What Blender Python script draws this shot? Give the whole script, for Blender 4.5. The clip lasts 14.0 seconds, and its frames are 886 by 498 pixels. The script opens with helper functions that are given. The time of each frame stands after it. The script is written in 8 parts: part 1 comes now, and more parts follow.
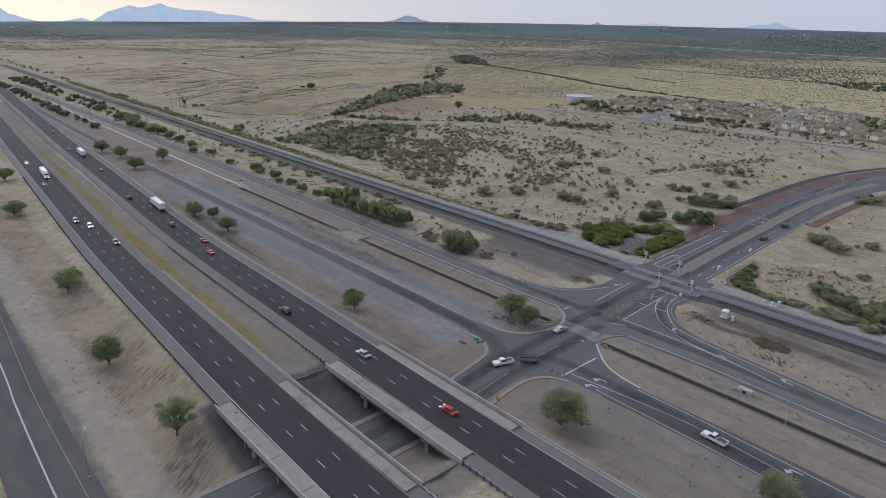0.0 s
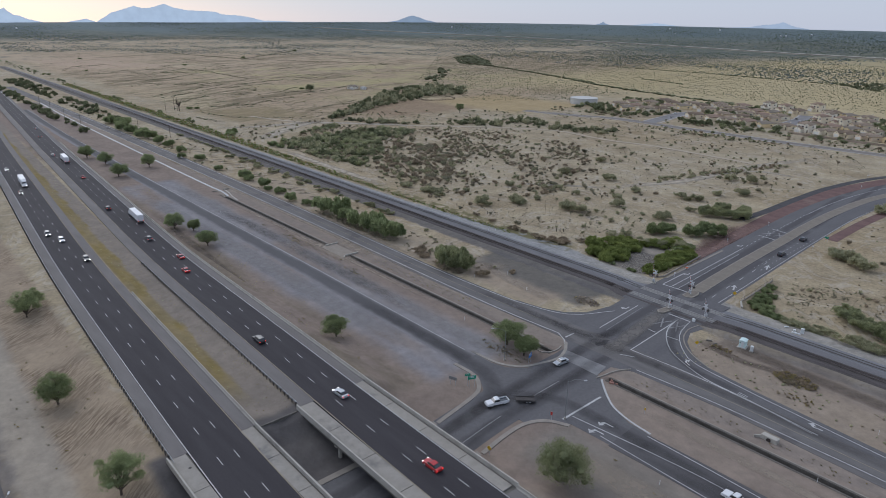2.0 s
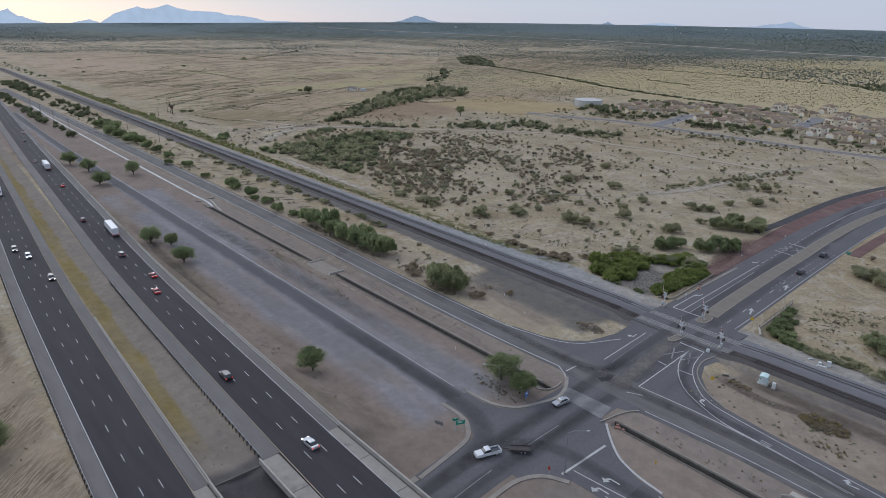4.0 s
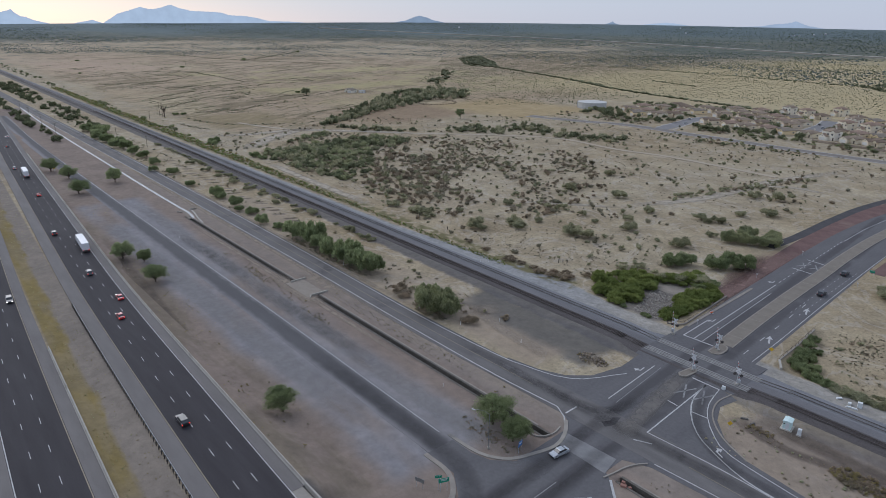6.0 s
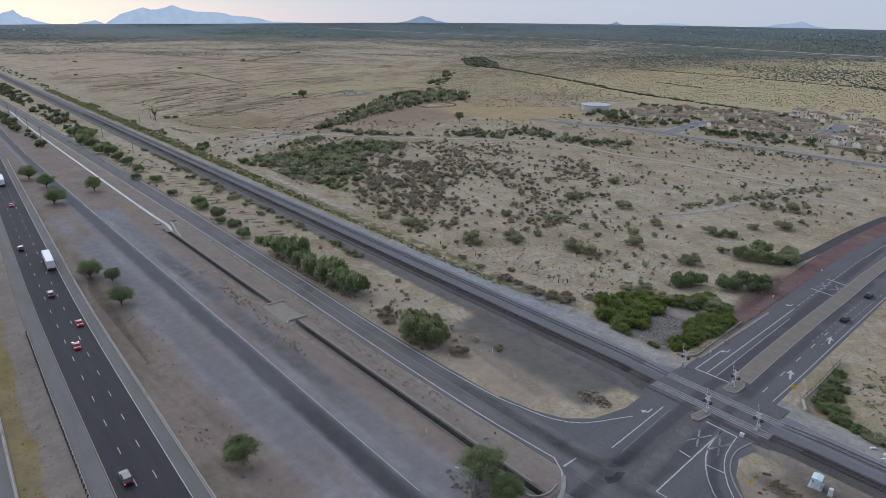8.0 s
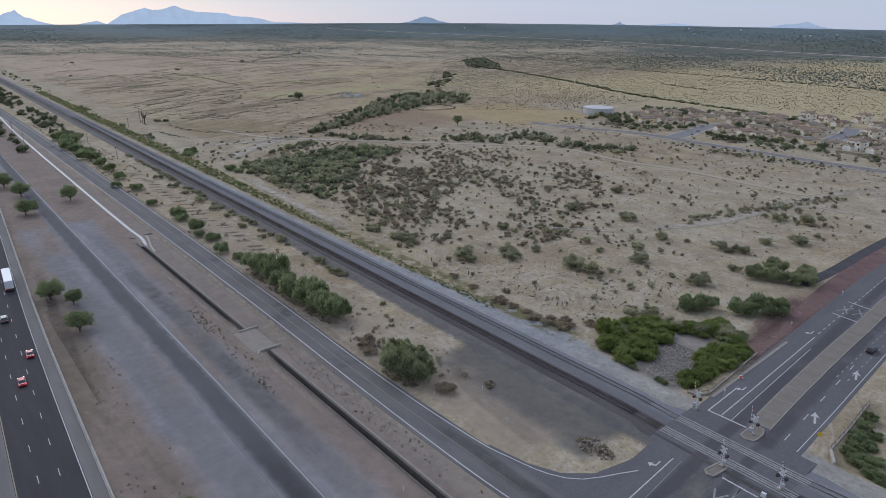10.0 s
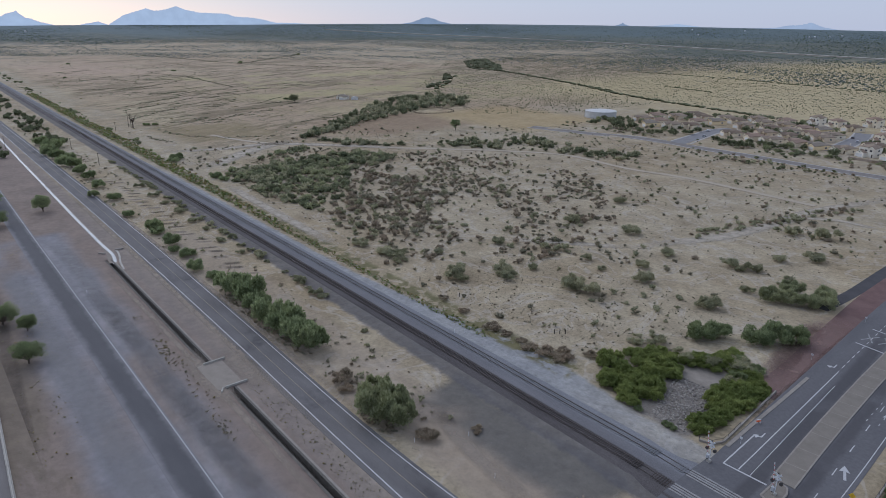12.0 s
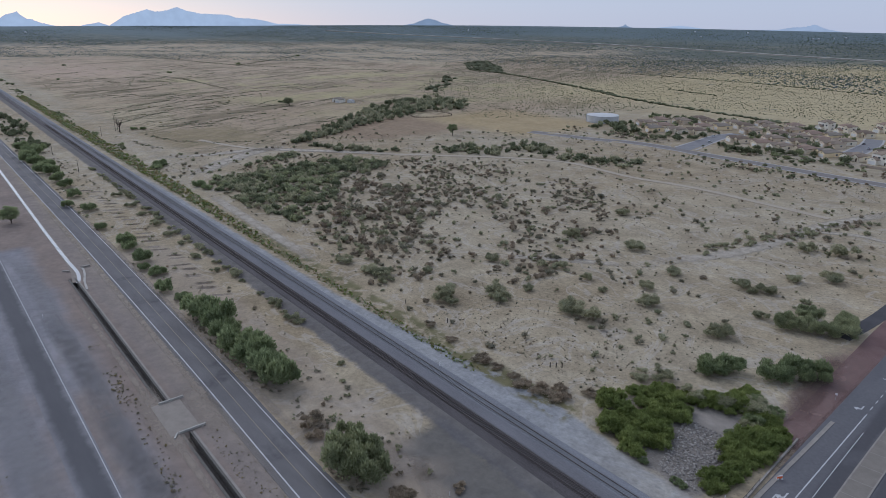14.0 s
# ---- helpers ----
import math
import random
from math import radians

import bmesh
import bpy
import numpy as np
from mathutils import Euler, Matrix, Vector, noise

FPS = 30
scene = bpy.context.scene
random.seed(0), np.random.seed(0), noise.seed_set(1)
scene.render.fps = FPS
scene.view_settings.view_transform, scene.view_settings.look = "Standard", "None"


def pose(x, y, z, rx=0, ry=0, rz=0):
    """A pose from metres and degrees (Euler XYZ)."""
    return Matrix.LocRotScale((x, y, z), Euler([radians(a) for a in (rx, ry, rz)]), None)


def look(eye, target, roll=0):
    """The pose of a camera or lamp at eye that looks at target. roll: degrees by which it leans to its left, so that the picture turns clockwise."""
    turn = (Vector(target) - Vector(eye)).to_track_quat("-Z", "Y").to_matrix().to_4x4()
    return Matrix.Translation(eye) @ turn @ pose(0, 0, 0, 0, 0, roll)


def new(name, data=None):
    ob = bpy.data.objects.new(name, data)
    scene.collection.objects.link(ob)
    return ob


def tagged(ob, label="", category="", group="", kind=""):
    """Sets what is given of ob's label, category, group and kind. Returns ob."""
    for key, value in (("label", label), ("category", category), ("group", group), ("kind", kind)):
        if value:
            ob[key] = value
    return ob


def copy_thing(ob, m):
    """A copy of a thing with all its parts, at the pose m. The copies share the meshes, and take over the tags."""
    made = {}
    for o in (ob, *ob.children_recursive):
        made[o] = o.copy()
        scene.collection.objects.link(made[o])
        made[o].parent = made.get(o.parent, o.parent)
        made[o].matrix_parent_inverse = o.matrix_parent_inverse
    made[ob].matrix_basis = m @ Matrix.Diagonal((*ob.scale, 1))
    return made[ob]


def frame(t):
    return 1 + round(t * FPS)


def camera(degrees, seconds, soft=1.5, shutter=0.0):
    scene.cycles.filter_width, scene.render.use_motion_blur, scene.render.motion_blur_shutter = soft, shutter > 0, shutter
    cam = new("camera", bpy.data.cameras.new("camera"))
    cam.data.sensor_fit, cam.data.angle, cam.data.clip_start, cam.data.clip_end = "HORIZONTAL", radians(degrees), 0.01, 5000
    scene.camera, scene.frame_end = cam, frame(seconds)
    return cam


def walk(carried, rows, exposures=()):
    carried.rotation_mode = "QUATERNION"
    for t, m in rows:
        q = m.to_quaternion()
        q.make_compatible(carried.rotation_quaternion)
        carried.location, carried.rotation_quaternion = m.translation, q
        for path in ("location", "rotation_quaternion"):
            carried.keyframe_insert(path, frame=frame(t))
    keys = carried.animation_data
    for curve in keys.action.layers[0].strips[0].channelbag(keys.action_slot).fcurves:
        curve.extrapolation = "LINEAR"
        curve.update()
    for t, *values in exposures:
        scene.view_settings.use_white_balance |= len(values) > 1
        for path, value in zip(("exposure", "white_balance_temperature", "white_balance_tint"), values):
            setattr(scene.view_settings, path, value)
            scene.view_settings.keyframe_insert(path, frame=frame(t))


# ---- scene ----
import mathutils

# ------------------------------------------------------------------ camera and its way
# World: x runs east along the freeway and the railway, y runs north, metres. The drone flies north-west at about 88 m.
cam = camera(69.25, 14.0, soft=0.85)
PATH = [
    (0, (121.46, -81.51, 87.48), (51.66, -18.22, 53.97), 0.91),
    (1, (115.78, -73.51, 87.50), (45.72, -10.50, 54.00), 0.86),
    (2, (110.09, -65.53, 87.55), (39.79, -2.79, 54.06), 0.81),
    (3, (104.41, -57.57, 87.64), (33.87, 4.91, 54.15), 0.76),
    (4, (98.73, -49.62, 87.75), (27.97, 12.60, 54.25), 0.71),
    (5, (93.04, -41.69, 87.88), (22.08, 20.30, 54.38), 0.67),
    (6, (87.35, -33.77, 88.03), (16.20, 27.99, 54.53), 0.64),
    (7, (81.66, -25.86, 88.18), (10.32, 35.69, 54.69), 0.61),
    (8, (75.96, -17.96, 88.34), (4.45, 43.40, 54.86), 0.59),
    (9, (70.25, -10.07, 88.50), (-1.41, 51.12, 55.04), 0.58),
    (10, (64.53, -2.17, 88.66), (-7.28, 58.86, 55.22), 0.58),
    (11, (58.81, 5.72, 88.81), (-13.14, 66.61, 55.41), 0.59),
    (12, (53.07, 13.62, 88.94), (-19.01, 74.38, 55.60), 0.61),
    (13, (47.32, 21.52, 89.05), (-24.88, 82.18, 55.78), 0.65),
    (14, (41.56, 29.42, 89.13), (-30.76, 90.00, 55.96), 0.70),
]
walk(cam, [(t, look(eye, target, roll)) for t, eye, target, roll in PATH], [(0.0, 0.44, 5980.0, 10.0), (6.5, 0.41, 5880.0, 10.0), (12.0, 0.36, 5680.0, 12.0), (14.0, 0.32, 5600.0, 12.0)])

# ------------------------------------------------------------------ world and sun: dusk, soft light from a high thin veil
world = bpy.data.worlds.new("dusk_sky")
scene.world = world
world.use_nodes = True
wn, wl = world.node_tree.nodes, world.node_tree.links
wn.clear()
sky = wn.new("ShaderNodeTexSky")
sky.sky_type = "NISHITA"
sky.sun_disc = False
sky.sun_elevation = radians(14.0)
sky.sun_rotation = radians(-84.0)
sky.air_density, sky.dust_density, sky.ozone_density = 1.0, 0.4, 0.8
veil = wn.new("ShaderNodeMix")
veil.data_type = "RGBA"
veil.inputs["Factor"].default_value = 0.875
veil.inputs[7].default_value = (4.05, 4.35, 5.2, 1.0)
bg = wn.new("ShaderNodeBackground")
bg.inputs["Strength"].default_value = 0.095
wout = wn.new("ShaderNodeOutputWorld")
wl.new(sky.outputs[0], veil.inputs[6])
wl.new(veil.outputs[2], bg.inputs[0])
wl.new(bg.outputs[0], wout.inputs[0])

sun = new("sun", bpy.data.lights.new("sun", "SUN"))
sun.data.energy = 1.12
sun.data.angle = radians(50)
sun.data.color = (1.0, 0.95, 0.90)
sun.matrix_world = look((0, 0, 185), (240, 0, 0))

# ------------------------------------------------------------------ materials
def nodes_of(name):
    m = bpy.data.materials.new(name)
    m.use_nodes = True
    n, l = m.node_tree.nodes, m.node_tree.links
    return m, n, l, n["Principled BSDF"]


def rgb(c):
    return (c[0], c[1], c[2], 1.0)


class Net:
    """Short hand for building a node net in world metres."""

    def __init__(self, name, rough=0.9, spec=0.2):
        self.m, self.n, self.l, self.b = nodes_of(name)
        self.b.inputs["Roughness"].default_value = rough
        self.b.inputs["Specular IOR Level"].default_value = spec
        self.pos = self.n.new("ShaderNodeNewGeometry").outputs["Position"]
        self.axes = None

    def plug(self, value, socket):
        if isinstance(value, (int, float)):
            socket.default_value = value
        elif isinstance(value, tuple):
            socket.default_value = rgb(value) if socket.type == "RGBA" else value
        else:
            self.l.new(value, socket)

    def noise(self, scale, detail=4, rough=0.55, vector=None, stretch=None, distort=0.0):
        t = self.n.new("ShaderNodeTexNoise")
        t.inputs["Scale"].default_value = scale
        t.inputs["Detail"].default_value = detail
        t.inputs["Roughness"].default_value = rough
        t.inputs["Distortion"].default_value = distort
        v = vector or self.pos
        if stretch:
            k = self.n.new("ShaderNodeVectorMath")
            k.operation = "MULTIPLY"
            self.l.new(v, k.inputs[0])
            k.inputs[1].default_value = stretch
            v = k.outputs[0]
        self.l.new(v, t.inputs["Vector"])
        return t.outputs["Fac"]

    def math(self, op, a, b=0.0, clamp=False):
        k = self.n.new("ShaderNodeMath")
        k.operation = op
        k.use_clamp = clamp
        self.plug(a, k.inputs[0])
        self.plug(b, k.inputs[1])
        return k.outputs[0]

    def step(self, v, lo, hi):
        """0 below lo, 1 above hi, smooth between (lo may be the greater)."""
        k = self.n.new("ShaderNodeMapRange")
        k.interpolation_type = "SMOOTHSTEP"
        self.plug(v, k.inputs["Value"])
        k.inputs["From Min"].default_value, k.inputs["From Max"].default_value = min(lo, hi), max(lo, hi)
        if hi < lo:
            k.inputs["To Min"].default_value, k.inputs["To Max"].default_value = 1.0, 0.0
        return k.outputs["Result"]

    def mix(self, fac, a, b):
        k = self.n.new("ShaderNodeMix")
        k.data_type = "RGBA"
        self.plug(fac, k.inputs["Factor"])
        self.plug(a, k.inputs[6])
        self.plug(b, k.inputs[7])
        return k.outputs[2]

    def times(self, a, b):
        k = self.n.new("ShaderNodeMix")
        k.data_type, k.blend_type = "RGBA", "MULTIPLY"
        k.inputs["Factor"].default_value = 1.0
        self.plug(a, k.inputs[6])
        self.plug(b, k.inputs[7])
        return k.outputs[2]

    def ramp(self, fac, *stops):
        k = self.n.new("ShaderNodeValToRGB")
        e = k.color_ramp.elements
        while len(e) < len(stops):
            e.new(0.5)
        for q, (p, c) in zip(e, stops):
            q.position, q.color = p, rgb(c)
        self.l.new(fac, k.inputs[0])
        return k.outputs[0]

    def xyz(self, wobble=0.0, scale=0.05):
        """x and y of the place, pushed about by noise so that the edges of zones are ragged."""
        v = self.pos
        if wobble:
            t = self.n.new("ShaderNodeTexNoise")
            t.inputs["Scale"].default_value, t.inputs["Detail"].default_value = scale, 5
            t.inputs["Roughness"].default_value = 0.65
            self.l.new(v, t.inputs["Vector"])
            k = self.n.new("ShaderNodeVectorMath")
            k.operation = "MULTIPLY_ADD"
            self.l.new(t.outputs["Color"], k.inputs[0])
            k.inputs[1].default_value = (2 * wobble,) * 3
            self.l.new(v, k.inputs[2])
            j = self.n.new("ShaderNodeVectorMath")
            j.operation = "SUBTRACT"
            self.l.new(k.outputs[0], j.inputs[0])
            j.inputs[1].default_value = (wobble,) * 3
            v = j.outputs[0]
        s = self.n.new("ShaderNodeSeparateXYZ")
        self.l.new(v, s.inputs[0])
        return s.outputs[0], s.outputs[1]

    def box(self, xy, x0, x1, y0, y1, soft=3.0):
        x, y = xy
        f = self.math("MULTIPLY", self.step(x, x0 - soft, x0 + soft), self.step(x, x1 + soft, x1 - soft))
        g = self.math("MULTIPLY", self.step(y, y0 - soft, y0 + soft), self.step(y, y1 + soft, y1 - soft))
        return self.math("MULTIPLY", f, g)

    def bump(self, height, strength=0.4, distance=0.05):
        k = self.n.new("ShaderNodeBump")
        k.inputs["Strength"].default_value, k.inputs["Distance"].default_value = strength, distance
        self.l.new(height, k.inputs["Height"])
        self.l.new(k.outputs[0], self.b.inputs["Normal"])

    def done(self, colour):
        self.plug(colour, self.b.inputs["Base Color"])
        return self.m


def surface(name, dark, light, scale=0.6, rough=0.9, fine=12.0, bump=0.3, stretch=None, spec=0.2, metal=0.0, stain=None):
    """A plain worn surface: two scales of noise between two tones, with a fine relief."""
    k = Net(name, rough, spec)
    k.b.inputs["Metallic"].default_value = metal
    wide = k.noise(scale, 5, 0.6, stretch=stretch)
    grain = k.noise(fine, 3, 0.6)
    f = k.math("ADD", k.math("MULTIPLY", wide, 0.65), k.math("MULTIPLY", grain, 0.35))
    c = k.ramp(f, (0.32, dark), (0.68, light))
    if stain:
        c = k.mix(k.step(k.noise(scale * 0.35, 4, 0.6), 0.55, 0.75), c, stain)
    k.bump(grain, bump, 0.03)
    return k.done(c)


ASPHALT_FREEWAY = surface("freeway_asphalt", (0.039, 0.036, 0.039), (0.058, 0.054, 0.058), 0.25, 0.85, 6.0, stretch=(0.15, 1.5, 1))
ASPHALT_SHOULDER = surface("shoulder_asphalt", (0.142, 0.132, 0.126), (0.20, 0.187, 0.178), 0.3, 0.9, 5.0, stretch=(0.2, 1, 1))
ASPHALT_OLD = surface("old_asphalt", (0.112, 0.106, 0.104), (0.178, 0.169, 0.164), 0.22, 0.9, 5.0, stretch=(0.3, 1.2, 1), stain=(0.075, 0.072, 0.074))
k = Net("ramp_asphalt", 0.9)
ex, ey = k.xyz(1.4, 0.2)
swung = k.math("MAXIMUM", k.math("SUBTRACT", -330.0, ex), 0.0)
edge = k.math("SUBTRACT", ey, k.math("MULTIPLY", swung, 0.018))
lane = k.math("MULTIPLY", k.step(edge, 40.2, 42.6), k.step(edge, 47.6, 45.6))
tone = k.noise(0.2, 5, 0.6, stretch=(0.25, 1, 1))
ASPHALT_RAMP = k.done(k.mix(lane, k.mix(tone, (0.168, 0.161, 0.165), (0.25, 0.241, 0.243)), k.mix(tone, (0.078, 0.076, 0.079), (0.126, 0.123, 0.126))))
k = Net("crossroad_asphalt", 0.9)
cx, cy = k.xyz(0.9, 0.15)
across = k.math("ADD", cx, k.math("SUBTRACT", k.math("MULTIPLY", cy, 0.057), 22.9))
tracks = k.math("ADD", k.math("MULTIPLY", k.step(across, -6.2, -4.6), k.step(across, -1.8, -2.8)), k.math("MULTIPLY", k.step(across, 2.2, 3.4), k.step(across, 6.4, 4.8)))
tone = k.noise(0.15, 5, 0.6, stretch=(1.2, 0.25, 1))
grey = k.mix(tone, (0.096, 0.094, 0.099), (0.16, 0.155, 0.157))
grey = k.times(grey, k.ramp(k.noise(1.2, 5, 0.7), (0.3, (0.86, 0.86, 0.86)), (0.7, (1.1, 1.1, 1.1))))
worn = k.math("MULTIPLY", tracks, k.step(k.noise(0.05, 3), 0.3, 0.5))
c = k.mix(k.math("MULTIPLY", worn, 0.6), grey, (0.058, 0.055, 0.057))
k.bump(k.noise(5.0, 3), 0.3, 0.03)
ASPHALT_CROSS = k.done(c)
ASPHALT_SOUTH = surface("dark_dusty_asphalt", (0.078, 0.074, 0.074), (0.135, 0.127, 0.122), 0.18, 0.9, 4.0, stretch=(0.3, 1, 1), stain=(0.17, 0.155, 0.14))
ASPHALT_ON = surface("ramp_lane_asphalt", (0.078, 0.075, 0.078), (0.128, 0.123, 0.125), 0.2, 0.9, 5.0, stretch=(0.25, 1, 1), stain=(0.062, 0.06, 0.062))
ASPHALT_TRACK = surface("tyre_worn_asphalt", (0.052, 0.05, 0.052), (0.082, 0.079, 0.08), 0.2, 0.85, 5.0)
CONCRETE = surface("weathered_concrete", (0.34, 0.32, 0.28), (0.47, 0.445, 0.395), 0.5, 0.85, 6.0, stain=(0.25, 0.235, 0.21))
CONCRETE_DECK = surface("bridge_deck_concrete", (0.245, 0.228, 0.20), (0.338, 0.315, 0.278), 0.4, 0.85, 6.0, stain=(0.15, 0.145, 0.14))
CONCRETE_DARK = surface("dark_concrete", (0.10, 0.095, 0.085), (0.19, 0.175, 0.155), 0.7, 0.9, 6.0)
KERB = surface("dusty_kerb_concrete", (0.225, 0.203, 0.178), (0.32, 0.29, 0.25), 0.6, 0.9, 6.0)
PAINT = surface("worn_white_road_paint", (0.33, 0.33, 0.325), (0.57, 0.57, 0.56), 1.2, 0.7, 9.0)
PAINT_WORN = surface("nearly_worn_off_road_paint", (0.15, 0.148, 0.148), (0.36, 0.36, 0.358), 1.2, 0.75, 8.0)
PAINT_YELLOW = surface("worn_yellow_road_paint", (0.23, 0.20, 0.145), (0.33, 0.285, 0.20), 0.6, 0.7, 9.0)
MEDIAN = surface("tan_median_paving", (0.175, 0.155, 0.13), (0.235, 0.21, 0.175), 0.3, 0.9, 5.0)
GUTTER = surface("grey_gutter_concrete", (0.165, 0.165, 0.168), (0.245, 0.243, 0.24), 0.4, 0.85, 5.0)
CROSS_PANEL = surface("grey_crossing_panel_concrete", (0.20, 0.197, 0.19), (0.31, 0.303, 0.29), 0.7, 0.85, 5.0)
STEEL = surface("galvanised_steel", (0.40, 0.41, 0.42), (0.56, 0.57, 0.58), 2.0, 0.55, 14.0, 0.1, metal=0.2)
STEEL_DARK = surface("dark_weathered_post", (0.05, 0.047, 0.045), (0.11, 0.10, 0.095), 2.0, 0.8, 14.0, 0.2)
RAIL_STEEL = surface("worn_rail_steel", (0.10, 0.085, 0.08), (0.19, 0.165, 0.15), 3.0, 0.45, 12.0, 0.1, metal=0.5)
TIE_WOOD = surface("dark_railway_tie_wood", (0.035, 0.03, 0.028), (0.085, 0.07, 0.062), 1.0, 0.9, 14.0)
TIE_CONCRETE = surface("railway_tie_concrete", (0.15, 0.15, 0.15), (0.23, 0.23, 0.225), 1.0, 0.9, 14.0)
k = Net("railway_ballast", 0.95, 0.15)
bx, by = k.xyz(0.25, 0.8)
lie = k.math("ADD", by, k.math("MULTIPLY", bx, 0.010))
stone = k.noise(3.2, 4, 0.75)
patch = k.noise(0.25, 4, 0.6, stretch=(0.2, 1, 1))
f = k.math("ADD", k.math("MULTIPLY", stone, 0.6), k.math("MULTIPLY", patch, 0.4))
pale_stone = k.ramp(f, (0.35, (0.125, 0.126, 0.134)), (0.65, (0.245, 0.247, 0.258)))
dark_stone = k.ramp(f, (0.35, (0.055, 0.049, 0.048)), (0.65, (0.13, 0.118, 0.114)))
between = k.math("MULTIPLY", k.step(lie, 120.2, 120.9), k.step(lie, 124.0, 123.2))
c = k.mix(k.step(lie, 120.9, 120.2), pale_stone, dark_stone)
c = k.mix(k.math("MULTIPLY", between, 0.45), c, (0.12, 0.112, 0.112))
k.bump(stone, 0.8, 0.06)
BALLAST = k.done(c)
CINDER = surface("red_cinder_gravel", (0.115, 0.070, 0.064), (0.19, 0.122, 0.11), 0.15, 0.95, 3.0, 0.7, stain=(0.20, 0.14, 0.12))
ROCK = surface("grey_basin_rock", (0.13, 0.118, 0.105), (0.30, 0.276, 0.245), 0.8, 0.95, 2.0, 0.8)
ROCK_PALE = surface("pale_tan_basin_rock", (0.24, 0.215, 0.185), (0.40, 0.37, 0.325), 0.8, 0.95, 2.0, 0.8)
BARK = surface("grey_brown_bark", (0.07, 0.055, 0.045), (0.15, 0.12, 0.095), 2.0, 0.95, 9.0, 0.6)
RUBBER = surface("tyre_rubber", (0.012, 0.012, 0.013), (0.03, 0.03, 0.03), 2.0, 0.8, 14.0)


def leaf_material(name, dark, light):
    k = Net(name, 0.75, 0.15)
    g = k.n.new("ShaderNodeNewGeometry").outputs["Random Per Island"]
    o = k.n.new("ShaderNodeObjectInfo").outputs["Random"]
    f = k.math("ADD", k.math("MULTIPLY", g, 0.6), k.math("MULTIPLY", o, 0.4))
    c = k.ramp(f, (0.1, dark), (0.9, light))
    c = k.times(c, k.ramp(k.noise(0.12, 3), (0.3, (0.82, 0.84, 0.80)), (0.7, (1.15, 1.1, 1.05))))
    k.done(c)
    thin = k.n.new("ShaderNodeBsdfTranslucent")
    k.plug(c, thin.inputs[0])
    m = k.n.new("ShaderNodeMixShader")
    m.inputs[0].default_value = 0.5
    k.l.new(k.b.outputs[0], m.inputs[1])
    k.l.new(thin.outputs[0], m.inputs[2])
    k.l.new(m.outputs[0], k.n["Material Output"].inputs[0])
    return k.m


LEAF_MESQUITE = leaf_material("mesquite_foliage", (0.125, 0.144, 0.082), (0.278, 0.298, 0.185))
LEAF_TREE = leaf_material("fresh_mesquite_foliage", (0.165, 0.205, 0.10), (0.36, 0.41, 0.225))
LEAF_PALO = leaf_material("palo_verde_foliage", (0.22, 0.245, 0.13), (0.43, 0.45, 0.275))
LEAF_BROOM = leaf_material("bright_green_broom_foliage", (0.145, 0.185, 0.056), (0.325, 0.375, 0.135))
LEAF_CREOSOTE = leaf_material("creosote_foliage", (0.245, 0.25, 0.155), (0.455, 0.448, 0.305))
LEAF_GREY = leaf_material("grey_saltbush_foliage", (0.215, 0.205, 0.148), (0.385, 0.36, 0.27))
LEAF_DRY = leaf_material("dry_grass_blades", (0.22, 0.185, 0.085), (0.37, 0.32, 0.165))
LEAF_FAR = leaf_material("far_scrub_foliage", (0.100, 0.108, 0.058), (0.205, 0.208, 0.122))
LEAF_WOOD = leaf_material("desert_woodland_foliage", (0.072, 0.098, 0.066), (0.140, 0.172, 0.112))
# the blue in this leaf colour is painted distance haze
LEAF_HAZED = leaf_material("hazed_woodland_foliage", (0.098, 0.130, 0.136), (0.165, 0.20, 0.206))
LEAF_BROWN = leaf_material("brown_dead_brush", (0.235, 0.195, 0.145), (0.42, 0.355, 0.268))


def soft_stain(name, colour, strength):
    """A thin stain that fades at its edges: tyre marks, dust, spilled gravel."""
    k = Net(name, 0.9, 0.15)
    k.plug(colour, k.b.inputs["Base Color"])
    a = k.n.new("ShaderNodeAttribute")
    a.attribute_name = "soft"
    f = k.math("MULTIPLY", a.outputs["Fac"], k.ramp(k.noise(0.25, 4, 0.65), (0.3, (0.45, 0.45, 0.45)), (0.65, (1, 1, 1))))
    f = k.math("MULTIPLY", f, strength, True)
    t = k.n.new("ShaderNodeBsdfTransparent")
    m = k.n.new("ShaderNodeMixShader")
    k.l.new(f, m.inputs[0])
    k.l.new(t.outputs[0], m.inputs[1])
    k.l.new(k.b.outputs[0], m.inputs[2])
    k.l.new(m.outputs[0], k.n["Material Output"].inputs[0])
    return k.m


TYRE = soft_stain("tyre_darkened_asphalt", (0.06, 0.057, 0.058), 0.36)
MEDIAN_SOFT = soft_stain("worn_tan_median_paving", (0.185, 0.172, 0.158), 0.95)
DUST = soft_stain("drifted_pale_dust", (0.33, 0.28, 0.225), 0.75)
RED_DUST = soft_stain("drifted_red_cinder_dust", (0.27, 0.185, 0.16), 0.7)
PALE_SAND = soft_stain("pale_wash_sand", (0.47, 0.42, 0.34), 0.85)
DARK_DIRT = soft_stain("dark_dirt_tone", (0.135, 0.11, 0.09), 0.7)
PALE_GRAVEL = soft_stain("pale_scraped_gravel", (0.28, 0.268, 0.26), 0.55)


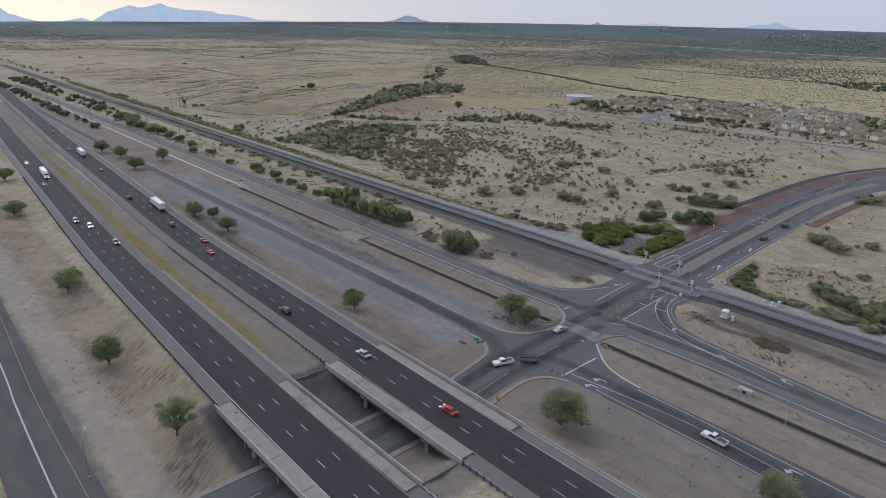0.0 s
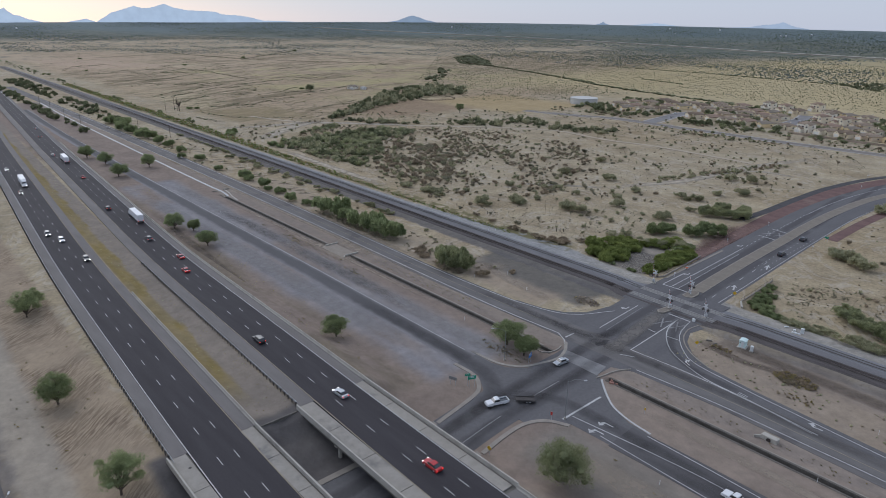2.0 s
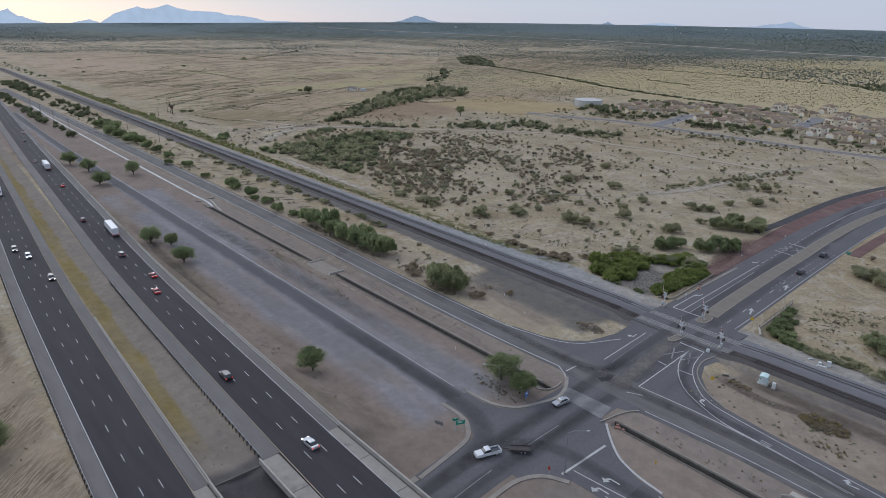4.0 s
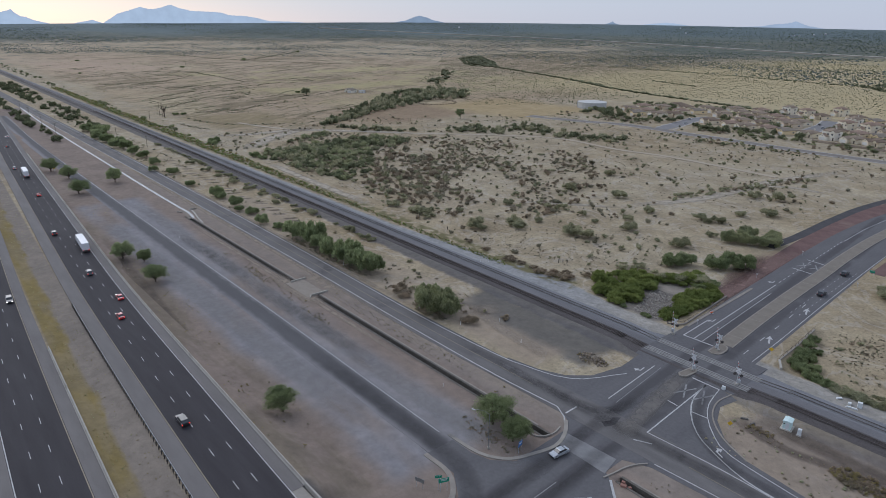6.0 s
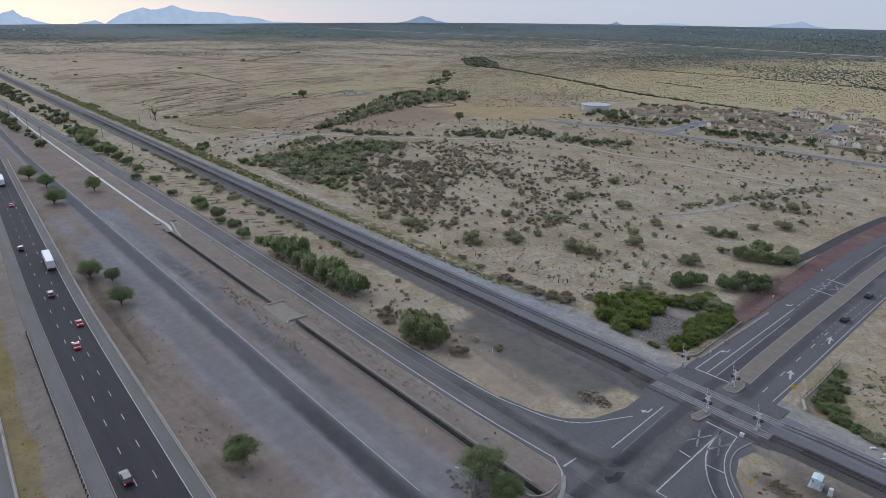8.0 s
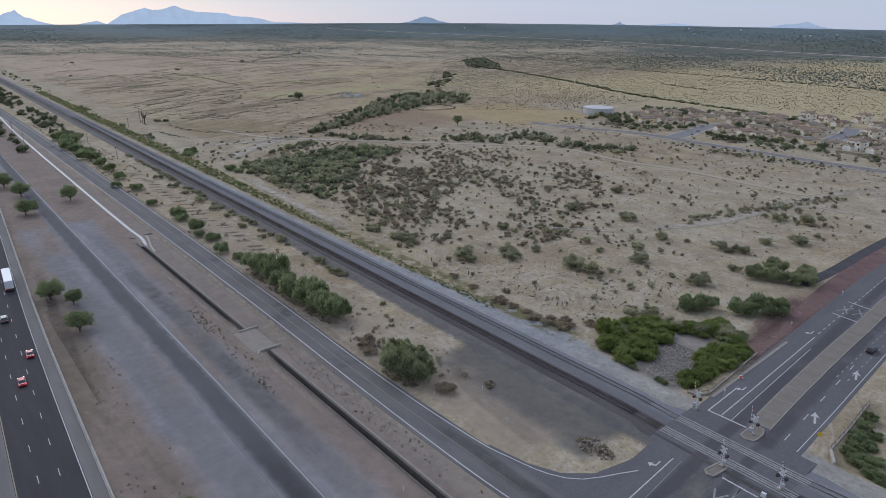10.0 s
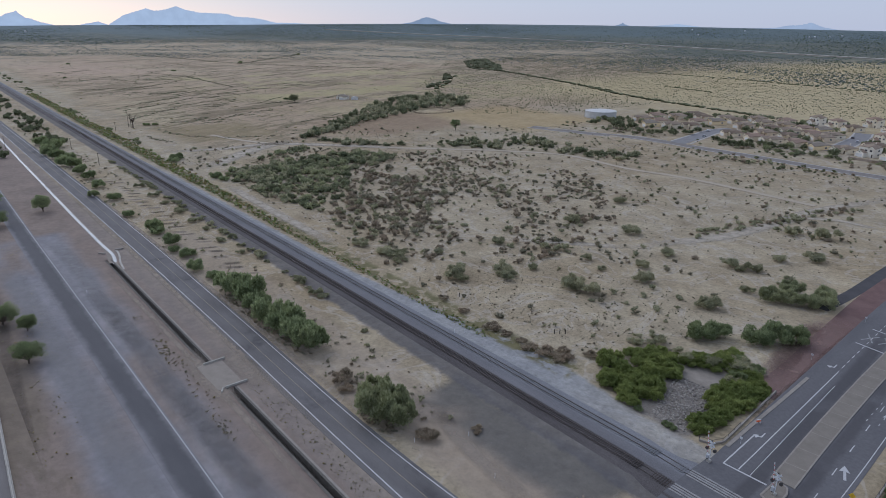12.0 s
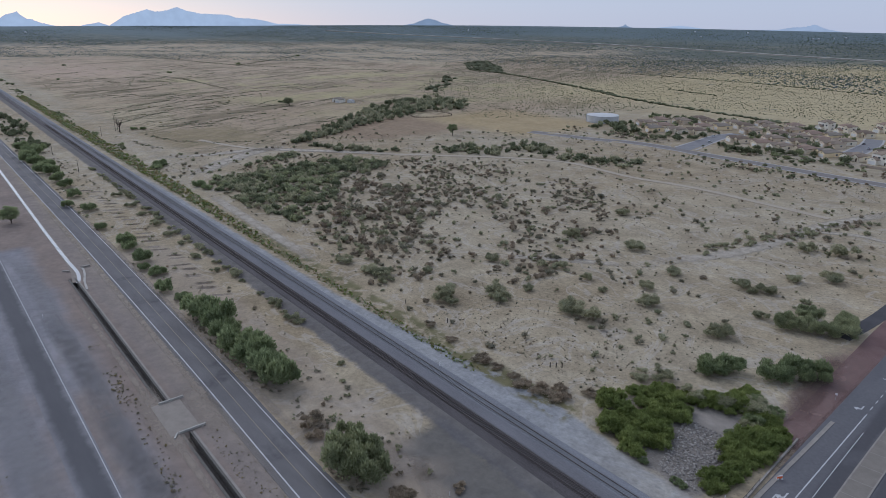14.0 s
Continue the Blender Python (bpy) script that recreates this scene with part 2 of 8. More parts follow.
def paint_material(name, colour, rough=0.3, metal=0.0, coat=0.4):
    k = Net(name, rough, 0.5)
    k.b.inputs["Metallic"].default_value = metal
    k.b.inputs["Coat Weight"].default_value = coat
    g = k.noise(1.5, 3)
    return k.done(k.mix(g, tuple(v * 0.85 for v in colour), tuple(min(1, v * 1.1) for v in colour)))


def glow(name, colour, strength):
    m, n, l, b = nodes_of(name)
    b.inputs["Base Color"].default_value = rgb(colour)
    b.inputs["Emission Color"].default_value = rgb(colour)
    b.inputs["Emission Strength"].default_value = strength
    return m


GLASS_DARK = paint_material("tinted_vehicle_glass", (0.02, 0.024, 0.028), 0.08, 0.0, 1.0)
CAR_WHITE = paint_material("white_car_paint", (0.72, 0.73, 0.74))
CAR_SILVER = paint_material("silver_car_paint", (0.46, 0.48, 0.50), 0.3, 0.4)
CAR_BLACK = paint_material("black_car_paint", (0.02, 0.02, 0.023))
CAR_RED = paint_material("red_car_paint", (0.42, 0.02, 0.025))
CAR_GREY = paint_material("dark_grey_car_paint", (0.09, 0.095, 0.10))
TRAILER_WHITE = paint_material("white_trailer_panel", (0.70, 0.71, 0.72), 0.45, 0.0, 0.1)
HEADLIGHT = glow("lit_headlight", (1.0, 0.95, 0.85), 6.0)
TAILLIGHT = glow("lit_tail_light", (0.8, 0.03, 0.02), 1.5)
TAIL_LENS = paint_material("red_tail_lens", (0.35, 0.015, 0.015))
SIGN_GREEN = paint_material("green_sign_face", (0.01, 0.26, 0.16), 0.5)
SIGN_BLUE = paint_material("blue_sign_face", (0.02, 0.16, 0.46), 0.5)
SIGN_YELLOW = paint_material("yellow_sign_face", (0.66, 0.42, 0.02), 0.5)
SIGN_WHITE = paint_material("white_sign_face", (0.72, 0.72, 0.72), 0.5)
SIGN_BACK = surface("bare_sign_metal", (0.24, 0.25, 0.25), (0.36, 0.37, 0.37), 3, 0.5, 12, 0.1, metal=0.5)
RED_BAND = paint_material("red_gate_band", (0.50, 0.04, 0.03), 0.5)
ORANGE = paint_material("orange_barricade", (0.80, 0.16, 0.04), 0.5)
HUT_PAINT = surface("pale_green_hut_paint", (0.52, 0.66, 0.64), (0.64, 0.77, 0.75), 1.0, 0.6, 6, 0.1)
BOX_PAINT = surface("pale_grey_cabinet_paint", (0.60, 0.62, 0.62), (0.72, 0.74, 0.73), 1.0, 0.6, 6, 0.1)
TANK_PAINT = surface("off_white_tank_paint", (0.46, 0.46, 0.44), (0.58, 0.58, 0.56), 0.3, 0.7, 3, 0.1)


# ------------------------------------------------------------------ mesh tools
class Buf:
    """Gathers vertices and faces of one mesh."""

    def __init__(self):
        self.v, self.f = [], []

    def face(self, *pts):
        n = len(self.v)
        self.v += [tuple(p) for p in pts]
        self.f.append(tuple(range(n, n + len(pts))))
        return self

    def box(self, c, s, turn=0.0, taper=1.0, bevel=0.0):
        """A box about c of size s, turned about z; taper shrinks its top; bevel cuts its upright and top edges."""
        n = len(self.v)
        hx, hy, hz = s[0] / 2, s[1] / 2, s[2] / 2
        ca, sa = math.cos(turn), math.sin(turn)
        b = min(bevel, hx * 0.9, hy * 0.9, hz * 0.9)
        if b <= 0:
            rings = [(-hz, 1.0, 0.0), (hz, taper, 0.0)]
            base = [(-hx, -hy), (hx, -hy), (hx, hy), (-hx, hy)]
            for z, k, _ in rings:
                for x, y in base:
                    x, y = x * k, y * k
                    self.v.append((c[0] + x * ca - y * sa, c[1] + x * sa + y * ca, c[2] + z))
            m = 4
        else:
            for z, k, e in ((-hz, 1.0, 0.0), (hz - b, taper, 0.0), (hz, taper, b)):
                for x, y in ((-hx + b, -hy), (hx - b, -hy), (hx, -hy + b), (hx, hy - b), (hx - b, hy), (-hx + b, hy), (-hx, hy - b), (-hx, -hy + b)):
                    x, y = x * k, y * k
                    x -= math.copysign(min(e, abs(x)), x)
                    y -= math.copysign(min(e, abs(y)), y)
                    self.v.append((c[0] + x * ca - y * sa, c[1] + x * sa + y * ca, c[2] + z))
            m = 8
        r = (len(self.v) - n) // m
        for j in range(r - 1):
            for i in range(m):
                a, d = n + j * m + i, n + j * m + (i + 1) % m
                self.f.append((a, d, d + m, a + m))
        self.f.append(tuple(n + i for i in reversed(range(m))))
        self.f.append(tuple(n + (r - 1) * m + i for i in range(m)))
        return self

    def tube(self, p, q, r0, r1=None, n=8, cap=True):
        r1 = r0 if r1 is None else r1
        p, q = Vector(p), Vector(q)
        w = (q - p).normalized()
        u = w.orthogonal().normalized()
        v = w.cross(u)
        s = len(self.v)
        for c, r in ((p, r0), (q, r1)):
            for i in range(n):
                a = 2 * math.pi * i / n
                self.v.append(tuple(c + (u * math.cos(a) + v * math.sin(a)) * r))
        for i in range(n):
            j = (i + 1) % n
            self.f.append((s + i, s + j, s + n + j, s + n + i))
        if cap:
            self.f.append(tuple(s + i for i in reversed(range(n))))
            self.f.append(tuple(s + n + i for i in range(n)))
        return self

    def prism(self, outline, z0, z1):
        """An upright prism on an outline that runs anticlockwise; it may be concave."""
        n, m = len(self.v), len(outline)
        self.v += [(x, y, z0) for x, y in outline] + [(x, y, z1) for x, y in outline]
        for i in range(m):
            j = (i + 1) % m
            self.f.append((n + i, n + j, n + m + j, n + m + i))
        for t in mathutils.geometry.tessellate_polygon([[Vector((x, y, 0)) for x, y in outline]]):
            a, b, c = (Vector((*outline[i], 0)) for i in t)
            t = t if (b - a).cross(c - a).z > 0 else tuple(reversed(t))
            self.f.append(tuple(n + m + i for i in t))
        return self

    def section(self, rings, closed=True, cap=True):
        """Skins rings of equal count, one after another."""
        n, m = len(self.v), len(rings[0])
        for r in rings:
            self.v += [tuple(p) for p in r]
        for j in range(len(rings) - 1):
            for i in range(m if closed else m - 1):
                k = (i + 1) % m
                a = n + j * m
                self.f.append((a + i, a + k, a + m + k, a + m + i))
        if cap and closed:
            self.f.append(tuple(n + i for i in reversed(range(m))))
            self.f.append(tuple(n + (len(rings) - 1) * m + i for i in range(m)))
        return self

    def mesh(self, name, material):
        me = bpy.data.meshes.new(name)
        me.from_pydata(self.v, [], self.f)
        if material:
            me.materials.append(material)
        me.update()
        return me


def part(name, shape, material, parent=None, label="", at=None):
    """Links a Buf (or a ready mesh) as one mesh object, under a thing or a part if one is given."""
    me = shape.mesh(name, material) if isinstance(shape, Buf) else shape
    ob = new(name, me)
    if at is not None:
        ob.matrix_basis = at
    if parent is not None:
        ob.parent = parent
    if label:
        ob["label"] = label
    return ob


def thing(name, label, category, group="", at=None, kind=""):
    ob = tagged(new(name), label, category, group, kind)
    ob.empty_display_size = 0.3
    if at is not None:
        ob.matrix_basis = at
    return ob


def smooth(u):
    u = max(0.0, min(1.0, u))
    return u * u * (3 - 2 * u)


def spline(points, step=4.0):
    """A smooth line through points, as rows of x, y."""
    p = [Vector(q).to_2d() for q in points]
    p = [2 * p[0] - p[1]] + p + [2 * p[-1] - p[-2]]
    out = []
    for a, b, c, d in zip(p, p[1:], p[2:], p[3:]):
        n = max(1, int((c - b).length / step))
        for i in range(n):
            t = i / n
            out.append(0.5 * (2 * b + (c - a) * t + (2 * a - 5 * b + 4 * c - d) * t * t + (3 * b - a - 3 * c + d) * t ** 3))
    return [(q.x, q.y) for q in out + [p[-2]]]


# ------------------------------------------------------------------ the lie of the land
BRIDGE_WEST, BRIDGE_EAST = -4.5, 43.5
DECK = 3.6
DITCH = 64.7
CROSS = [(21.5, -140), (21.5, -60), (20.5, 0), (19.6, 40), (18.6, 75), (16.6, 100), (14.2, 125), (12.6, 160), (10.6, 205), (8.6, 250), (8.2, 285), (10.5, 325), (17.5, 368), (30, 412), (60, 470), (110, 520)]


def bend(x):
    """How far the freeway has swung north at x."""
    xs, ys = [-1600, -400, -300, -160, -100, -60, -20, 5, 45, 320], [104.8, 23.2, 17.4, 9.1, 6.35, 4.7, 3.15, 2.5, 2.3, 2.3]
    return float(np.mean(np.interp([x - 24, x - 12, x, x + 12, x + 24], xs, ys)))


def grade(x):
    """The height of the freeway's surface at x."""
    if x < -5:
        return 0.7 + (DECK - 0.7) * smooth((x + 150) / 145)
    return 0.7 + (DECK - 0.7) * (1 - smooth((x - 60) / 420))


def dip(x, y):
    """How far the cross road sinks on its way under the bridges."""
    return -1.7 * smooth((33 - y) / 24) * smooth((y + 61) / 12) * smooth((x - 4) / 6) * smooth((39 - x) / 6)


def ditch_open(x):
    return -211 < x < -107 or -91.5 < x < 11.0 or x > 29.5


def swell(az):
    """The far rim of the plain, above or below its mean height, by bearing."""
    return float(np.interp(az, [60, 96, 104, 119, 128, 137, 147, 157, 165, 173, 185, 220], [-8, -4, 1, 13, 17, 17, 10, -2, -9, -17, -20, -20]))


def land(x, y):
    z = 0.0
    # freeway embankment, with the cut through which the cross road passes
    if x > -520:
        v, top = y - bend(x), grade(x)
        toe_s, toe_n = -39.7 - 3.6 * top, 10.8 + 2.8 * top
        if v < -39.7:
            e = smooth((v - toe_s) / (-39.7 - toe_s)) * (top - 0.3)
        elif v > 10.8:
            e = smooth((toe_n - v) / (toe_n - 10.8)) * (top - 0.3)
        elif -18.6 < v < -8.7:
            e = top - 0.35 - 0.7 * smooth(1 - abs(v + 13.6) / 5.0)
        else:
            e = top - 0.35
        if -38.6 < v < 11.2:
            k = max(smooth((BRIDGE_WEST + 6.6 - x) / 7), smooth((x - BRIDGE_EAST + 6.6) / 7))
        else:
            k = max(smooth((4.0 - x) / 10), smooth((x - 39.0) / 10))
        z += max(0.0, e) * k + dip(x, y)
    # railway bank
    z += 0.55 * smooth((y - 110) / 6) * smooth((138 - y) / 8) * max(smooth((1.0 - x) / 8), smooth((x - 31.0) / 8))
    # lined ditch
    if ditch_open(x) and abs(y - DITCH) < 1.01:
        z -= 1.95
    # detention basin
    z -= 1.2 * smooth((x + 36) / 6) * smooth((-1 - x) / 6) * smooth((y - 137) / 5) * smooth((177 - y) / 8)
    # dry wash east of the cross road
    z -= 1.7 * smooth((x - 29.6 + 0.05 * max(0.0, y - 152)) / 2.2) * smooth((y - 135) / 5) * max(smooth((152 - y) / 10) * smooth((110 - x) / 60), smooth((172 - y) / 8) * smooth((41 - x) / 8))
    # the plain rises to the far mountains, a little higher towards the middle of the range
    d = math.hypot(x - 60, y + 20)
    if d > 2200:
        z += (62.0 + swell(math.degrees(math.atan2(y + 20, x - 60)))) * min(1.0, (d - 2200) / 2300) ** 1.7
    if d < 1500:
        off = abs(x - np.interp(y, [p[1] for p in CROSS], [p[0] for p in CROSS]))
        z += 0.14 * noise.noise((x * 0.05, y * 0.05, 0)) * smooth((y - 146) / 20) * smooth((off - 22) / 10)
    return z


def lines(inner, step, extra, reach):
    a, b = inner
    vals = set(np.arange(a, b + 0.1, step).round(3).tolist()) | set(extra)
    s, v = step, b
    while v < reach:
        s *= 1.13
        v += s
        vals.add(round(min(v, reach), 2))
    s, v = step, a
    while v > -reach:
        s *= 1.13
        v -= s
        vals.add(round(max(v, -reach), 2))
    return sorted(vals)


gx = lines((-330, 150), 3.0, [-211.2, -211, -107.2, -107, -91.5, -91.3, 10.8, 11.0, 29.5, 29.7, -5, -3.5, -2, 0, 1.5, 42.5, 44, 45.5, 47, 48.5], 4560.0)
gy = lines((-96, 210), 2.5, [DITCH - 1.02, DITCH - 1.0, DITCH + 1.0, DITCH + 1.02, -16.4, -16.2, -6.3, -6.1], 4560.0)


def round_off(x, y):
    """Draws the far corners of the sheet in to a disc."""
    m, h = max(abs(x), abs(y)), math.hypot(x, y)
    k = smooth((m - 900) / 2200)
    f = 1 + k * (m / h - 1) if h > 1 else 1.0
    return x * f, y * f


verts = [(px, py, land(px, py)) for y in gy for x in gx for px, py in (round_off(x, y),)]
nx = len(gx)
quads = [(j * nx + i, j * nx + i + 1, (j + 1) * nx + i + 1, (j + 1) * nx + i) for j in range(len(gy) - 1) for i in range(nx - 1)]

g = Net("desert_ground", 0.95, 0.1)
xy, xw = g.xyz(), g.xyz(5.0, 0.045)
xs = g.xyz(1.6, 0.25)
wide, mid, fine = g.noise(0.006, 5, 0.6), g.noise(0.05, 6, 0.62), g.noise(0.9, 5, 0.65)
base = g.ramp(mid, (0.28, (0.265, 0.217, 0.144)), (0.5, (0.342, 0.287, 0.195)), (0.72, (0.422, 0.362, 0.255)))
base = g.mix(g.step(wide, 0.42, 0.62), base, g.times(base, (0.90, 0.86, 0.80)))
base = g.times(base, g.ramp(fine, (0.3, (0.74, 0.74, 0.74)), (0.7, (1.16, 1.16, 1.16))))
# dust and pebbles darker in specks
tuft = g.math("MULTIPLY", g.step(g.noise(0.75, 2, 0.6), 0.60, 0.66), g.step(g.noise(0.025, 4, 0.65), 0.40, 0.56))
base = g.mix(g.math("MULTIPLY", tuft, 0.6), base, (0.15, 0.128, 0.088))
speck = g.step(g.noise(0.45, 3, 0.7), 0.58, 0.70)
base = g.mix(g.math("MULTIPLY", speck, 0.45), base, (0.17, 0.14, 0.11))
pebble = g.step(g.noise(1.6, 3, 0.75), 0.62, 0.70)
base = g.mix(g.math("MULTIPLY", pebble, 0.5), base, (0.13, 0.105, 0.082))
drain = g.noise(0.035, 5, 0.6, distort=1.5)
base = g.mix(g.math("MULTIPLY", g.math("MULTIPLY", g.step(drain, 0.48, 0.50), g.step(drain, 0.53, 0.51)), 0.45), base, (0.40, 0.36, 0.305))
# tan and yellowish old fields in the north-west, with rows
turned = g.n.new("ShaderNodeVectorRotate")
turned.rotation_type = "Z_AXIS"
turned.inputs["Angle"].default_value = radians(-118)
g.l.new(g.pos, turned.inputs["Vector"])
rows = g.noise(0.013, 6, 0.66, vector=turned.outputs[0], stretch=(0.45, 2.4, 1), distort=0.8)
field = g.mix(g.math("MULTIPLY", g.step(rows, 0.50, 0.57), 0.8), (0.338, 0.262, 0.176), (0.16, 0.125, 0.075))
field = g.mix(g.step(g.noise(0.007, 4, 0.6, stretch=(0.5, 1.2, 1)), 0.5, 0.64), field, (0.37, 0.305, 0.195))
rows_b = g.noise(0.05, 6, 0.68, vector=turned.outputs[0], stretch=(0.30, 2.4, 1), distort=0.9)
field = g.mix(g.math("MULTIPLY", g.step(rows_b, 0.51, 0.57), 0.85), field, (0.165, 0.137, 0.076))
hummock = g.noise(0.085, 5, 0.68, stretch=(1.5, 0.55, 1), distort=1.2)
field = g.mix(g.math("MULTIPLY", g.math("MULTIPLY", g.step(hummock, 0.52, 0.58), g.step(g.noise(0.010, 3, 0.6), 0.38, 0.52)), 0.75), field, (0.155, 0.128, 0.075))
field = g.mix(g.math("MULTIPLY", g.step(g.noise(0.018, 4, 0.6, stretch=(1, 0.6, 1)), 0.52, 0.66), 0.5), field, (0.29, 0.215, 0.14))
field = g.mix(g.math("MULTIPLY", g.box(xw, -1050, -540, 340, 820, 60), g.step(g.noise(0.012, 5, 0.65), 0.46, 0.60)), field, (0.34, 0.29, 0.155))
field = g.mix(g.math("MULTIPLY", g.box(xw, -2300, -1150, 170, 430, 70), g.step(g.noise(0.004, 4, 0.6, stretch=(0.5, 1.6, 1)), 0.42, 0.58)), field, (0.33, 0.248, 0.17))
field = g.mix(g.math("MULTIPLY", g.box(xw, -530, -440, 165, 255, 10), g.math("ADD", 0.5, g.math("MULTIPLY", g.step(g.noise(0.08, 5, 0.7), 0.42, 0.6), 0.5))), field, (0.225, 0.18, 0.10))
field = g.mix(g.math("MULTIPLY", g.step(g.noise(0.011, 4, 0.6), 0.52, 0.62), 0.6), field, (0.34, 0.262, 0.168))
far_west = g.math("MULTIPLY", g.step(xw[0], -360, -470), g.step(xw[1], 165, 190))
# fields grow paler and bluer westward: aerial haze put into their colour
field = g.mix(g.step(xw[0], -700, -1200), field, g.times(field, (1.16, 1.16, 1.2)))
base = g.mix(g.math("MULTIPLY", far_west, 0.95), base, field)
# brown bare field by the corral
base = g.mix(g.math("MULTIPLY", g.box(xw, -488, -388, 305, 425, 14), 0.8), base, g.mix(mid, (0.20, 0.14, 0.09), (0.29, 0.215, 0.14)))
base = g.mix(g.math("MULTIPLY", g.box(xw, -470, -330, 425, 545, 20), 0.85), base, g.mix(mid, (0.29, 0.215, 0.11), (0.395, 0.305, 0.165)))
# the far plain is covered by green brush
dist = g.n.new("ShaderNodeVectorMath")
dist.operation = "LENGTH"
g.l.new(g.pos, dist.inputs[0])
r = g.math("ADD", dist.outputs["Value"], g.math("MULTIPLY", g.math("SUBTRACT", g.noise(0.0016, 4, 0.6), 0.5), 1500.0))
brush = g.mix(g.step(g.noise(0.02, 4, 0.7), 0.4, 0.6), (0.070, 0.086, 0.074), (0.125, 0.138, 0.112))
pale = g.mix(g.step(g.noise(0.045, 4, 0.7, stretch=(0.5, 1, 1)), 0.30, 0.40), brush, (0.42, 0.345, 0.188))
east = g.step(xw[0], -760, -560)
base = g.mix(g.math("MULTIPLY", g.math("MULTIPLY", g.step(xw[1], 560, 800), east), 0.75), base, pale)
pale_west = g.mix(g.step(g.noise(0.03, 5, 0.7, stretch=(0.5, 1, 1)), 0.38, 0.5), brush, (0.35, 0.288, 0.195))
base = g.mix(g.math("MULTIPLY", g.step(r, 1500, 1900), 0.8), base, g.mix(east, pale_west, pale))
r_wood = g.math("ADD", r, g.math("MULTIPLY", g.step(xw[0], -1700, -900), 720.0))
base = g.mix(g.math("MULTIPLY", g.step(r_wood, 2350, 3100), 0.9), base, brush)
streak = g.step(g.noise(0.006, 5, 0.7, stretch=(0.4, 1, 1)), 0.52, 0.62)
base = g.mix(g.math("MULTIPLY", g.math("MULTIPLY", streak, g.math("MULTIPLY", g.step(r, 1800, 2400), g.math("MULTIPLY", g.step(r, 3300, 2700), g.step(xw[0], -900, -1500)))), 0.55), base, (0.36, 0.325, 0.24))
# aerial haze painted as bluish grey into the farthest ground
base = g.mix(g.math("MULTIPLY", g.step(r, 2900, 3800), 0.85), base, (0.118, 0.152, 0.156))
# gravel between the freeway and the ditch, dirt on either side of it
dirt_pink = g.mix(mid, (0.176, 0.139, 0.114), (0.256, 0.207, 0.171))
base = g.mix(g.box(xw, -700, 200, 13, 73, 4), base, dirt_pink)
gravel = g.mix(g.noise(0.12, 5, 0.6, stretch=(0.3, 1, 1)), (0.176, 0.169, 0.173), (0.262, 0.251, 0.254))
base = g.mix(g.math("MULTIPLY", g.box(xw, -260, 2, 29, 57, 4), g.step(g.noise(0.03, 4, 0.6, stretch=(0.35, 1, 1)), 0.30, 0.52)), base, gravel)
toe = g.math("MULTIPLY", g.box(xs, -420, 0, 12, 27, 3), g.step(g.noise(0.08, 5, 0.65, stretch=(0.25, 1, 1)), 0.44, 0.58))
base = g.mix(g.math("MULTIPLY", toe, 0.7), base, (0.15, 0.125, 0.092))
base = g.mix(g.math("MULTIPLY", g.box(xw, 31, 200, 50, 74, 2), 0.75), base, g.mix(mid, (0.20, 0.162, 0.132), (0.29, 0.238, 0.194)))
base = g.mix(g.box(xw, 34, 200, 24, 42, 4), base, g.mix(mid, (0.165, 0.145, 0.122), (0.235, 0.208, 0.178)))
# greyish strip along the frontage road
base = g.mix(g.math("MULTIPLY", g.box(xs, -700, 200, 67.6, 75, 1.5), 0.65), base, (0.22, 0.19, 0.165))
# dark pad west of the crossing and dark dirt east of it
base = g.mix(g.math("MULTIPLY", g.box(xw, -58, -4, 95, 113, 2.5), 0.92), base, g.mix(mid, (0.108, 0.101, 0.091), (0.140, 0.131, 0.118)))
base = g.mix(g.math("MULTIPLY", g.box(xw, 36, 100, 101, 113, 3), 0.7), base, (0.15, 0.125, 0.115))
base = g.mix(g.math("MULTIPLY", g.box(xw, -230, -55, 84, 104, 3), 0.55), base, g.mix(mid, (0.265, 0.215, 0.163), (0.338, 0.282, 0.22)))
base = g.mix(g.math("MULTIPLY", g.box(xw, -70, -12, 86, 98, 3), 0.8), base, g.mix(mid, (0.262, 0.21, 0.158), (0.33, 0.272, 0.208)))
# gravel on either side of the railway
north_y = g.math("ADD", xs[1], g.math("MULTIPLY", xs[0], 0.007))
east_of = g.step(xs[0], -150, -45)
north_lim = g.math("ADD", 131.2, g.math("SUBTRACT", g.math("MULTIPLY", east_of, 8.2), g.math("MULTIPLY", g.step(xs[0], -45, -15), 3.2)))
strip_n = g.math("MULTIPLY", g.step(north_y, 126, 127), g.step(g.math("SUBTRACT", north_y, north_lim), 1.2, -1.2))
strip_n = g.math("MULTIPLY", strip_n, g.math("MULTIPLY", g.step(xs[0], -420, -300), g.step(xs[0], 190, 150)))
strip_n = g.math("MULTIPLY", strip_n, g.math("ADD", 0.7, g.math("MULTIPLY", g.step(xs[0], -8, -45), 0.3)))
base = g.mix(g.math("MULTIPLY", strip_n, 0.85), base, g.times(g.mix(g.noise(0.3, 5, 0.65, stretch=(0.25, 1, 1)), (0.205, 0.212, 0.219), (0.322, 0.330, 0.336)), g.ramp(fine, (0.3, (0.8, 0.8, 0.8)), (0.7, (1.12, 1.12, 1.12)))))
south_y = g.math("ADD", xs[1], g.math("MULTIPLY", xs[0], 0.010))
strip_s = g.math("MULTIPLY", g.step(south_y, 109.6, 111.4), g.step(south_y, 118, 117))
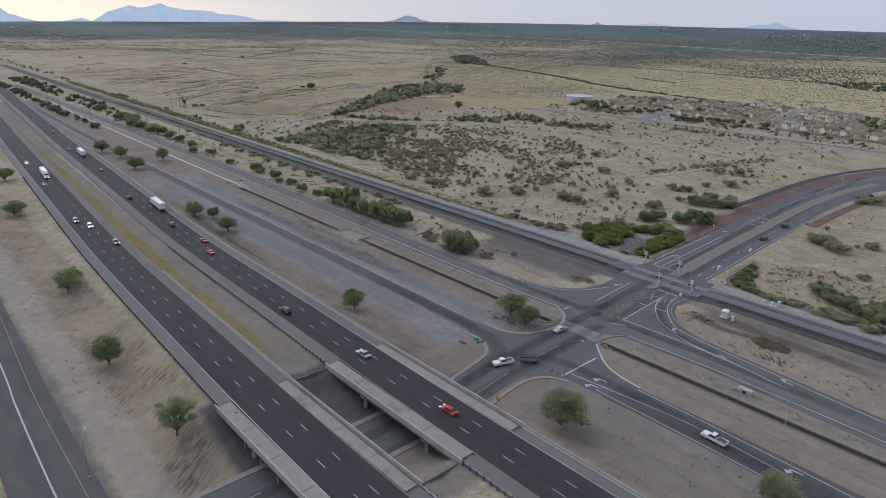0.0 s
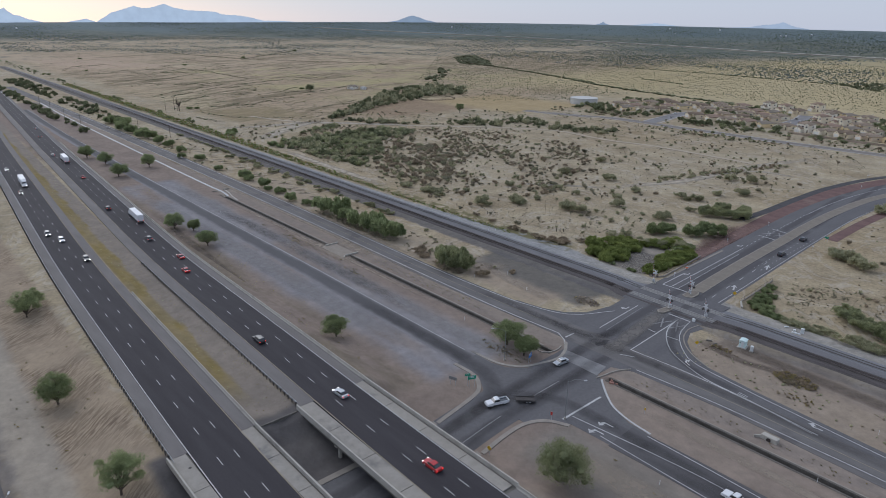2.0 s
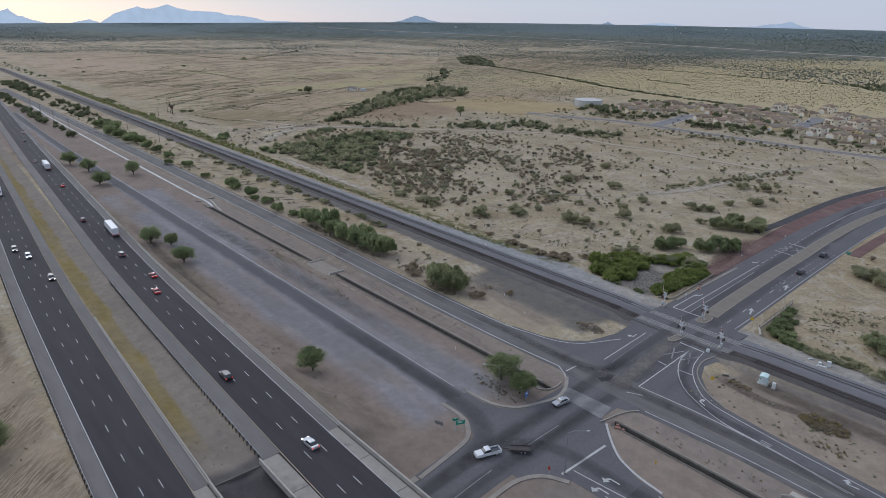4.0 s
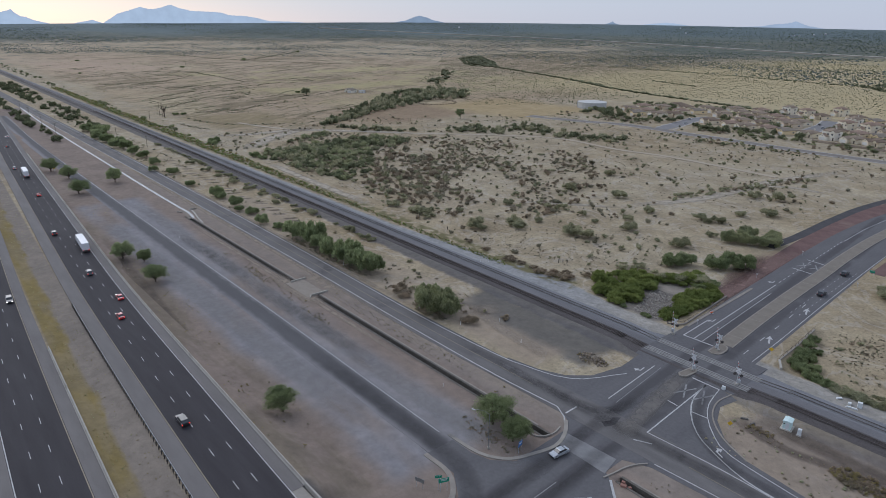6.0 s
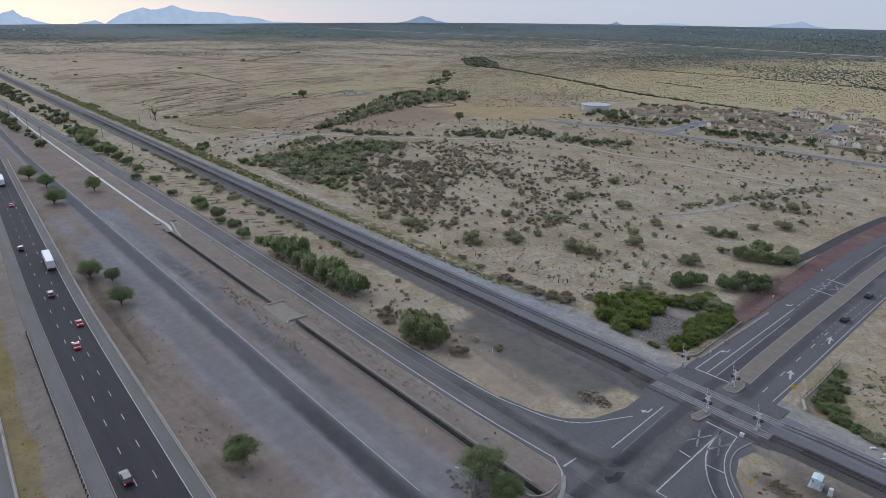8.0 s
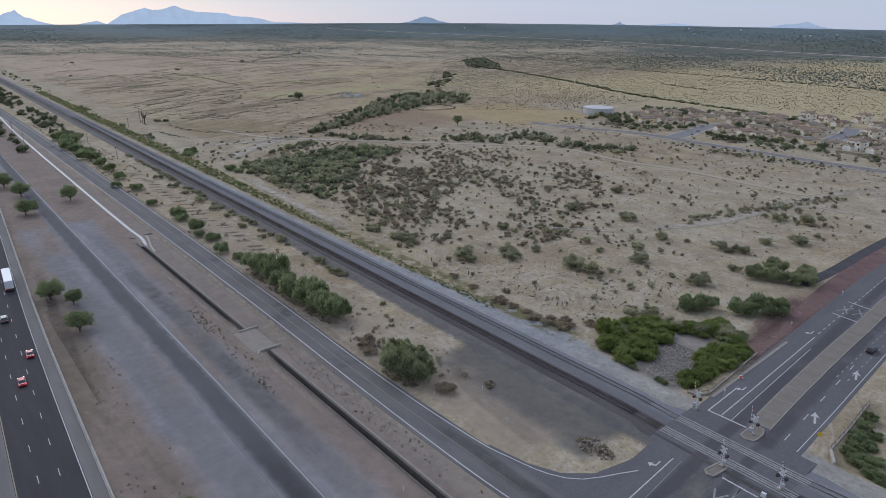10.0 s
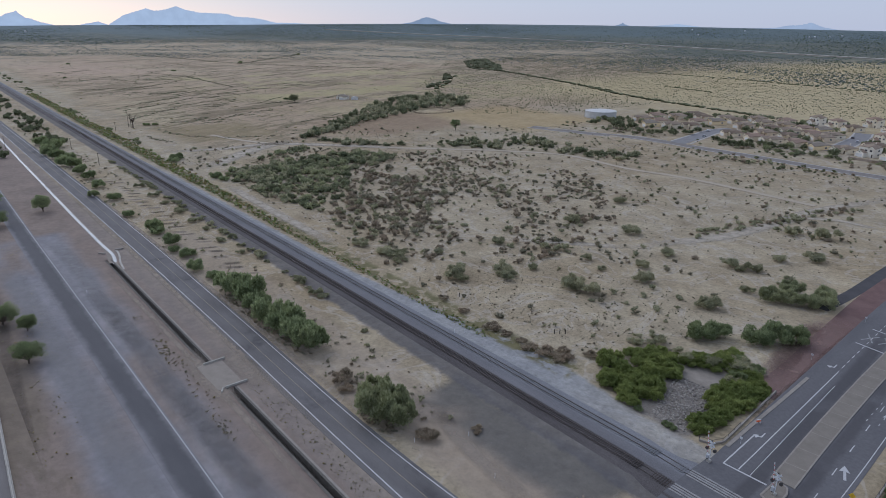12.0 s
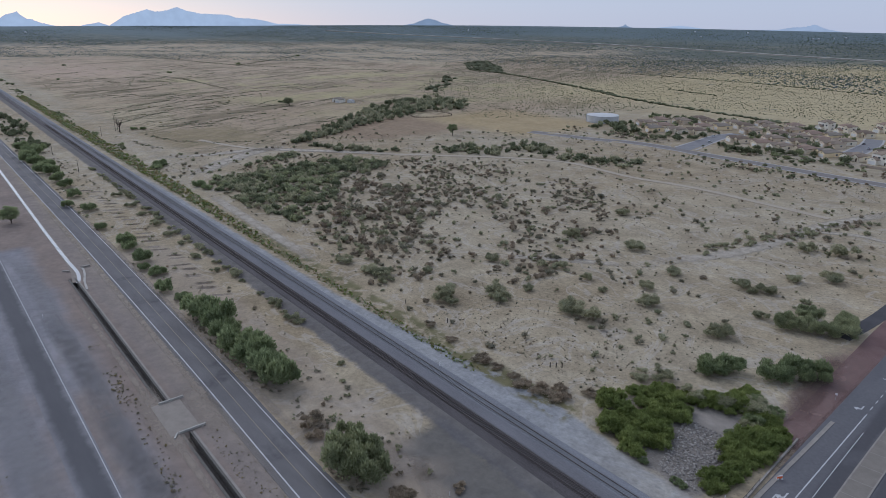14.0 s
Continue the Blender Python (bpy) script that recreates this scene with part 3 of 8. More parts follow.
base = g.mix(g.math("MULTIPLY", strip_s, g.math("MULTIPLY", g.math("ADD", 0.5, g.math("MULTIPLY", g.step(xs[0], 36, 24), 0.35)), g.step(xs[0], 190, 150))), base, g.mix(g.noise(0.35, 5, 0.65, stretch=(0.25, 1, 1)), (0.075, 0.072, 0.074), (0.14, 0.134, 0.132)))
base = g.mix(g.math("MULTIPLY", g.box(xw, 34, 150, 84, 104, 3), 0.8), base, g.mix(mid, (0.205, 0.165, 0.132), (0.29, 0.238, 0.192)))
# stony basin floor, bare dirt at its head
basin = g.box(xw, -25, -5, 136.5, 172, 1.6)
cobble = g.times(g.mix(g.noise(0.5, 4, 0.6), (0.165, 0.146, 0.125), (0.245, 0.222, 0.195)), g.ramp(g.noise(1.9, 4, 0.75), (0.34, (0.6, 0.6, 0.6)), (0.66, (1.2, 1.2, 1.2))))
base = g.mix(g.math("MULTIPLY", basin, 0.92), base, g.mix(g.step(xw[1], 158, 164), cobble, g.mix(mid, (0.215, 0.19, 0.162), (0.285, 0.256, 0.222))))
# weeds along the ballast
base = g.mix(g.math("MULTIPLY", g.box(xs, -700, -40, 135.0, 143, 1.6), g.step(g.noise(0.2, 4), 0.42, 0.55)), base, (0.15, 0.135, 0.07))
# south embankment: orange-brown, and the median's dry grass
downhill = g.n.new("ShaderNodeVectorRotate")
downhill.rotation_type = "Z_AXIS"
downhill.inputs["Angle"].default_value = radians(-35)
g.l.new(g.pos, downhill.inputs["Vector"])
rills = g.noise(1.9, 4, 0.66, vector=downhill.outputs[0], stretch=(1.0, 0.13, 0.1), distort=0.2)
bank = g.mix(g.math("MULTIPLY", g.step(rills, 0.42, 0.58), g.step(g.noise(0.04, 3), 0.35, 0.6)), (0.290, 0.232, 0.166), (0.150, 0.113, 0.080))
bank = g.mix(g.step(xs[1], -48.5, -52.0), bank, g.mix(mid, (0.262, 0.226, 0.178), (0.325, 0.285, 0.228)))
base = g.mix(g.box(xs, -700, 200, -60, -35, 1.5), base, bank)
base = g.mix(g.math("MULTIPLY", g.box(xw, -120, 40, -66, -59.6, 1.5), 0.8), base, (0.14, 0.126, 0.118))
grass_noise = g.step(g.noise(0.12, 5, 0.65, stretch=(0.25, 1, 1)), 0.42, 0.6)
sep = g.n.new("ShaderNodeSeparateXYZ")
g.l.new(g.pos, sep.inputs[0])
swing = g.math("ADD", 3.0, g.math("MULTIPLY", g.math("MAXIMUM", g.math("SUBTRACT", -20.0, sep.outputs[0]), 0.0), 0.046))
acr = g.math("SUBTRACT", sep.outputs[1], swing)
med = g.math("MULTIPLY", g.step(acr, -19.7, -18.7), g.step(acr, -8.0, -9.0))
med = g.math("MULTIPLY", med, g.step(sep.outputs[0], -5.5, -8.5))
base = g.mix(med, base, g.mix(mid, (0.175, 0.15, 0.125), (0.25, 0.215, 0.178)))
yellow = g.math("MULTIPLY", g.step(g.math("ADD", acr, g.math("MULTIPLY", grass_noise, -1.2)), -13.9, -15.6), g.step(sep.outputs[0], -12.0, -30.0))
base = g.mix(g.math("MULTIPLY", g.math("MULTIPLY", med, yellow), g.math("ADD", 0.7, g.math("MULTIPLY", grass_noise, 0.3))), base, (0.205, 0.158, 0.064))
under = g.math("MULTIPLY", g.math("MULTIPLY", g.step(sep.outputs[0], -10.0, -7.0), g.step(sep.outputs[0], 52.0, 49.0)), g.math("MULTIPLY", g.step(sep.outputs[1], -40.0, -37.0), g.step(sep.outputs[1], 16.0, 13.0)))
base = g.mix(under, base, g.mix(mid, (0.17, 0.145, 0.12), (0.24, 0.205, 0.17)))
# dark paving west of the road, bridge shadow painted into its tone
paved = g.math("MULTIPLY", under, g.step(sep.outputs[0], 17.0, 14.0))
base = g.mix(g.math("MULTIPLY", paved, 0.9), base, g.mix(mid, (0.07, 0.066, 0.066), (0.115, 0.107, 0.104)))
# grit, pebbles and blotches over everything
base = g.times(base, g.ramp(g.noise(0.32, 6, 0.72), (0.28, (0.82, 0.82, 0.82)), (0.72, (1.20, 1.20, 1.20))))
base = g.times(base, g.ramp(g.noise(0.07, 4, 0.6), (0.3, (0.93, 0.94, 0.96)), (0.7, (1.12, 1.12, 1.11))))
base = g.mix(g.math("MULTIPLY", g.step(g.noise(2.2, 3, 0.7), 0.62, 0.72), 0.4), base, (0.12, 0.102, 0.082))
base = g.mix(g.math("MULTIPLY", g.step(g.noise(1.3, 3, 0.7, stretch=(1.1, 0.9, 1)), 0.66, 0.74), 0.18), base, (0.42, 0.385, 0.33))
g.bump(g.math("ADD", g.math("MULTIPLY", fine, 0.6), g.math("MULTIPLY", rills, 0.4)), 0.6, 0.25)
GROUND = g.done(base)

me = bpy.data.meshes.new("ground")
me.from_pydata(verts, [], quads)
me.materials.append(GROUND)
ground = tagged(new("ground", me), "pale sandy desert ground with gravel, dirt and scrub", "ground", kind="structure")
me.polygons.foreach_set("use_smooth", [True] * len(me.polygons))


# ------------------------------------------------------------------ roads
def structure(name, label, category, shape, material):
    ob = part(name, shape, material)
    return tagged(ob, label, category, kind="structure")


def ribbon(xs, ya, yb, z, thick=0.25):
    """A slab along x between two offsets from the freeway's line."""
    b = Buf()
    rings = []
    for x in xs:
        c, h = bend(x), z(x)
        rings.append([(x, ya + c, h - thick), (x, yb + c, h - thick), (x, yb + c, h), (x, ya + c, h)])
    return b.section(rings)


def way(points, left, right, z, thick=0.2, step=4.0):
    """A slab along a smooth line, with widths to its left and right."""
    p = spline(points, step)
    b = Buf()
    rings = []
    for i, q in enumerate(p):
        a, c = Vector(p[max(0, i - 1)]), Vector(p[min(len(p) - 1, i + 1)])
        d = (c - a).normalized()
        n = Vector((-d.y, d.x))
        l, r = Vector(q) + n * left, Vector(q) - n * right
        e = z + dip(*q)
        rings.append([(*r, e - thick), (*l, e - thick), (*l, e), (*r, e)])
    return b.section(rings)


STRETCH = [x for x in np.arange(-1180, 300.1, 10.0)]
LANES = {"north": (-4.5, 7.15, (-0.45, 3.25), -16.0), "south": (-34.1, -22.3, (-26.4, -30.0), -13.7)}
dash = Buf().box((1.52, 0, 0.004), (3.05, 0.15, 0.012)).mesh("lane_dash", PAINT)
for side, (a, b, dashes, phase) in LANES.items():
    carriageway = structure("road", "dark smooth asphalt freeway carriageway with white lane lines", "road", ribbon(STRETCH, a, b, grade), ASPHALT_FREEWAY)
    for y in (a + 0.2, b - 0.2):
        left = (y == a + 0.2) == (side == "north")
        part("edge_line", ribbon(STRETCH, y - 0.1, y + 0.1, lambda x: grade(x) + 0.012, 0.02), PAINT_YELLOW if left else PAINT, carriageway, "dull yellow edge line" if left else "white edge line")
    for y in dashes:
        for i in range(-64, 16):
            x = phase + 12.95 * i
            dz = (grade(x + 3) - grade(x)) / 3
            dy = (bend(x + 3) - bend(x)) / 3
            part("lane_dash", dash, None, carriageway, at=Matrix.Translation((x, y + bend(x), grade(x) + 0.008)) @ pose(0, 0, 0, 0, -math.degrees(math.atan(dz)), math.degrees(math.atan(dy))))
for a, b in ((-8.25, -4.5), (7.15, 9.75), (-22.3, -19.4), (-37.4, -34.1)):
    for xs, mat in (([x for x in STRETCH if x < BRIDGE_WEST - 2] + [BRIDGE_WEST - 1.5], ASPHALT_SHOULDER), ([BRIDGE_EAST + 1.5] + [x for x in STRETCH if x > BRIDGE_EAST + 2], ASPHALT_SHOULDER)):
        structure("road_shoulder", "worn grey asphalt freeway shoulder", "road shoulder", ribbon(xs, a, b, grade), mat)
# deck shoulders on the bridges: concrete panels with open joints
for a, b in ((-8.25, -4.5), (7.15, 9.75), (-22.3, -19.4), (-37.4, -34.1)):
    deck = thing("bridge_shoulder", "pale concrete bridge deck shoulder in jointed panels", "bridge deck", kind="structure")
    for i in range(4):
        x0, x1 = BRIDGE_WEST - 1.5 + 12.5 * i + 0.06, BRIDGE_WEST - 1.5 + 12.5 * (i + 1) - 0.06
        part("panel", Buf().box(((x0 + x1) / 2, (a + b) / 2 + bend(20), grade(20) - 0.125), (x1 - x0, b - a, 0.26), bevel=0.02), CONCRETE_DECK, deck)

# walls at the head of the paved slopes between the bridges
for x in (BRIDGE_WEST - 0.7, BRIDGE_EAST + 0.7):
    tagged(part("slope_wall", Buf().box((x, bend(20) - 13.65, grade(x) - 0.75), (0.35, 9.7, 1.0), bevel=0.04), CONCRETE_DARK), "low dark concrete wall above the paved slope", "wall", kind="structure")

# two bridges over the cross road
for a, b in ((-8.7, 10.5), (-37.9, -18.7)):
    bridge = thing("bridge", "concrete girder bridge carrying the freeway over the road", "bridge", "freeway bridges")
    a, b = a + bend(20), b + bend(20)
    mid_y = (a + b) / 2
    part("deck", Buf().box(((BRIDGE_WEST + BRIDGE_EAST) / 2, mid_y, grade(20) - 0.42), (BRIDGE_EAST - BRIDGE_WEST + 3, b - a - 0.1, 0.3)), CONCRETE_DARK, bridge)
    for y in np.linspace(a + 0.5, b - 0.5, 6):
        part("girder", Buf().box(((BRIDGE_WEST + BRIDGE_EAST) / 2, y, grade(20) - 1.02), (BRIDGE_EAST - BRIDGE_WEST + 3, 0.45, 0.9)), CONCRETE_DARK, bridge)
    for x in (9.5, 32.5):
        part("pier_cap", Buf().box((x, mid_y, grade(20) - 1.78), (1.1, b - a - 0.8, 0.6), bevel=0.08), CONCRETE, bridge)
        for y in np.linspace(a + 1.6, b - 1.6, 4):
            part("column", Buf().tube((x, y, -2.2), (x, y, grade(20) - 2.2), 0.45, n=14), CONCRETE, bridge)
    for y in (a + 0.15, b - 0.15):
        rail = Buf()
        rail.box(((BRIDGE_WEST + BRIDGE_EAST) / 2, y, grade(20) + 0.12), (BRIDGE_EAST - BRIDGE_WEST + 3, 0.34, 1.5), bevel=0.04)
        part("parapet", rail, CONCRETE, bridge, "pale concrete parapet wall")
    for x, s in ((BRIDGE_WEST - 0.9, 1), (BRIDGE_EAST + 0.9, -1)):
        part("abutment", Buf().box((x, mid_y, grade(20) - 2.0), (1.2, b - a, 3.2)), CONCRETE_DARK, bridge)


def barrier(name, label, a, x0, x1, mat=CONCRETE, height=0.82):
    """A concrete safety barrier with sloped feet, in cast lengths."""
    top = thing(name, label, "barrier")
    x = x0
    while x < x1 - 0.1:
        e = min(x + 12.0, x1)
        rings = []
        for q in np.linspace(x + 0.02, e - 0.02, 3):
            c, h = bend(q) + a, grade(q)
            rings.append([(q, c + d, h + k) for d, k in ((-0.32, -0.2), (0.32, -0.2), (0.32, 0.1), (0.14, 0.3), (0.09, height), (-0.09, height), (-0.14, 0.3), (-0.32, 0.1))])
        part("segment", Buf().section(rings), mat, top)
        x = e
    return top


barrier("concrete_barrier", "long pale concrete safety barrier beside the freeway", 10.05, -420, BRIDGE_WEST - 1.6)
barrier("concrete_barrier", "pale concrete safety barrier beside the freeway", 10.05, BRIDGE_EAST + 1.6, 190)
barrier("concrete_barrier", "pale concrete barrier along the freeway median", -19.1, -103, BRIDGE_WEST - 1.6)


def guard_rail(a, x0, x1, face):
    """Steel guard rail on posts; face is the side of the road."""
    top = thing("guard_rail", "galvanised steel guard rail on dark posts", "guard rail", "freeway guard rails")
    post = Buf().box((0, 0, 0.25), (0.16, 0.2, 1.05)).mesh("post", STEEL_DARK)
    block = Buf().box((0, face * 0.2, 0.52), (0.15, 0.2, 0.34)).mesh("block", STEEL_DARK)
    xs = list(np.arange(x0, x1, 1.905))
    for x in xs:
        m = Matrix.Translation((x, a + bend(x), grade(x)))
        p = part("post", post, None, top, at=m)
        part("block", block, None, p)
    rings = []
    for x in np.arange(x0, x1 + 3, 4.0):
        c, h = a + bend(x) + face * 0.3, grade(x) + 0.38
        rings.append([(x, c + face * d, h + k) for d, k in ((0, 0), (0.07, 0.06), (0, 0.14), (0, 0.18), (0.07, 0.25), (0, 0.32), (-0.02, 0.3), (-0.02, 0.02))])
    part("beam", Buf().section(rings), STEEL, top)


guard_rail(-8.6, -131, BRIDGE_WEST - 2, 1)
guard_rail(-37.7, -300, BRIDGE_WEST - 2, 1)
guard_rail(-8.6, BRIDGE_EAST + 2, 120, 1)
guard_rail(-18.9, BRIDGE_EAST + 2, 120, -1)
guard_rail(-37.7, BRIDGE_EAST + 2, 120, 1)

# cross road, frontage roads and ramps
RAMP_WEST = [(-640, 50), (-480, 44.5), (-300, 43.6), (-180, 43.6), (-90, 43.6), (-30, 43.2), (-2, 43.3)]
cross_south = structure("road", "grey worn two-way cross road curving into the desert", "road", way(CROSS[:5], 7.0, 7.0, 0.040), ASPHALT_CROSS)
cross_north = structure("road", "grey worn wide cross road with a tan median", "road", way(CROSS[4:], 12.0, 12.4, 0.050), ASPHALT_CROSS)
frontage = structure("road", "grey two-lane frontage road beside the railway", "road", way([(-900, 78), (-400, 80.2), (-250, 80.4), (-130, 79.0), (-60, 77.6), (0, 78.6), (30, 79.2), (60, 78.4), (100, 75.8), (200, 69.6)], 5.0, 4.6, 0.060), ASPHALT_OLD)
off_ramp = structure("road", "dark asphalt off-ramp with a grey gravel verge", "road", way(RAMP_WEST, 4.2, 3.0, 0.055), ASPHALT_RAMP)
on_ramp = structure("road", "dark asphalt on-ramp with white lane lines", "road", way([(46, 46.0), (60, 46.3), (90, 45.6), (130, 43), (220, 30)], 5.0, 5.0, 0.065), ASPHALT_ON)
south_road = structure("road", "grey south frontage road with white edge lines", "road", way([(-520, -48), (-300, -58), (-180, -63.5), (-60, -66), (20, -66.5), (120, -66), (320, -63)], 5.0, 9.5, 0.12, 0.3), ASPHALT_SOUTH)
# the junction's flared corners
junction = Buf().prism([(31.5, 112), (30.2, 106), (32.5, 100), (37, 94.6), (44, 90.5), (58, 88.2), (97, 84.0), (97, 76), (32, 73), (26.5, 70.5), (26.5, 64.5), (28.4, 63.2), (33, 58.5), (38.4, 54.3), (44.2, 52.0), (52, 51.2), (60, 44), (48, 41.6), (36, 41.2), (31, 38.6), (28.4, 33.4), (14.0, 33.4), (12.2, 36.2), (6.5, 40.0), (-4, 40.2), (-4, 47.2), (4, 47.4), (8.4, 48.8), (12, 52.4), (13.6, 57), (14.9, 63.2), (12.6, 69.4), (9.2, 73.2), (3.2, 75.6), (-6, 75.2), (-20, 75), (-20, 83.8), (-10.3, 85.6), (-3.6, 88.6), (1.0, 94.0), (3.2, 104), (2.4, 114), (14, 118)][::-1], -0.1, 0.032)
crossing_area = structure("road", "worn grey asphalt junction of several roads", "road", junction, ASPHALT_CROSS)


# ------------------------------------------------------------------ paint, kerbs and islands
def stripe(parent, points, width=0.16, z=0.08, mat=PAINT, name="line_marking", label="white painted line", step=3.0):
    return part(name, way(points, width / 2, width / 2, z, 0.02, step), mat, parent, label)


def arrow(parent, x, y, turn, bent, z=0.08, size=1.0, hand=1):
    """A lane arrow that points along turn; bent: its head points to the left."""
    if bent:
        o = [(-0.15, -1.6), (0.15, -1.6), (0.15, 0.6), (-0.7, 1.15), (-0.7, 1.7), (-1.7, 0.8), (-0.7, 0.0), (-0.7, 0.55), (-0.15, 0.25)]
    else:
        o = [(-0.22, -2.0), (0.22, -2.0), (0.2, 0.5), (0.8, 0.3), (0, 2.2), (-0.8, 0.3), (-0.2, 0.5)]
    o = [(p * size * hand, q * size) for p, q in o]
    b = Buf().prism(o if hand > 0 else o[::-1], 0.0, 0.02)
    return part("arrow_marking", b, PAINT, parent, "white painted lane arrow", at=pose(x, y, z - 0.01, 0, 0, turn))


def stain(points, width, mat, parent, z=0.085, label="", name="stain", step=3.0):
    """A soft-edged strip of darker or paler surface."""
    p = spline(points, step)
    b, soft = Buf(), []
    n = len(p)
    for i, q in enumerate(p):
        a, c = Vector(p[max(0, i - 1)]), Vector(p[min(n - 1, i + 1)])
        d = (c - a).normalized()
        o = Vector((-d.y, d.x))
        end = min(1.0, i / (0.18 * n), (n - 1 - i) / (0.18 * n))
        for k, e in ((-0.5, 0.0), (-0.25, 0.85), (0.0, 1.0), (0.25, 0.85), (0.5, 0.0)):
            w = Vector(q) + o * (k * width)
            b.v.append((w.x, w.y, z + dip(w.x, w.y)))
            soft.append(e * end)
    for i in range(n - 1):
        for k in range(4):
            b.f.append((i * 5 + k + 1, i * 5 + k, i * 5 + 5 + k, i * 5 + 6 + k))
    ob = part(name, b, mat, parent, label)
    at = ob.data.attributes.new("soft", "FLOAT", "POINT")
    at.data.foreach_set("value", soft)
    return ob


# cross road north of the railway
stripe(cross_north, [(4.3, 134.4), (3.8, 149.3)], 0.3)
stripe(cross_north, [(7.4, 134.8), (6.3, 162), (4.9, 196)], 0.25)
stripe(cross_north, [(9.9, 134.7), (8.3, 165), (7.2, 187)], 0.16)
stripe(cross_north, [(4.2, 134.3), (13.5, 134.5)], 0.42, label="white stop line")
for i in range(17):
    y = 199 + 4.2 * i
    x = 4.7 - (y - 199) * 0.040
    stripe(cross_north, [(x, y), (x - 0.06, y + 2.0)], 0.22, step=5)
stripe(cross_north, [(2.3, 270), (2.2, 300), (5.0, 335), (12.2, 375), (24, 412), (52, 466)], 0.2)
stripe(cross_north, [(25.0, 134.2), (24.3, 155), (23.2, 179), (21.9, 210), (20.6, 250), (20.2, 285), (22.5, 322), (29.4, 361), (41, 402), (69, 458)], 0.2)
for i in range(5):
    stripe(cross_north, [(21.4 - 0.6 * i, 136.6 + 11.6 * i), (21.2 - 0.6 * i, 140.0 + 11.6 * i)], 0.2, step=5)
for i in range(16):
    for o in (0.0, 2.6):
        y = 176 + 3.6 * i
        x = 18.2 + o - (y - 176) * 0.022
        stripe(cross_north, [(x, y), (x - 0.03, y + 1.1)], 0.15, step=5)
arrow(cross_north, 22.3, 151.0, 20, False, size=1.3)
arrow(cross_north, 21.3, 180.6, 16, False, size=1.3)
arrow(cross_north, 5.2, 150.4, 182, True, hand=-1)
arrow(cross_north, 3.2, 198.0, 182, True, hand=-1)
for x, y in ((3.2, 225), (7.6, 225.5)):
    for s in (-1, 1):
        stripe(cross_north, [(x - 1.5, y - 3 * s), (x + 1.5, y + 3 * s)], 0.4, step=9, mat=PAINT_WORN, label="worn white crossing mark")
for y in (218, 232):
    stripe(cross_north, [(1.4, y + 0.6), (9.6, y - 0.6)], 0.4, step=9)
# cross road between railway and frontage road
stripe(cross_north, [(8.8, 111.2), (10.4, 88)], 0.26)
stripe(cross_north, [(10.5, 111.6), (12.7, 88)], 0.14, mat=PAINT_WORN)
arrow(cross_north, 7.7, 106.6, 184, True, hand=-1)
stripe(cross_north, [(18.7, 113.4), (26.2, 113.2)], 0.4, label="white stop line")
stripe(cross_north, [(22.9, 112.8), (24.5, 83.1)], 0.3)
stripe(cross_north, [(20.4, 98.6), (23.2, 98.3)], 0.3)
stripe(cross_north, [(24.5, 83.1), (42, 83.6), (60, 82.4), (74, 80.2)], 0.22)
stripe(crossing_area, [(22.9, 112.8), (23.9, 104.8), (27.0, 97.8), (32.0, 91.6), (37.5, 88.0), (46.5, 84.2), (58.5, 82.9), (75, 80.6)], 0.3)
stripe(crossing_area, [(26.2, 113.2), (27.7, 105.2), (30.5, 99.2), (35.4, 93.2), (41, 89.6), (56.3, 87.0), (69.3, 85.4), (96, 82.3), (130, 79)], 0.22)
stripe(crossing_area, [(26.6, 98.6), (30.6, 99.0)], 0.3)
for x, y in ((20.9, 106.0), (25.5, 106.6)):
    for s in (-1, 1):
        stripe(crossing_area, [(x - 1.5, y - 3.2 * s), (x + 1.3, y + 3.2 * s)], 0.42, step=9, mat=PAINT_WORN, label="worn white crossing mark")
arrow(crossing_area, 38.6, 88.4, 62, True, hand=-1)
arrow(crossing_area, 73.5, 83.2, 95, True, hand=-1)
for o in (-0.7, 0.0, 0.7):
    stripe(crossing_area, [(55.0, 83.9 + o), (57.4, 83.6 + o)], 0.22, step=5)
stripe(crossing_area, [(24.0, 78.4), (27.6, 80.2)], 0.35)
# frontage road
stripe(frontage, [(-700, 74.5), (-340, 76.1), (-220, 76.2), (-120, 75.6), (-60, 74.6), (-20, 74.4), (0, 75.2), (4.5, 75.5), (8.3, 73.4), (11.6, 69.8)], 0.3)
stripe(frontage, [(-700, 81.5), (-400, 83.9), (-250, 84.2), (-130, 83.0), (-60, 81.6), (-25, 82.4), (-14, 84.0), (-5, 86.4), (0.6, 90.6), (4.2, 97.6), (6.3, 101.8)], 0.26)
stripe(frontage, [(-700, 78.2), (-400, 80.2), (-250, 80.4), (-130, 79.2), (-60, 78.0), (-6, 78.6)], 0.14, mat=PAINT_YELLOW, label="faded yellow centre line")
stripe(frontage, [(7.6, 74.8), (7.6, 79.0)], 0.4, label="white stop line")
stripe(frontage, [(31.8, 74.4), (48, 75.2), (60, 75.3), (74, 74.8), (92, 74.2), (130, 71.8)], 0.22)
stripe(frontage, [(37, 79.2), (60, 78.6), (100, 76.4)], 0.14, mat=PAINT_YELLOW, label="faded yellow centre line")
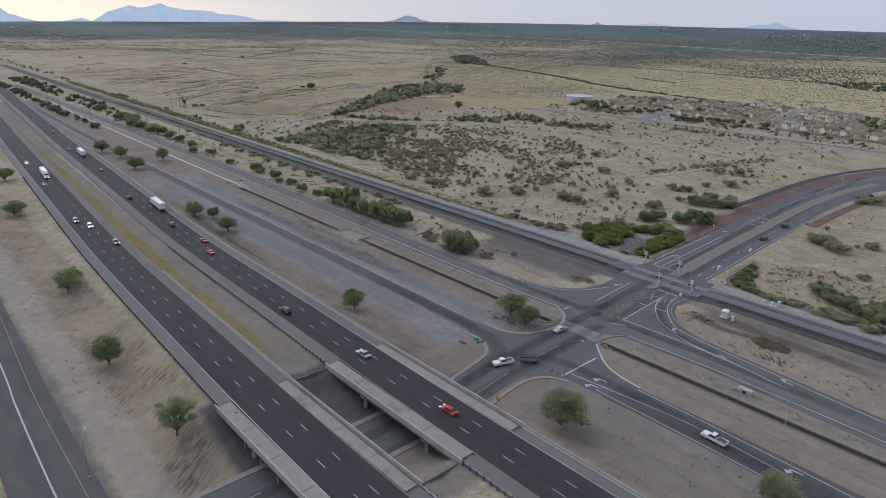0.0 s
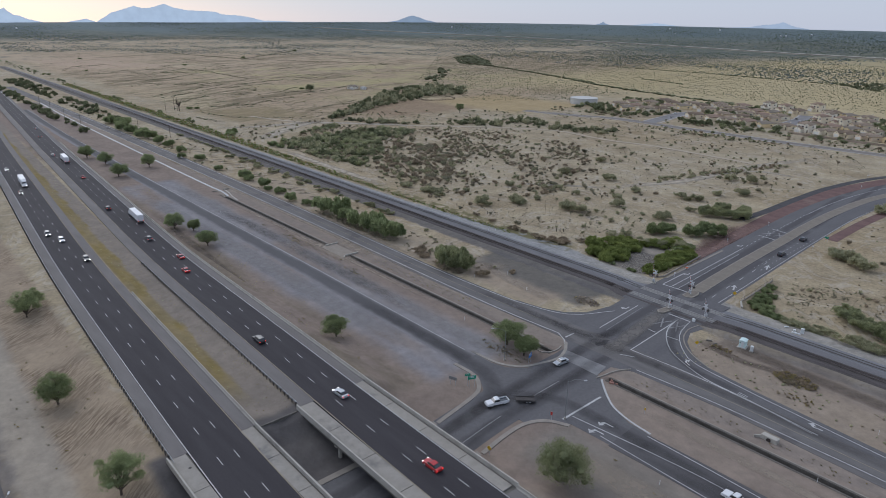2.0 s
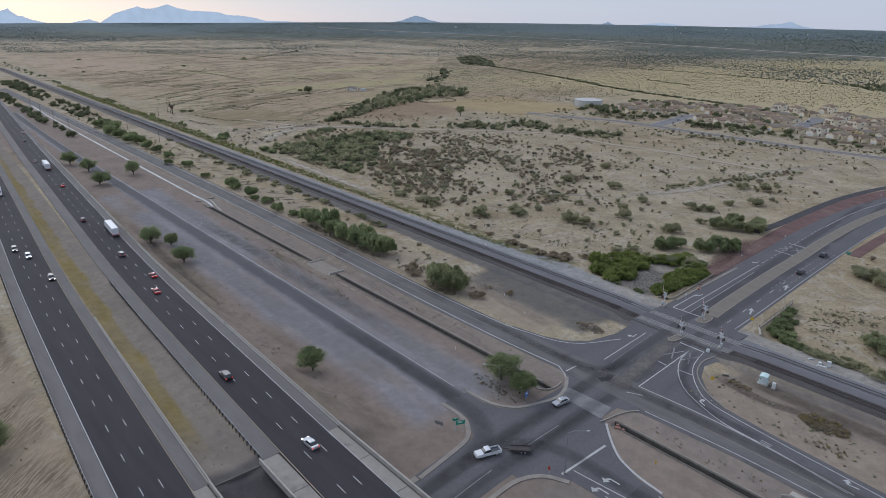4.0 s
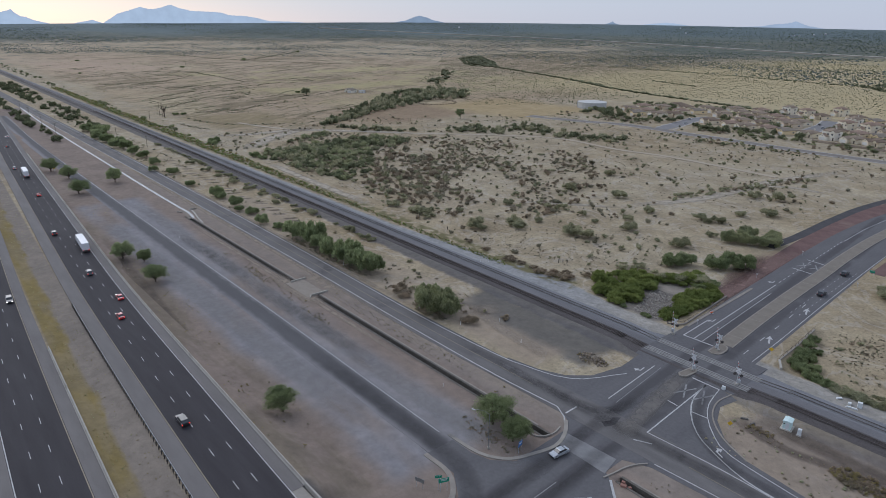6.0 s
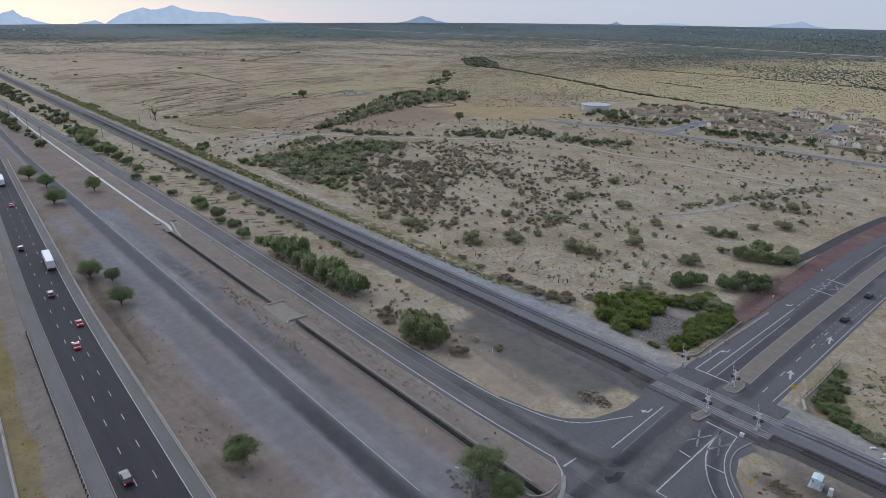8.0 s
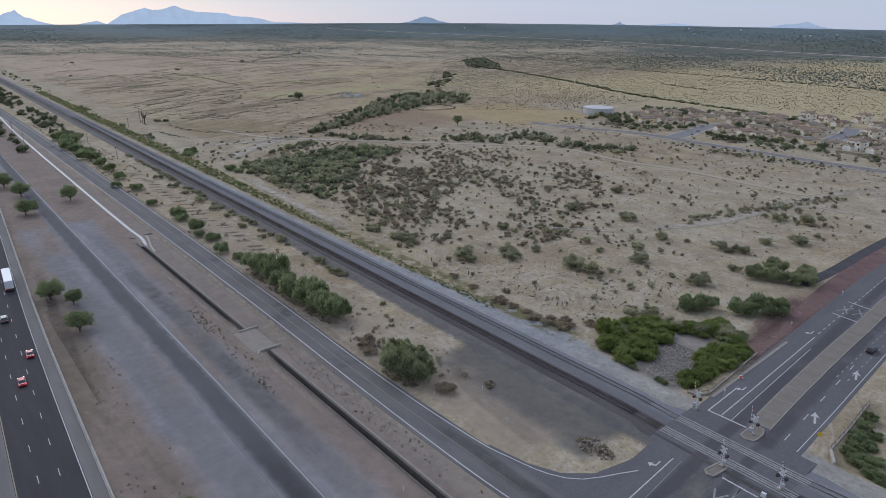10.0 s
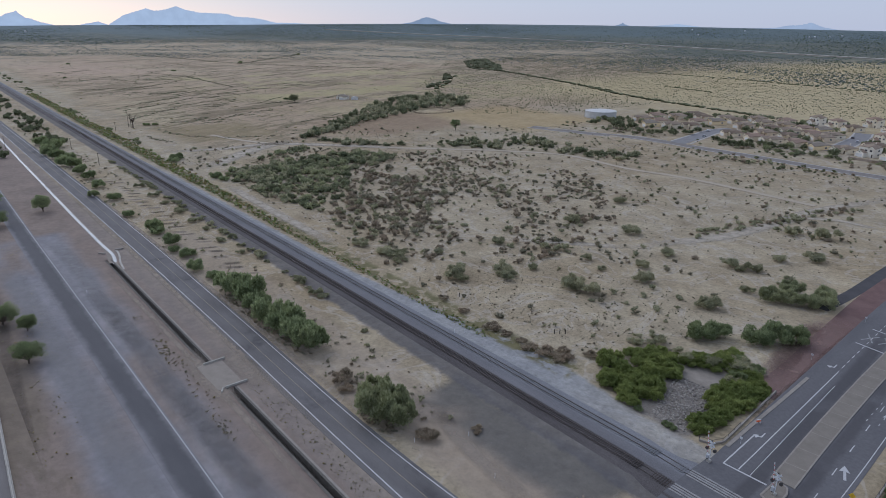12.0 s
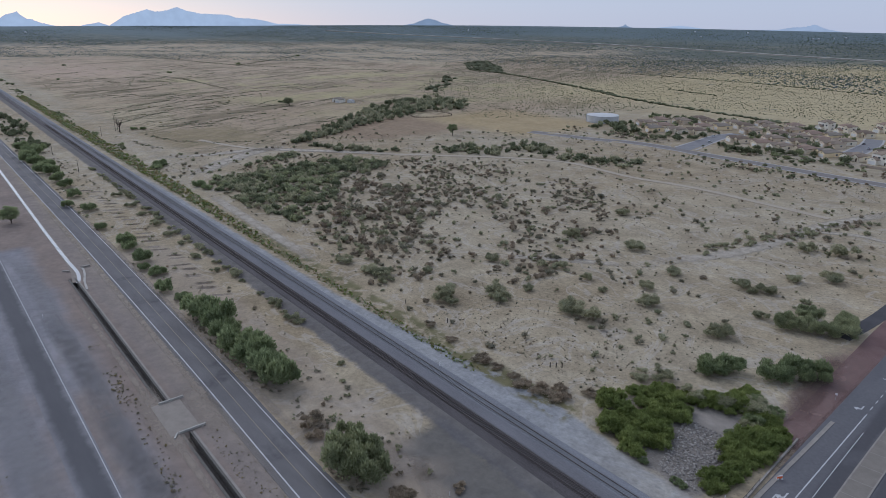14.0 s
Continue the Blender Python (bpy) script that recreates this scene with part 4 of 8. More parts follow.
# ramps
stripe(off_ramp, [(-620, 53.5), (-480, 48.3), (-300, 47.2), (-180, 47.2), (-90, 47.3), (-30, 46.9), (-6, 46.8)], 0.18)
stripe(on_ramp, [(34.2, 44.0), (56, 46.2), (70, 46.8), (88, 45.5)], 0.25)
stripe(on_ramp, [(50, 50.6), (62, 50.4), (80, 49.6), (130, 46.6)], 0.2)
stripe(on_ramp, [(43, 42.6), (60, 42.0), (90, 40.9), (130, 38.2)], 0.18)
stripe(on_ramp, [(33.4, 41.2), (33.5, 56.0)], 0.55, label="broad white stop line")
for x, y in ((41.4, 43.6), (41.2, 47.6), (89.0, 47.8), (88.6, 44.2)):
    arrow(on_ramp, x, y, 92, True, size=1.1)
stripe(cross_south, [(23.6, 18.0), (23.1, 31.0)], 0.16)
stripe(cross_south, [(22.4, 42.0), (22.0, 54.0)], 0.16)
stripe(cross_south, [(20.9, -50), (20.5, -38)], 0.16)
# south frontage road
stripe(south_road, [(-300, -62.0), (-180, -66.2), (-68, -67.8), (-42, -68.6), (0, -69.0), (60, -68.6), (200, -67.6)], 0.35, 0.155)
stripe(south_road, [(-300, -56.0), (-180, -60.8), (-101, -62.5), (-66, -63.8), (-40, -64.5), (0, -64.4), (60, -64.2)], 0.16, 0.155, PAINT_YELLOW, label="faded yellow centre line")


def slab(name, label, category, outline, top, mat, kind="structure"):
    return tagged(part(name, Buf().prism(outline, -0.2, top), mat), label, category, kind=kind)


# tan medians with faint joints across them
MED_N = [(15.3, 137.6), (13.8, 161), (12.3, 193), (11.5, 219), (10.2, 248), (9.9, 285), (12.2, 325), (18, 358)]
med_n = tagged(part("median", way(MED_N, 2.2, 2.2, 0.16, 0.2, 3.0), MEDIAN), "tan paved median strip of the cross road", "median", kind="structure")
for s in (-1, 1):
    part("border", way([(x + 2.28 * s, y) for x, y in MED_N], 0.16, 0.16, 0.19, 0.2, 3.0), KERB, med_n, "pale concrete border")
med_line = spline(MED_N, 6.4)
for px, py in med_line[1:24]:
    part("joint", Buf().box((px, py, 0.158), (4.3, 0.16, 0.01), 0.12), KERB, med_n)
stain([(16.0, 114.6), (16.9, 108), (18.3, 98), (19.7, 88), (21.4, 75.5)], 5.6, MEDIAN_SOFT, crossing_area, 0.088, "worn tan paved median strip", "median_strip")


def kerb_ring(outline, label):
    ring = thing("traffic_island", label, "traffic island")
    part("fill", Buf().prism(outline, -0.1, 0.36), MEDIAN, ring)
    pts = outline + [outline[0]]
    part("kerb", way(pts, 0.2, 0.2, 0.44, 0.5, 1.0), KERB, ring, "pale painted kerb")


kerb_ring([(14.2, 130.2), (15.6, 129.6), (17.2, 130.3), (17.4, 134.6), (16.7, 136.4), (15.2, 137.0), (14.3, 136.2)], "small kerbed island under a crossing gate")
kerb_ring([(15.3, 112.6), (16.2, 111.6), (17.3, 112.0), (18.0, 116.4), (17.6, 117.4), (16.2, 117.6)], "small kerbed island under a crossing gate")
# concrete pan across the west leg of the junction
slab("gutter_pan", "pale concrete drainage pan across the road", "road", [(12.2, 68.8), (13.8, 64.2), (26.8, 63.8), (25.6, 69.6)], 0.075, GUTTER)


def kerb(points, width, label, mat=KERB, top=0.16):
    ob = part("kerb", way(points, width / 2, width / 2, top, 0.3, 1.5), mat)
    return tagged(ob, label, "kerb", kind="structure")


kerb([(9.6, 72.6), (12.6, 68.4), (14.2, 63.2), (12.8, 57.0), (10.9, 52.3), (7.2, 49.3), (3.0, 48.2), (-4, 47.9)], 0.9, "pale concrete kerb and walk round the corner", CONCRETE_DECK)
kerb([(28.8, 63.0), (33.0, 58.8), (38.2, 54.7), (44.2, 52.6), (50, 51.8)], 0.5, "white-painted concrete kerb round the corner", PAINT)
kerb([(29.2, 19.0), (28.6, 27.2), (28.9, 33.2), (31.2, 37.8), (36, 40.4)], 1.1, "pale dusty concrete kerb round the corner")
kerb([(14.4, 19.0), (13.2, 30.2), (11.2, 35.6), (5.6, 39.2), (-2, 39.4)], 1.1, "pale dusty concrete kerb round the corner")
kerb([(29.4, 113.4), (28.7, 107.4), (31.0, 100.6), (36.6, 94.4), (44, 90.4)], 0.35, "concrete kerb of the turning lane")
kerb([(1.9, 140.5), (1.7, 148), (1.5, 158), (1.3, 170), (0.9, 186)], 0.9, "dusty concrete walk beside the road")
slab("road_patch", "dark fresh asphalt patch on the road", "road", [(15.2, 78.5), (17.0, 77.5), (18.0, 80.0), (17.2, 83.4), (15.9, 82.0), (16.3, 80.2)], 0.078, ASPHALT_TRACK)

for x0, x1 in ((13.4, 14.0), (29.2, 28.6)):
    kerb([(x0, -62), (x0, -40), (x1 - 0.2, -14), (x1, 18.6)], 1.5, "pale dusty concrete walk under the bridges")
# red cinder verge and the dark path beside it
structure("cinder_verge", "red cinder gravel verge beside the cross road", "verge", way([(-1.5, 168), (-2.6, 195), (-4.6, 225), (-6.5, 260), (-7.0, 300), (-4.5, 340), (5, 385), (20, 425)], 4.6, 4.6, 0.042), CINDER)
structure("path", "dark asphalt path along the red verge", "path", way([(-15, 236), (-13.4, 260), (-13.2, 300), (-11.2, 340), (-3.4, 385), (12, 428)], 2.2, 2.2, 0.050), ASPHALT_TRACK)
structure("cinder_verge", "red cinder gravel verge beside the cross road", "verge", way([(25, 236), (25.4, 280), (28.6, 318), (36, 354)], 2.4, 2.4, 0.042), CINDER)

# lined ditch, its footbridge and head walls
DITCH_STONE = surface("dark_ditch_concrete", (0.085, 0.078, 0.068), (0.165, 0.15, 0.13), 0.7, 0.9, 6.0)
# near-black bed colour carries the shade of the deep slot
DITCH_BED = surface("shaded_ditch_silt", (0.025, 0.022, 0.02), (0.055, 0.048, 0.042), 0.5, 0.7, 5.0)
for x0, x1 in ((-210, -107), (-91.4, 10.9), (29.6, 175)):
    rings = []
    for x in np.arange(x0, x1 + 0.1, (x1 - x0) / 12):
        rings.append([(x, DITCH + a, b) for a, b in ((-1.3, 0.05), (-0.72, 0.05), (-0.62, -1.7), (0.62, -1.7), (0.72, 0.06), (1.3, 0.06), (1.3, -0.1), (0.86, -0.1), (0.74, -1.8), (-0.74, -1.8), (-0.86, -0.1), (-1.3, -0.1))])
    lining = structure("ditch_lining", "narrow concrete-lined drainage ditch with a dark bed", "ditch", Buf().section(rings), DITCH_STONE)
    part("bed", Buf().section([[(x, DITCH - 0.6, -1.72), (x, DITCH + 0.6, -1.72), (x, DITCH + 0.6, -1.66), (x, DITCH - 0.6, -1.66)] for x in np.linspace(x0, x1, 12)]), DITCH_BED, lining, "silt on the ditch floor with the shade painted into its colour")
CANAL = [(-760, 77.0), (-600, 71.2), (-470, 69.2), (-380, 68.4), (-290, 67.6), (-244, 67.4), (-222, 67.0), (-212, 65.8), (-206, 64.9)]
canal = way(CANAL, 1.0, 0.9, 0.025, 0.2)
structure("canal_lining", "concrete lining of a shallow canal", "canal", canal, surface("dusty_canal_concrete", (0.19, 0.165, 0.135), (0.27, 0.235, 0.195), 0.4))
wm, wnn, wll, wb = nodes_of("still_water")
# pale base colour stands in for most of the reflected sky
wb.inputs["Base Color"].default_value = (0.30, 0.315, 0.32, 1)
wb.inputs["Roughness"].default_value = 0.35
wb.inputs["Specular IOR Level"].default_value = 0.25
structure("water", "shallow still water with a pale sky reflection painted into its colour", "water", way([p for p in CANAL if p[0] < -230] + [(-228, 67.5), (-217, 67.8), (-209, 66.8), (-204.5, 65.6)], 0.6, 0.6, 0.045, 0.02), wm)
foot = thing("culvert_bridge", "small dusty concrete bridge over the ditch", "culvert bridge")
part("deck", Buf().box((-99.2, 64.8, -0.05), (15.4, 6.8, 0.35), bevel=0.05), surface("dusty_bridge_deck", (0.22, 0.192, 0.16), (0.30, 0.265, 0.222), 0.5, 0.9, 5), foot)
for x in (-106.7, -91.7):
    part("head_wall", Buf().box((x, 66.3, 0.1), (0.4, 6.0, 1.0), bevel=0.05), CONCRETE, foot, "pale concrete head wall")
part("wing_wall", Buf().box((-91.2, 62.4, 0.0), (2.2, 0.35, 0.8), turn=-0.6), CONCRETE, foot)
for pts, mouth in (([(6.4, 62.9), (8.6, 62.3), (10.2, 63.6), (11.0, 66.4), (10.4, 69.4)], (10.6, 64.8)), ([(27.4, 62.6), (27.9, 65.0), (28.4, 68.4), (29.4, 71.2), (30.8, 73.4)], (28.9, 65.0))):
    hw = thing("culvert_head_wall", "weathered concrete culvert head wall at the road", "culvert")
    part("wall", way(pts, 0.15, 0.15, 0.28, 1.6, 0.8), CONCRETE_DECK, hw)
    # a solid dark box stands in for the shaded culvert mouth
    part("opening", Buf().box((mouth[0], mouth[1], -0.55), (0.9, 1.7, 1.0)), CONCRETE_DARK, hw)
junk = part("rubble", Buf().box((31.5, 63.6, 0.0), (1.6, 1.0, 0.7), 0.4, 0.7).box((32.6, 64.2, -0.1), (1.0, 0.8, 0.5), 1.0, 0.6).box((30.9, 64.4, 0.1), (0.9, 0.7, 0.6), 0.2, 0.7), surface("reddish_rubble", (0.20, 0.10, 0.08), (0.33, 0.19, 0.15), 1.0))
tagged(junk, "heap of reddish broken concrete in the ditch mouth", "rubble")
junction = thing("ditch_junction", "pale concrete walls where a canal narrows into a ditch", "ditch wall")
part("wall", way([(-220.8, 69.9), (-218, 70.0), (-212, 69.2), (-204.6, 67.6), (-196, 66.6)], 0.45, 0.25, 0.22, 1.2, 1.0), CONCRETE, junction, "pale sloping side wall")
part("stub", Buf().box((-220.6, 71.4, 0.2), (1.0, 3.2, 0.8), bevel=0.06), KERB, junction)
part("stub", Buf().box((-219.4, 64.6, 0.15), (0.8, 2.8, 0.7), turn=-0.9, bevel=0.06), KERB, junction)
culv = thing("culvert_inlet", "pale concrete culvert inlet with a round dark pipe", "culvert")
part("wall", Buf().box((68.6, 70.4, 0.35), (3.6, 1.5, 1.5), turn=-0.05, bevel=0.1), CONCRETE, culv)
part("wing", Buf().box((66.3, 69.6, 0.15), (1.8, 0.3, 1.0), turn=0.7, bevel=0.05), CONCRETE, culv)
# capped tube, dark all over in place of the shade inside a pipe
part("pipe", Buf().tube((68.6, 70.4, 0.35), (68.6, 69.55, 0.35), 0.48, n=16), TIE_WOOD, culv, "dark round pipe mouth")
# wing wall of the wash east of the crossing
wing = thing("wing_wall", "long pale concrete retaining wall above a dry wash", "retaining wall")
part("wall", way([(28.3, 168.4), (29.2, 152), (29.5, 140.7)], 0.2, 0.2, 0.4, 2.4, 2.0), KERB, wing)
part("rail", way([(28.3, 168.4), (29.2, 152), (29.5, 140.7)], 0.04, 0.04, 1.3, 0.06, 2.0), STEEL_DARK, wing, "thin dark handrail")
for px, py in spline([(28.3, 168.4), (29.2, 152), (29.5, 140.7)], 2.6):
    part("post", Buf().box((px, py, 0.8), (0.07, 0.07, 1.0)), STEEL_DARK, wing)
part("return_wall", way([(29.5, 140.7), (31.9, 136.3)], 0.25, 0.25, 0.45, 2.2, 2.0), CONCRETE, wing)

low = thing("retaining_wall", "low pale concrete retaining wall beside the drainage basin", "retaining wall")
part("wall", way([(-3.2, 137.6), (-0.6, 138.4), (0.6, 141.0), (0.1, 150), (-0.6, 160), (-1.4, 172)], 0.2, 0.2, 0.5, 1.4, 1.5), KERB, low)
part("rail", way([(-3.2, 137.6), (-0.6, 138.4), (0.6, 141.0), (0.1, 150)], 0.04, 0.04, 1.25, 0.06, 1.5), STEEL_DARK, low, "thin dark handrail")
for px, py in spline([(-3.2, 137.6), (-0.6, 138.4), (0.6, 141.0), (0.1, 150)], 2.4):
    part("post", Buf().box((px, py, 0.7), (0.07, 0.07, 1.1)), STEEL_DARK, low)

# ------------------------------------------------------------------ railway
def rail_y(track, x):
    return 118.8 - 0.010 * x if track == 0 else 125.4 - 0.007 * x


RX = list(np.arange(-1300, 420, 10.0))


def bed(name, label, mat, lo, hi, top, drop):
    rings = []
    for x in RX:
        y0, y1 = rail_y(0, x) + lo, rail_y(1, x) + hi
        t = top - (0.42 if -2 < x < 34 else 0)
        rings.append([(x, y0 - drop, -0.1), (x, y1 + drop, -0.1), (x, y1, t), (x, y0, t)])
    structure(name, label, "railway bed", Buf().section(rings), mat)


bed("ballast", "grey crushed-stone railway ballast, darker under one track", BALLAST, -3.0, 2.6, 0.72, 2.6)
tie = Buf().box((0, 0, 0), (0.24, 2.7, 0.2), bevel=0.02)
TIES = {0: tie.mesh("tie", TIE_WOOD), 1: tie.mesh("tie", TIE_CONCRETE)}
for track in (0, 1):
    line = thing("railway_track", "railway track with dark wooden ties" if track == 0 else "railway track with grey concrete ties", "railway track", "railway tracks", kind="structure")
    for s in (-0.75, 0.75):
        rings = []
        for x in RX:
            y = rail_y(track, x) + s
            top = 0.98 if not -6 < x < 38 else 0.42
            rings.append([(x, y + a, top + b) for a, b in ((-0.07, -0.16), (0.07, -0.16), (0.03, -0.05), (0.04, 0.0), (-0.04, 0.0), (-0.03, -0.05))])
        part("rail", Buf().section(rings), RAIL_STEEL, line, "worn steel rail")
    rest = Buf()
    n = 0
    for x in np.arange(-620, 200, 0.56):
        if 0.5 < x < 31.5:
            continue
        lift = 0.72 if not -6 < x < 38 else 0.34
        if -152 < x < 0.5 and n < 290:
            part("tie", TIES[track], None, line, at=Matrix.Translation((x, rail_y(track, x), lift)))
            n += 1
        else:
            rest.box((x, rail_y(track, x), lift), (0.24, 2.7, 0.2))
    tagged(part("far_ties", rest, TIE_WOOD if track == 0 else TIE_CONCRETE, line), kind="stuff")
    # precast panels of the level crossing
    for i in range(10):
        for off, w in ((-0.36, 0.5), (0.36, 0.5), (-1.12, 0.5), (1.12, 0.5)):
            x = 2.9 + 3.0 * i
            part("panel", Buf().box((x, rail_y(track, x) + off, 0.36), (2.94, w, 0.12), bevel=0.02), CROSS_PANEL, line)
hump = [[(x, y, z) for y, z in ((113.6, -0.1), (133.4, -0.1), (133.4, 0.05), (128.2, 0.34), (116.4, 0.34), (113.6, 0.05))] for x in (1.2, 29.6)]
structure("crossing_paving", "asphalt paving ramped up to the tracks at the level crossing", "road", Buf().section(hump), ASPHALT_CROSS)


# dark wheel paths through the junction and dust along the edges
stain([(-60, 43.4), (-10, 43.2), (6, 42.4), (14, 38), (17.5, 28), (18.5, 12)], 5.5, TYRE, crossing_area)
stain([(18.2, 10), (18.0, 30), (20.5, 42), (28, 47), (40, 47.8), (60, 47.2), (110, 45)], 4.5, TYRE, crossing_area)
stain([(23.5, 12), (24.0, 26), (23.4, 42), (22.6, 60), (21.4, 76)], 4.0, TYRE, crossing_area)
stain([(15.6, 98), (15.0, 80), (16.4, 62), (17.6, 44), (18.0, 26)], 4.4, TYRE, crossing_area)
stain([(-40, 80), (-10, 80), (4, 80.5), (14, 84), (14.2, 100)], 4.0, TYRE, crossing_area)
stain([(60, 84.6), (42, 86.4), (31.5, 93), (26.2, 104), (24.8, 114)], 3.0, TYRE, crossing_area)
stain([(100, 80), (60, 81), (30, 80.5), (16, 80), (-20, 78.5)], 4.5, TYRE, crossing_area)
stain([(52, 43.5), (72, 43.8), (100, 43), (130, 40.6)], 3.6, TYRE, on_ramp)
for y0, z in ((-250, 0.05), (-180, 0.05), (-120, 0.05)):
    stain([(y0, 52), (y0 + 40, 53.5), (y0 + 90, 52.5), (y0 + 140, 54)], 7.0, PALE_GRAVEL, ground, z)
for pts, w, m in (([(-230, 33), (-150, 34), (-60, 35.5), (-16, 36.4)], 9, PALE_GRAVEL), ([(-200, 61.5), (-120, 62), (-30, 61.4)], 2.2, DUST), ([(-200, 26), (-130, 22), (-60, 17.5), (-10, 15)], 5, DARK_DIRT), ([(36, 31), (60, 33), (95, 30)], 9, DUST), ([(44, 58.6), (76, 58.4), (130, 56)], 3.6, DUST), ([(-4, 160), (-4, 180), (-6.5, 205), (-8, 235)], 13, RED_DUST), ([(1.0, 158), (1.4, 190), (0.6, 230)], 5, DUST), ([(-6, 178), (-9, 200), (-12, 225)], 8, RED_DUST), ([(0.8, 150), (0.6, 175), (-1.0, 215), (-1.6, 262)], 3.2, RED_DUST), ([(38, 108), (56, 107), (90, 105)], 6, DARK_DIRT), ([(33, 104), (48, 101), (60, 104)], 4, DARK_DIRT), ([(-52, 100), (-34, 95), (-12, 93)], 5, DUST), ([(-66, 92), (-50, 97), (-44, 106)], 9, DUST)):
    stain(pts, w, m, ground, 0.045 if w < 20 else 0.05)
for a in ([(-118, 62), (-100, 61.5), (-82, 62)], [(-112, 70.5), (-100, 71.5), (-86, 71)]):
    stain(a, 7.0, DUST, ground, 0.06)
for side in (-1, 1):
    stain([(x, 79.0 + side * 5.4 + 0.006 * max(0, -60 - x) * 0.8) for x in range(-330, -20, 40)], 2.6, DUST, ground, 0.07)

kerb([(-90.8, 66.15), (-40, 66.15), (6.5, 66.15)], 0.5, "pale concrete edge of the drainage ditch", top=0.10)
kerb([(-206, 66.15), (-150, 66.15), (-107.6, 66.15)], 0.5, "pale concrete edge of the drainage ditch", top=0.10)
kerb([(31.5, 66.15), (80, 66.15), (172, 66.15)], 0.4, "pale concrete edge of the drainage ditch", top=0.10)
for pts, w in (([(-92, 236), (-84, 259), (-74, 284), (-69, 320), (-67, 356), (-58, 392), (-50, 420)], 9.0), ([(-132, 205), (-112, 222), (-92, 238)], 6.0), ([(-68, 340), (-52, 352), (-34, 352)], 6.0)):
    stain(pts, w, PALE_SAND, ground, 0.2, "pale bare sand of a dry wash", "sand")
# flat dark and pale strips stand in for the relief of low dirt mounds
furrow = random.Random(12)
for k in range(26):
    fx = -165 - 7.4 * k + furrow.uniform(-2, 2)
    fy = furrow.uniform(95, 99)
    stain([(fx, fy), (fx + 2.0, fy + 3.5), (fx + 3.5, fy + furrow.uniform(6, 8.5))], furrow.uniform(2.0, 3.8), DARK_DIRT if k % 3 else DUST, ground, 0.05, step=1.5)


# ------------------------------------------------------------------ crossing gates, lamps, signs
def crossing_gate(x, y, face, arm_lean, double=False):
    """A level-crossing signal with crossbuck, lamps and a raised banded arm. face: the way its signs look, degrees from +x."""
    g = thing("crossing_gate", "white level-crossing signal mast with crossbuck and raised red-and-white arm", "crossing gate", "level-crossing gates", pose(x, y, 0.22, 0, 0, face) @ Matrix.Diagonal((1.18, 1.18, 1.18, 1)))
    part("base", Buf().box((0, 0, 0.15), (0.7, 0.7, 0.5), bevel=0.05), CONCRETE, g)
    part("mast", Buf().tube((0, 0, 0.3), (0, 0, 4.3), 0.075, n=10), SIGN_WHITE, g)
    part("mechanism_box", Buf().box((-0.1, 0.35, 1.05), (0.5, 0.55, 0.75), bevel=0.05), STEEL, g, "grey gate mechanism box")
    for s in (-1, 1):
        blade = Buf().box((0, 0, 0), (0.04, 1.5, 0.32))
        part("crossbuck_blade", blade, SIGN_WHITE, g, "white crossbuck blade", at=pose(0.10 + 0.03 * s, 0, 3.7, 45 * s, 0, 0))
    part("track_sign", Buf().box((0.1, 0, 3.05), (0.03, 0.6, 0.28)), SIGN_WHITE, g)
    bar = part("lamp_bar", Buf().tube((0.12, -0.75, 2.55), (0.12, 0.75, 2.55), 0.04, n=8), STEEL_DARK, g)
    for s in (-1, 1):
        lamp = Buf().tube((0.10, 0.72 * s, 2.55), (0.16, 0.72 * s, 2.55), 0.30, n=16).tube((0.16, 0.72 * s, 2.55), (0.42, 0.72 * s, 2.60), 0.17, 0.19, n=12)
        part("lamp_disc", lamp, STEEL_DARK, g, "black signal lamp with hood")
        part("back_lamp", Buf().tube((-0.12, 0.72 * s, 2.55), (-0.16, 0.72 * s, 2.55), 0.30, n=16), STEEL_DARK, g)
    part("bell", Buf().tube((0, 0, 4.3), (0, 0, 4.5), 0.14, 0.08, n=10), STEEL_DARK, g)
    arm = part("arm", Buf().box((0, 0, 2.4), (0.05, 0.12, 4.8)), SIGN_WHITE, g, "raised white gate arm with red bands", at=pose(-0.22, 0.35, 1.1, arm_lean, 6, 0))
    for k in range(5):
        part("band", Buf().box((0, 0, 0.9 + 0.85 * k), (0.06, 0.13, 0.22)), RED_BAND, arm, "red reflective band")
    part("counterweight", Buf().box((0, 0, -0.35), (0.14, 0.3, 0.5), bevel=0.03), STEEL_DARK, arm)


crossing_gate(2.1, 132.2, 90, -8)
crossing_gate(15.8, 132.6, 90, -8)
crossing_gate(16.9, 116.4, -90, 8)
crossing_gate(28.0, 118.6, -90, 8)
tagged(part("relay_case", Buf().box((26.8, 114.2, 0.5), (0.9, 0.6, 1.0), bevel=0.04), BOX_PAINT), "small white relay case beside the crossing", "cabinet")

hut = thing("signal_hut", "pale green metal railway signal hut on a pad", "hut", at=pose(44.4, 109.6, 0.1, 0, 0, 8) @ Matrix.Diagonal((0.74, 0.74, 0.8, 1)))
part("pad", Buf().box((0, 0, 0.05), (3.4, 4.0, 0.25), bevel=0.04), CONCRETE, hut)
part("body", Buf().box((0, 0, 1.4), (2.3, 3.0, 2.5), bevel=0.06), HUT_PAINT, hut)
part("roof", Buf().section([[(-1.3, s, 2.65), (1.3, s, 2.65), (1.3, s, 2.72), (0, s, 2.98), (-1.3, s, 2.72)] for s in (-1.65, 1.65)]), HUT_PAINT, hut, "shallow pitched metal roof")
